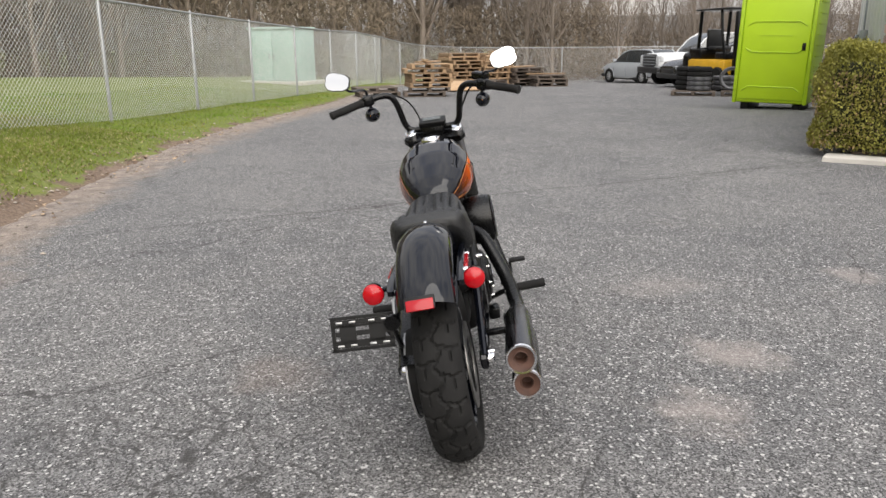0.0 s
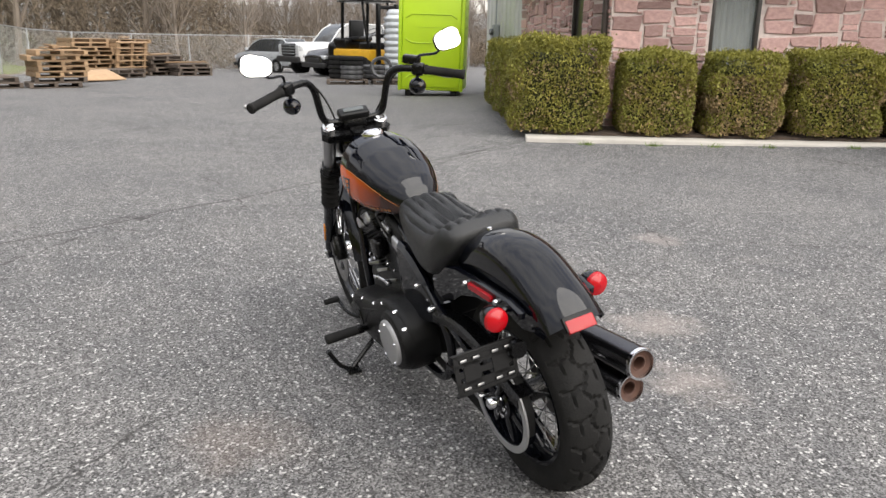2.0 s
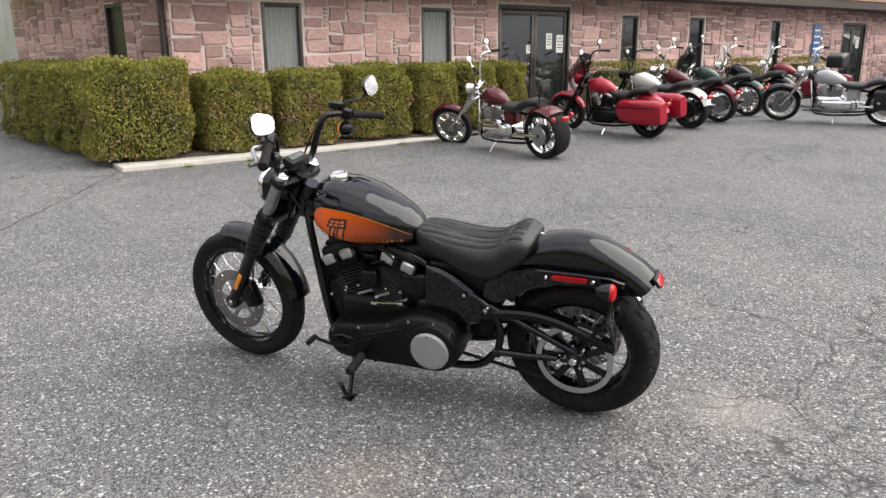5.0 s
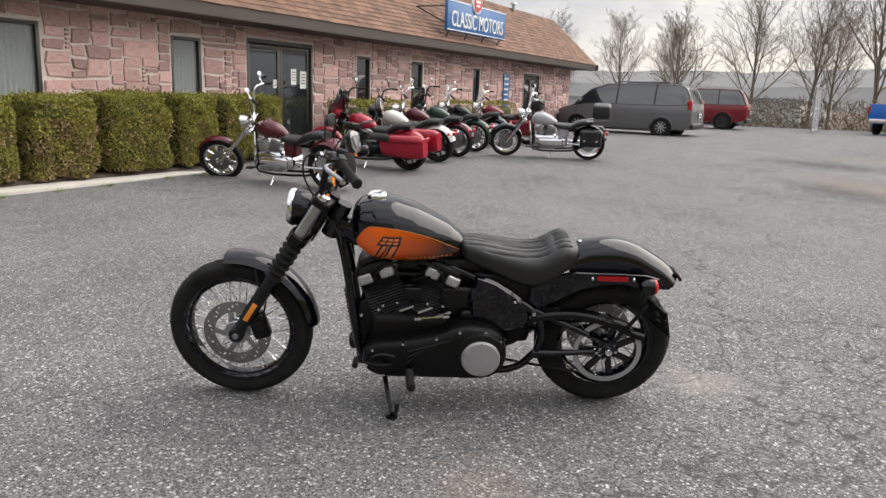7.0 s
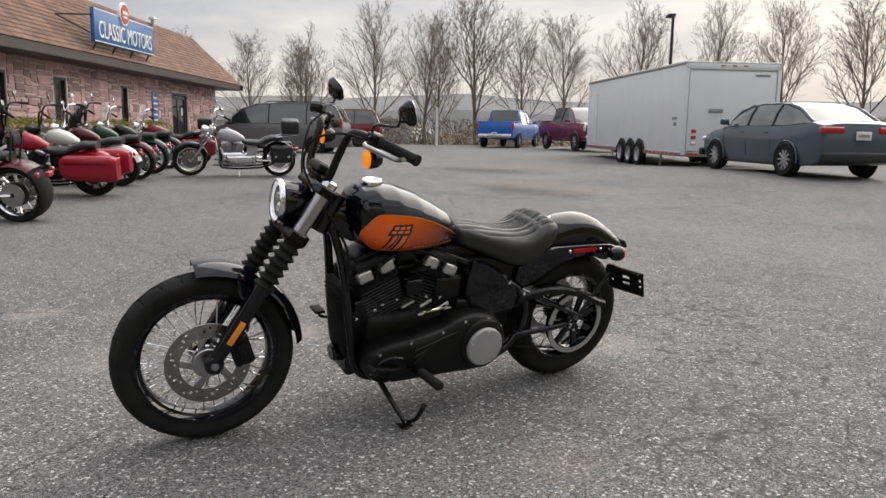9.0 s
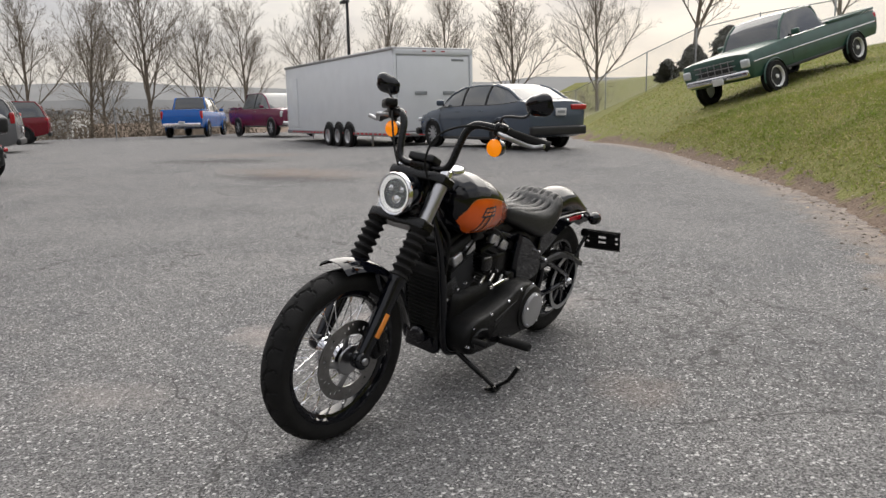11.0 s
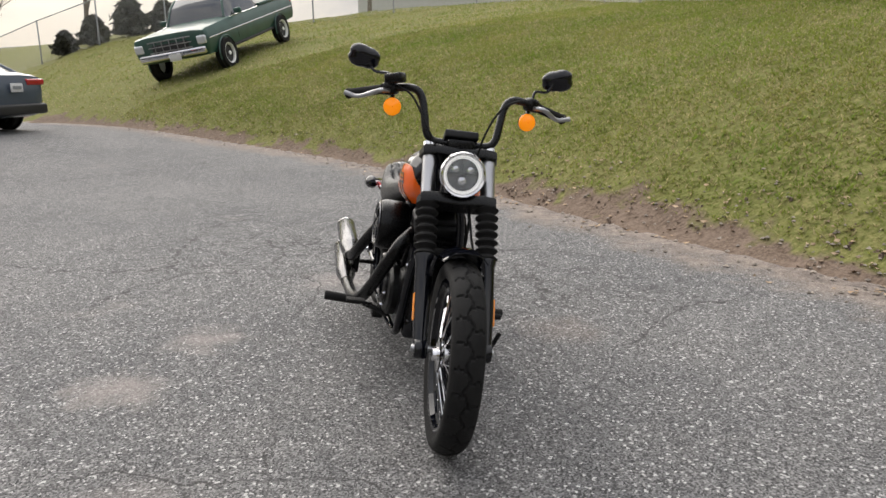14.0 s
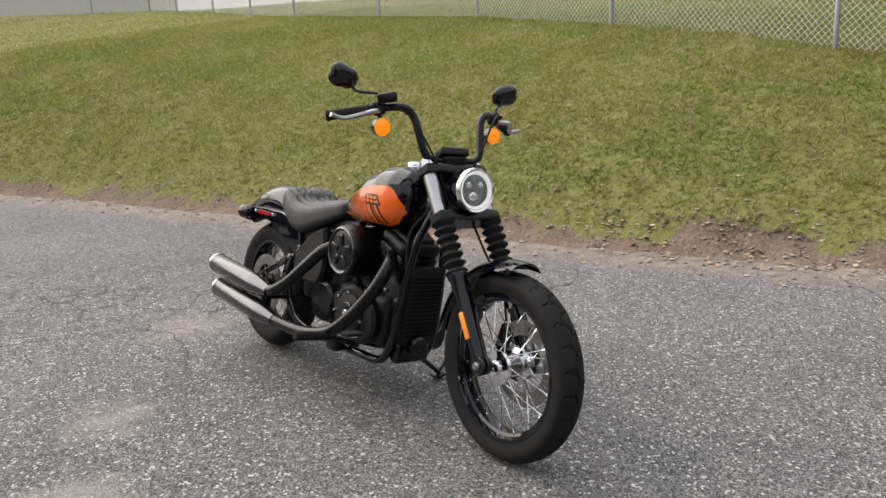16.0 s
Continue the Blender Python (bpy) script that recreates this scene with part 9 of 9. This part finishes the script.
TREES = []
for k in range(3):
    t = thing("tree", "bare leafless tree in early spring", "tree", "bare trees beyond the lot", pose(0, 0, 0))
    a, b = tree_shapes(40 + k, 8.6, 0.95, 4, 1.0)
    part("trunk", a, bark, t)
    part("crown", b, bark, t, "bare twigs and limbs")
    TREES.append(t)
spots = [(45.5, -10.0, 0.80), (44.6, -13.2, 0.85), (43.2, -17.4, 1.05), (41.8, -20.2, 1.0), (40.2, -23.2, 1.25), (38.6, -25.8, 0.95), (37.2, -28.0, 1.0), (34.2, -31.5, 1.1), (33.0, -36.5, 1.1), (28.5, -38.0, 1.05),
         (24.5, -39.5, 1.1), (18.0, -38.5, 1.1), (11.5, -36.0, 1.1), (5.0, -37.0, 1.0), (48, -6.5, 0.8), (52, -15, 0.9), (47, -24, 1.0), (-2.0, -34.0, 1.0)]
for k, (x, y, s) in enumerate(spots):
    s *= 0.8
    m = pose(x, y, lot(x, y) + max(0.0, hill(x, y)), 0, 0, 37 * k)
    if k < 3:
        TREES[k].matrix_basis = m @ Matrix.Scale(s, 4)
    else:
        ob = copy_thing(TREES[k % 3], m)
        ob.matrix_basis = m @ Matrix.Scale(s, 4)

# dark evergreen behind the old truck
needle = material("dark_evergreen", (0.085, 0.085, 0.06), 0.85, vary=0.5, scale=2, island=0.3)


def evergreen(x, y, h, seed):
    rng = np.random.default_rng(seed)
    e = thing("evergreen", "dark bushy evergreen tree beyond the fence", "tree", "evergreens", pose(x, y, level(x, y) - 0.1))
    part("trunk", tube([(0, 0, 0), (0, 0, h * 0.9)], [0.12, 0.03], 6), bark, e)
    n = 9000
    t = rng.uniform(0, 1, n) ** 0.8
    r = 0.55 * h * np.sqrt(1 - t ** 2.4) * np.sqrt(rng.uniform(0.2, 1, n)) * (0.9 + 0.12 * np.sin(t * 23))
    a = rng.uniform(0, 2 * np.pi, n)
    r = r * (0.55 + 0.6 * np.abs(np.sin(1.5 * a + 4 * t + seed)) + rng.normal(0, 0.12, n))
    p = np.stack([r * np.cos(a), r * np.sin(a), 0.1 * h + t * h * (0.75 + 0.3 * np.abs(np.cos(1.3 * a + seed)))], 1)
    d = rng.normal(0, 1, (n, 3))
    d /= np.linalg.norm(d, axis=1)[:, None]
    d2 = np.cross(d, rng.normal(0, 1, (n, 3)))
    d2 /= np.linalg.norm(d2, axis=1)[:, None]
    quad = np.stack([p - d * 0.11, p + d2 * 0.035, p + d * 0.13, p - d2 * 0.035], 1).reshape(-1, 3)
    data = bpy.data.meshes.new("crown")
    data.from_pydata([tuple(q) for q in quad.tolist()], [], [(4 * i, 4 * i + 1, 4 * i + 2, 4 * i + 3) for i in range(n)])
    data.materials.append(needle)
    ob = new("crown", data)
    ob.parent = e


for k, (x, y, h) in enumerate(((9.9, -31.3, 1.1), (8.5, -31.8, 1.4), (7.1, -32.0, 1.2), (11.2, -31.6, 0.9))):
    evergreen(x, y, h, 60 + k)


# ---- winter woods behind the fence: one joined stand of trunks, twigs and brush ----
def stand(name, label, places, seed, height, mat):
    kinds = []
    for k in range(3):
        a, b = tree_shapes(seed + k, height, 0.72, 3, 1.2)
        v, f = merge(a, b)
        kinds.append((np.array(v), f))
    rng_ = np.random.default_rng(seed)
    verts, faces, base = [], [], 0
    for i, (x, y, s) in enumerate(places):
        v, f = kinds[i % 3]
        a = rng_.uniform(0, 2 * np.pi)
        rot = np.array(((np.cos(a), -np.sin(a), 0), (np.sin(a), np.cos(a), 0), (0, 0, 1)))
        w = (v @ rot.T) * s + np.array((x, y, level(x, y) - 0.2))
        verts.append(w)
        faces += [tuple(q + base for q in face) for face in f]
        base += len(v)
    data = bpy.data.meshes.new(name)
    data.from_pydata(np.concatenate(verts).tolist(), [], faces)
    data.materials.append(mat)
    return tagged(new(name, data), label, "woods", kind="stuff")


rng_w = random.Random(9)
places = []
for k in range(230):
    t = rng_w.random()
    if t < 0.7:
        x, y = rng_w.uniform(-45, 30), 0
        y = 42 + rng_w.uniform(0, 22) + max(0, -x - 6) * -0.55
    else:
        x = rng_w.uniform(-50, -24)
        y = rng_w.uniform(-4, 40)
    places.append((x, y, rng_w.uniform(0.75, 1.35) * (1.0 - 0.5 * smooth(0, 9, x))))
stand("woods", "dense bare winter woods behind the fence", places, 70, 9.5, bark_far)
brush_m = material("brown_brush", (0.24, 0.185, 0.13), 0.95, vary=0.4, scale=0.6, second=(0.15, 0.12, 0.085), island=0.35)


def brush(name, label, boxes, n, seed, mat, size=0.35):
    """Thin crossing stems and dead leaves in a band, as one mesh."""
    rng_ = np.random.default_rng(seed)
    pts = []
    for x0, x1, y0, y1, h in boxes:
        k = n // len(boxes)
        p = np.stack([rng_.uniform(x0, x1, k), rng_.uniform(y0, y1, k), rng_.uniform(0, 1, k) ** 1.4 * h], 1)
        p[:, 2] += np.array([level(a, b) for a, b in p[:, :2]])
        pts.append(p)
    p = np.concatenate(pts)
    d = rng_.normal(0, 1, p.shape) + np.array((0, 0, 0.7))
    d /= np.linalg.norm(d, axis=1)[:, None]
    d2 = np.cross(d, rng_.normal(0, 1, p.shape))
    d2 /= np.linalg.norm(d2, axis=1)[:, None]
    L = rng_.uniform(0.5, 1.3, (len(p), 1)) * size
    quad = np.stack([p - d * L, p + d2 * L * 0.06, p + d * L, p - d2 * L * 0.06], 1).reshape(-1, 3)
    data = bpy.data.meshes.new(name)
    data.from_pydata(quad.tolist(), [], [(4 * i, 4 * i + 1, 4 * i + 2, 4 * i + 3) for i in range(len(p))])
    data.materials.append(mat)
    return tagged(new(name, data), label, "brush", kind="stuff")


brush("brush", "tangled brown brush under the winter woods", [(-30, -6, 34, 44, 4.0), (-8, 6, 42, 50, 4.2), (6, 34, 44, 54, 2.6), (-42, -22, 8, 40, 4.5), (-30, -8, 44, 58, 6.0), (-8, 30, 52, 62, 4.0)], 132000, 3, brush_m, 0.30)
brush("brush", "low brown brush along the far edge of the lot", [(36, 46, -30, -8, 1.6), (20, 36, -46, -32, 1.8)], 14000, 4, brush_m, 0.35)

# far wooded ridge round the horizon
ridge_m = material("hazy_far_ridge", (0.20, 0.20, 0.20), 1.0, vary=0.25, scale=0.02, second=(0.15, 0.155, 0.155))
rows = []
for k in range(121):
    a = 2 * math.pi * k / 120
    h = 26 + 9 * noise.noise((math.cos(a) * 3, math.sin(a) * 3, 1)) + 5 * noise.noise((math.cos(a) * 11, math.sin(a) * 11, 4))
    rows.append([(r * math.cos(a), r * math.sin(a), z) for r, z in ((560, -8), (600, h * 0.5), (680, h), (800, h * 0.9))])
tagged(part("backdrop", strip(rows), ridge_m, sharp=0), "hazy wooded ridge on the horizon", "ridge", kind="structure")
far_white = material("pale_far_building", (0.6, 0.6, 0.58), 0.7, vary=0.15)
for x, y, w, d, h in ((62, -26, 14, 8, 3.2), (70, -14, 12, 8, 3.0), (-12, -62, 16, 9, 4.5)):
    hb_ = thing("warehouse", "low pale building far beyond the lot", "building", "far buildings", pose(x, y, level(x, y) if x < 0 else lot(x, y) - 0.3, 0, 0, -35))
    part("wall", at(box(w, d, h), 0, 0, h / 2), far_white, hb_, sharp=0)
    part("roof", at(box(w + 0.4, d + 0.4, 0.3), 0, 0, h + 0.15), grey_metal, hb_, sharp=0)
    for k in range(5):
        part("window", at(box(1.2, 0.06, 0.9), -w / 2 + w * (k + 0.5) / 5, -d / 2 - 0.02, h * 0.55), car_glass, hb_, sharp=0)

# ---- grass blades on the bank, tufts at the kerb ----
blade_m = leafy(material("grass_blades", (0.27, 0.27, 0.07), 0.8, vary=0.1, scale=0.7, second=(0.15, 0.22, 0.03), island=0.18, spec=0.2))
lush_m = leafy(material("lush_grass_blades", (0.17, 0.27, 0.035), 0.8, vary=0.1, scale=0.9, second=(0.26, 0.28, 0.06), island=0.18, spec=0.2))
straw_m = leafy(material("dry_grass_blades", (0.44, 0.38, 0.2), 0.85, vary=0.1, scale=0.7, island=0.22, spec=0.2))


def blades(name, label, n, seed, mat, tall, area, thin=1.0, far=9.5):
    rng_ = np.random.default_rng(seed)
    pts = []
    while len(pts) < n:
        x, y = rng_.uniform(area[0], area[1]), rng_.uniform(area[2], area[3])
        d = bank(x, y)
        if d < 0.22 or d > far:
            continue
        clump = noise.noise((x * 0.9, y * 0.9, seed)) + 0.9 * noise.noise((x * 3.4, y * 3.4, seed))
        if rng_.random() > 0.75 + 0.6 * clump or (d < 0.7 and rng_.random() > d + 0.2):
            continue
        pts.append((x, y, lot(x, y) + hill(x, y)))
    p = np.array(pts)
    a = rng_.uniform(0, 2 * np.pi, n)
    h = rng_.uniform(0.5, 1.2, n) * tall
    lean = rng_.uniform(0.9, 2.6, n) * h
    w = 0.004 * thin
    side = np.stack([-np.sin(a) * w, np.cos(a) * w, np.zeros(n)], 1)
    mid_ = p + np.stack([np.cos(a) * lean * 0.35, np.sin(a) * lean * 0.35, h * 0.6], 1)
    tip_ = p + np.stack([np.cos(a) * lean, np.sin(a) * lean, h], 1)
    v = np.stack([p - side, p + side, mid_ + side * 0.8, mid_ - side * 0.8, tip_], 1).reshape(-1, 3)
    faces = []
    for i in range(n):
        k = 5 * i
        faces += [(k, k + 1, k + 2, k + 3), (k + 3, k + 2, k + 4)]
    data = bpy.data.meshes.new(name)
    data.from_pydata(v.tolist(), [], faces)
    data.materials.append(mat)
    return tagged(new(name, data), label, "grass", kind="stuff")


blades("grass", "short green spring grass on the bank", 130000, 11, blade_m, 0.034, (-9, 5, -14, 8), 1.5)
blades("grass", "dry straw-coloured grass among the green", 80000, 12, straw_m, 0.03, (-9, 5, -14, 8), 1.4)
blades("grass", "green grass verge before the fence", 30000, 13, lush_m, 0.045, (-10, -4, 3, 20), 1.7)
blades("grass", "coarse pale grass higher up the bank", 24000, 14, straw_m, 0.04, (-14, 12, -30, -8), 2.3, 22)
blades("grass", "green tussocks higher up the bank", 42000, 15, blade_m, 0.045, (-14, 12, -30, -8), 2.3, 22)
blades("grass", "lush green clumps among the paler grass", 26000, 16, lush_m, 0.045, (-9, 5, -14, 8), 1.6)
weed_m = material("kerb_weeds", (0.14, 0.22, 0.03), 0.8, vary=0.3, scale=3, island=0.3)
rng_k = np.random.default_rng(8)
for k in range(9):
    s = -4.6 + 0.75 * k + rng_k.uniform(-0.2, 0.2)
    c = front(s, 1.40, 0)
    v, f = [], []
    for i in range(26):
        a, h = rng_k.uniform(0, 6.28), rng_k.uniform(0.02, 0.075)
        x, y = rng_k.normal(0, 0.05), rng_k.normal(0, 0.02)
        e = (x + math.cos(a) * h * 0.7, y + math.sin(a) * h * 0.7, h)
        q = len(v)
        v += [(x - 0.006, y, 0), (x + 0.006, y, 0), e]
        f.append((q, q + 1, q + 2))
    data = bpy.data.meshes.new("weed")
    data.from_pydata(v, [], f)
    data.materials.append(weed_m)
    tagged(new("weed", data), "small green weed at the foot of the kerb", "weed", "kerb weeds").matrix_basis = pose(c.x, c.y, lot(c.x, c.y), 0, 0, FA)

# pebbles and dead leaves along the bare edge
peb = material("pale_pebbles", (0.42, 0.36, 0.30), 0.9, vary=0.4, scale=20, island=0.4)
rng_p = np.random.default_rng(21)
shapes_v, shapes_f = [], []
for k in range(1600):
    i = int(rng_p.integers(20, len(EDGE_A) - 12))
    t = rng_p.random()
    q = EDGE_A[i] + (EDGE_B[i] - EDGE_A[i]) * t
    nrm = np.array((-(EDGE_B[i] - EDGE_A[i])[1], (EDGE_B[i] - EDGE_A[i])[0]))
    nrm = nrm / np.linalg.norm(nrm)
    off = rng_p.normal(0.1, 0.28)
    x, y = q + nrm * off
    r = rng_p.uniform(0.006, 0.024)
    z = level(x, y) if off > 0 else lot(x, y)
    b0 = len(shapes_v)
    for dx, dy, dz in ((1, 0, 0), (-1, 0, 0), (0, 1, 0), (0, -1, 0), (0, 0, 0.7), (0, 0, -0.5)):
        shapes_v.append((x + dx * r * rng_p.uniform(0.6, 1.3), y + dy * r * rng_p.uniform(0.6, 1.3), z + dz * r * 0.8 + r * 0.3))
    shapes_f += [(b0 + i_, b0 + j_, b0 + k_) for i_, j_, k_ in ((0, 2, 4), (2, 1, 4), (1, 3, 4), (3, 0, 4), (2, 0, 5), (1, 2, 5), (3, 1, 5), (0, 3, 5))]
leaf_tan = material("dead_leaves", (0.52, 0.40, 0.27), 0.85, vary=0.3, scale=30, second=(0.30, 0.19, 0.11), island=0.4)
lv, lf = [], []
for k in range(1100):
    i = int(rng_p.integers(20, len(EDGE_A) - 12))
    dd = EDGE_B[i] - EDGE_A[i]
    nrm = np.array((-dd[1], dd[0])) / np.hypot(*dd)
    off = rng_p.normal(0.16, 0.24)
    x, y = EDGE_A[i] + dd * rng_p.random() + nrm * off
    if noise.noise((x * 0.9, y * 0.9, 6)) < -0.1:
        continue
    a, r = rng_p.uniform(0, 6.28), rng_p.uniform(0.012, 0.034)
    z = (level(x, y) if off > 0 else lot(x, y)) + 0.006
    c_, s_ = math.cos(a) * r, math.sin(a) * r
    b0 = len(lv)
    lv += [(x - c_, y - s_, z + rng_p.uniform(0, 0.012)), (x + s_ * 0.5, y - c_ * 0.5, z), (x + c_, y + s_, z + rng_p.uniform(0, 0.02)), (x - s_ * 0.5, y + c_ * 0.5, z + rng_p.uniform(0, 0.018))]
    lf += [(b0, b0 + 1, b0 + 2), (b0, b0 + 2, b0 + 3)]
leaves = bpy.data.meshes.new("dead_leaves")
leaves.from_pydata(lv, [], lf)
leaves.materials.append(leaf_tan)
tagged(new("dead_leaves", leaves), "curled tan dead leaves along the turf's edge", "leaves", kind="stuff")
clod_m = material("dark_soil_clods", (0.12, 0.082, 0.058), 0.98, vary=0.3, scale=14, bump=0.9, bump_scale=70, second=(0.2, 0.145, 0.11), island=0.35)
cv, cf = [], []
for k in range(1500):
    i = int(rng_p.integers(20, len(EDGE_A) - 10))
    q = EDGE_A[i] + (EDGE_B[i] - EDGE_A[i]) * rng_p.random()
    dd = EDGE_B[i] - EDGE_A[i]
    nrm = np.array((-dd[1], dd[0])) / np.hypot(*dd)
    off = abs(rng_p.normal(0.14, 0.14)) + 0.02
    x, y = q + nrm * off
    if noise.noise((x * 1.7, y * 1.7, 3)) < -0.12:
        continue
    r = rng_p.uniform(0.004, 0.017)
    z = level(x, y)
    b0 = len(cv)
    ring_n = 6
    for j in range(ring_n):
        a = 2 * math.pi * j / ring_n
        cv.append((x + math.cos(a) * r * rng_p.uniform(0.7, 1.4), y + math.sin(a) * r * rng_p.uniform(0.7, 1.4), z - 0.012))
    for j in range(ring_n):
        a = 2 * math.pi * (j + 0.4) / ring_n
        cv.append((x + math.cos(a) * r * rng_p.uniform(0.4, 0.9), y + math.sin(a) * r * rng_p.uniform(0.4, 0.9), z + r * rng_p.uniform(0.35, 0.75)))
    cf += [(b0 + j, b0 + (j + 1) % ring_n, b0 + ring_n + (j + 1) % ring_n, b0 + ring_n + j) for j in range(ring_n)]
    cf.append(tuple(b0 + ring_n + j for j in range(ring_n)))
clods = bpy.data.meshes.new("soil_clods")
clods.from_pydata(cv, [], cf)
clods.materials.append(clod_m)
tagged(new("soil_clods", clods), "dark crumbled soil clods along the turf's edge", "soil", kind="stuff")
data = bpy.data.meshes.new("pebbles")
data.from_pydata(shapes_v, [], shapes_f)
data.materials.append(peb)
tagged(new("pebbles", data), "pale pebbles and crumbs along the asphalt's edge", "pebbles", kind="stuff")

# ---- rubble stones of the walls; the nearest are pieces of their own ----
def stone_mesh(seed):
    rng_ = random.Random(seed)
    n = rng_.choice((5, 6, 6, 7))
    corners = [(-0.5, -0.5), (0.5, -0.5), (0.5, 0.5), (-0.5, 0.5)]
    pts = [(x + rng_.uniform(-0.09, 0.09), y + rng_.uniform(-0.13, 0.13)) for x, y in corners]
    for _ in range(n - 4):
        i = rng_.randrange(len(pts))
        (x0, y0), (x1, y1) = pts[i], pts[(i + 1) % len(pts)]
        t = rng_.uniform(0.3, 0.7)
        pts.insert(i + 1, (x0 + (x1 - x0) * t + rng_.uniform(-0.06, 0.06), y0 + (y1 - y0) * t + rng_.uniform(-0.08, 0.08)))
    bulge = rng_.uniform(0.6, 1.0)
    rows = [[(x, 0.4, y) for x, y in pts], [(x, -0.5 * bulge, y) for x, y in pts], [(x * 0.9, -0.9 * bulge + 0.1 * rng_.uniform(-1, 1), y * 0.88) for x, y in pts]]
    return mesh_of("stone", rings(rows), stone, 0)


STONES = [stone_mesh(k) for k in range(28)]
SHAPES = [([tuple(v.co) for v in d.vertices], [tuple(p.vertices) for p in d.polygons]) for d in STONES]


def rubble(length, top, holes, seed):
    """Places of stones on a wall: (middle along, middle up, width, height)."""
    rng_ = random.Random(seed)
    out = []
    z = 0.0
    cells = [[False] * int(top / 0.03 + 2) for _ in range(int(length / 0.03) + 2)]

    def free(i0, i1, j0, j1):
        return all(not cells[i][j] for i in range(i0, i1) for j in range(j0, j1))
    ni, nj = int(length / 0.03), int(top / 0.03)
    for a, b, z0, z1 in holes:
        for i in range(max(0, int(a / 0.03)), min(ni, int(math.ceil(b / 0.03)))):
            for j in range(max(0, int(z0 / 0.03)), min(nj, int(math.ceil(z1 / 0.03)))):
                cells[i][j] = True
    for j in range(nj):
        i = 0
        while i < ni:
            if cells[i][j]:
                i += 1
                continue
            w, h = rng_.choice((8, 11, 14, 17, 20, 25)), rng_.choice((3, 4, 5, 6, 7, 9))
            while w > 1 and (i + w > ni or not free(i, i + w, j, j + 1)):
                w -= 1
            h = max(2, min(h, int(w * 0.8)))
            while h > 1 and (j + h > nj or not free(i, i + w, j, j + h)):
                h -= 1
            for p in range(i, i + w):
                for q in range(j, j + h):
                    cells[p][q] = True
            out.append(((i + w / 2) * 0.03, (j + h / 2) * 0.03, w * 0.03, h * 0.03))
            i += w
    return out


def lay(places, frame_, wall_ob, near, seed):
    rng_ = random.Random(seed)
    count = 0
    v, f = [], []
    places = sorted(places, key=near)
    for s, z, w, h in places:
        k = rng_.randrange(len(STONES))
        flip = rng_.choice((-1, 1))
        m = frame_ @ Matrix.Translation((s, -0.004, z)) @ Matrix.Diagonal((max(0.025, w - 0.03) * flip, rng_.uniform(0.02, 0.042), max(0.025, h - 0.028), 1))
        if count < 290 and z > 0.75:
            ob = new("stone", STONES[k])
            ob.parent = wall_ob
            ob.matrix_basis = m
            count += 1
        else:
            base_ = len(v)
            v += [tuple(m @ Vector(q)) for q in SHAPES[k][0]]
            f += [tuple(reversed([i + base_ for i in q])) if flip < 0 else tuple(i + base_ for i in q) for q in SHAPES[k][1]]
    if v:
        data = bpy.data.meshes.new("stones")
        data.from_pydata(v, [], f)
        data.materials.append(stone)
        ob = new("stones", data)
        ob.parent = wall_ob
        ob["kind"] = "stuff"
        ob["label"] = "joined rubble stones of the far wall"


lay(rubble(S1 - S0, TOP - 0.25, [(a - S0 - 0.02, b - S0 + 0.02, z0 - 0.08, z1 + 0.02) for a, b, z0, z1 in OPEN], 1), FRONT @ Matrix.Translation((S0, 0, 0)), wall_front, lambda p: p[0], 2)
lay(rubble(WL, 2.6, [(WL - win_b, WL - win_a, 0.7, 2.15)], 3), WING @ pose(WL, 0, 0, 0, 0, 180), wall_wing_ob, lambda p: -p[0], 4)
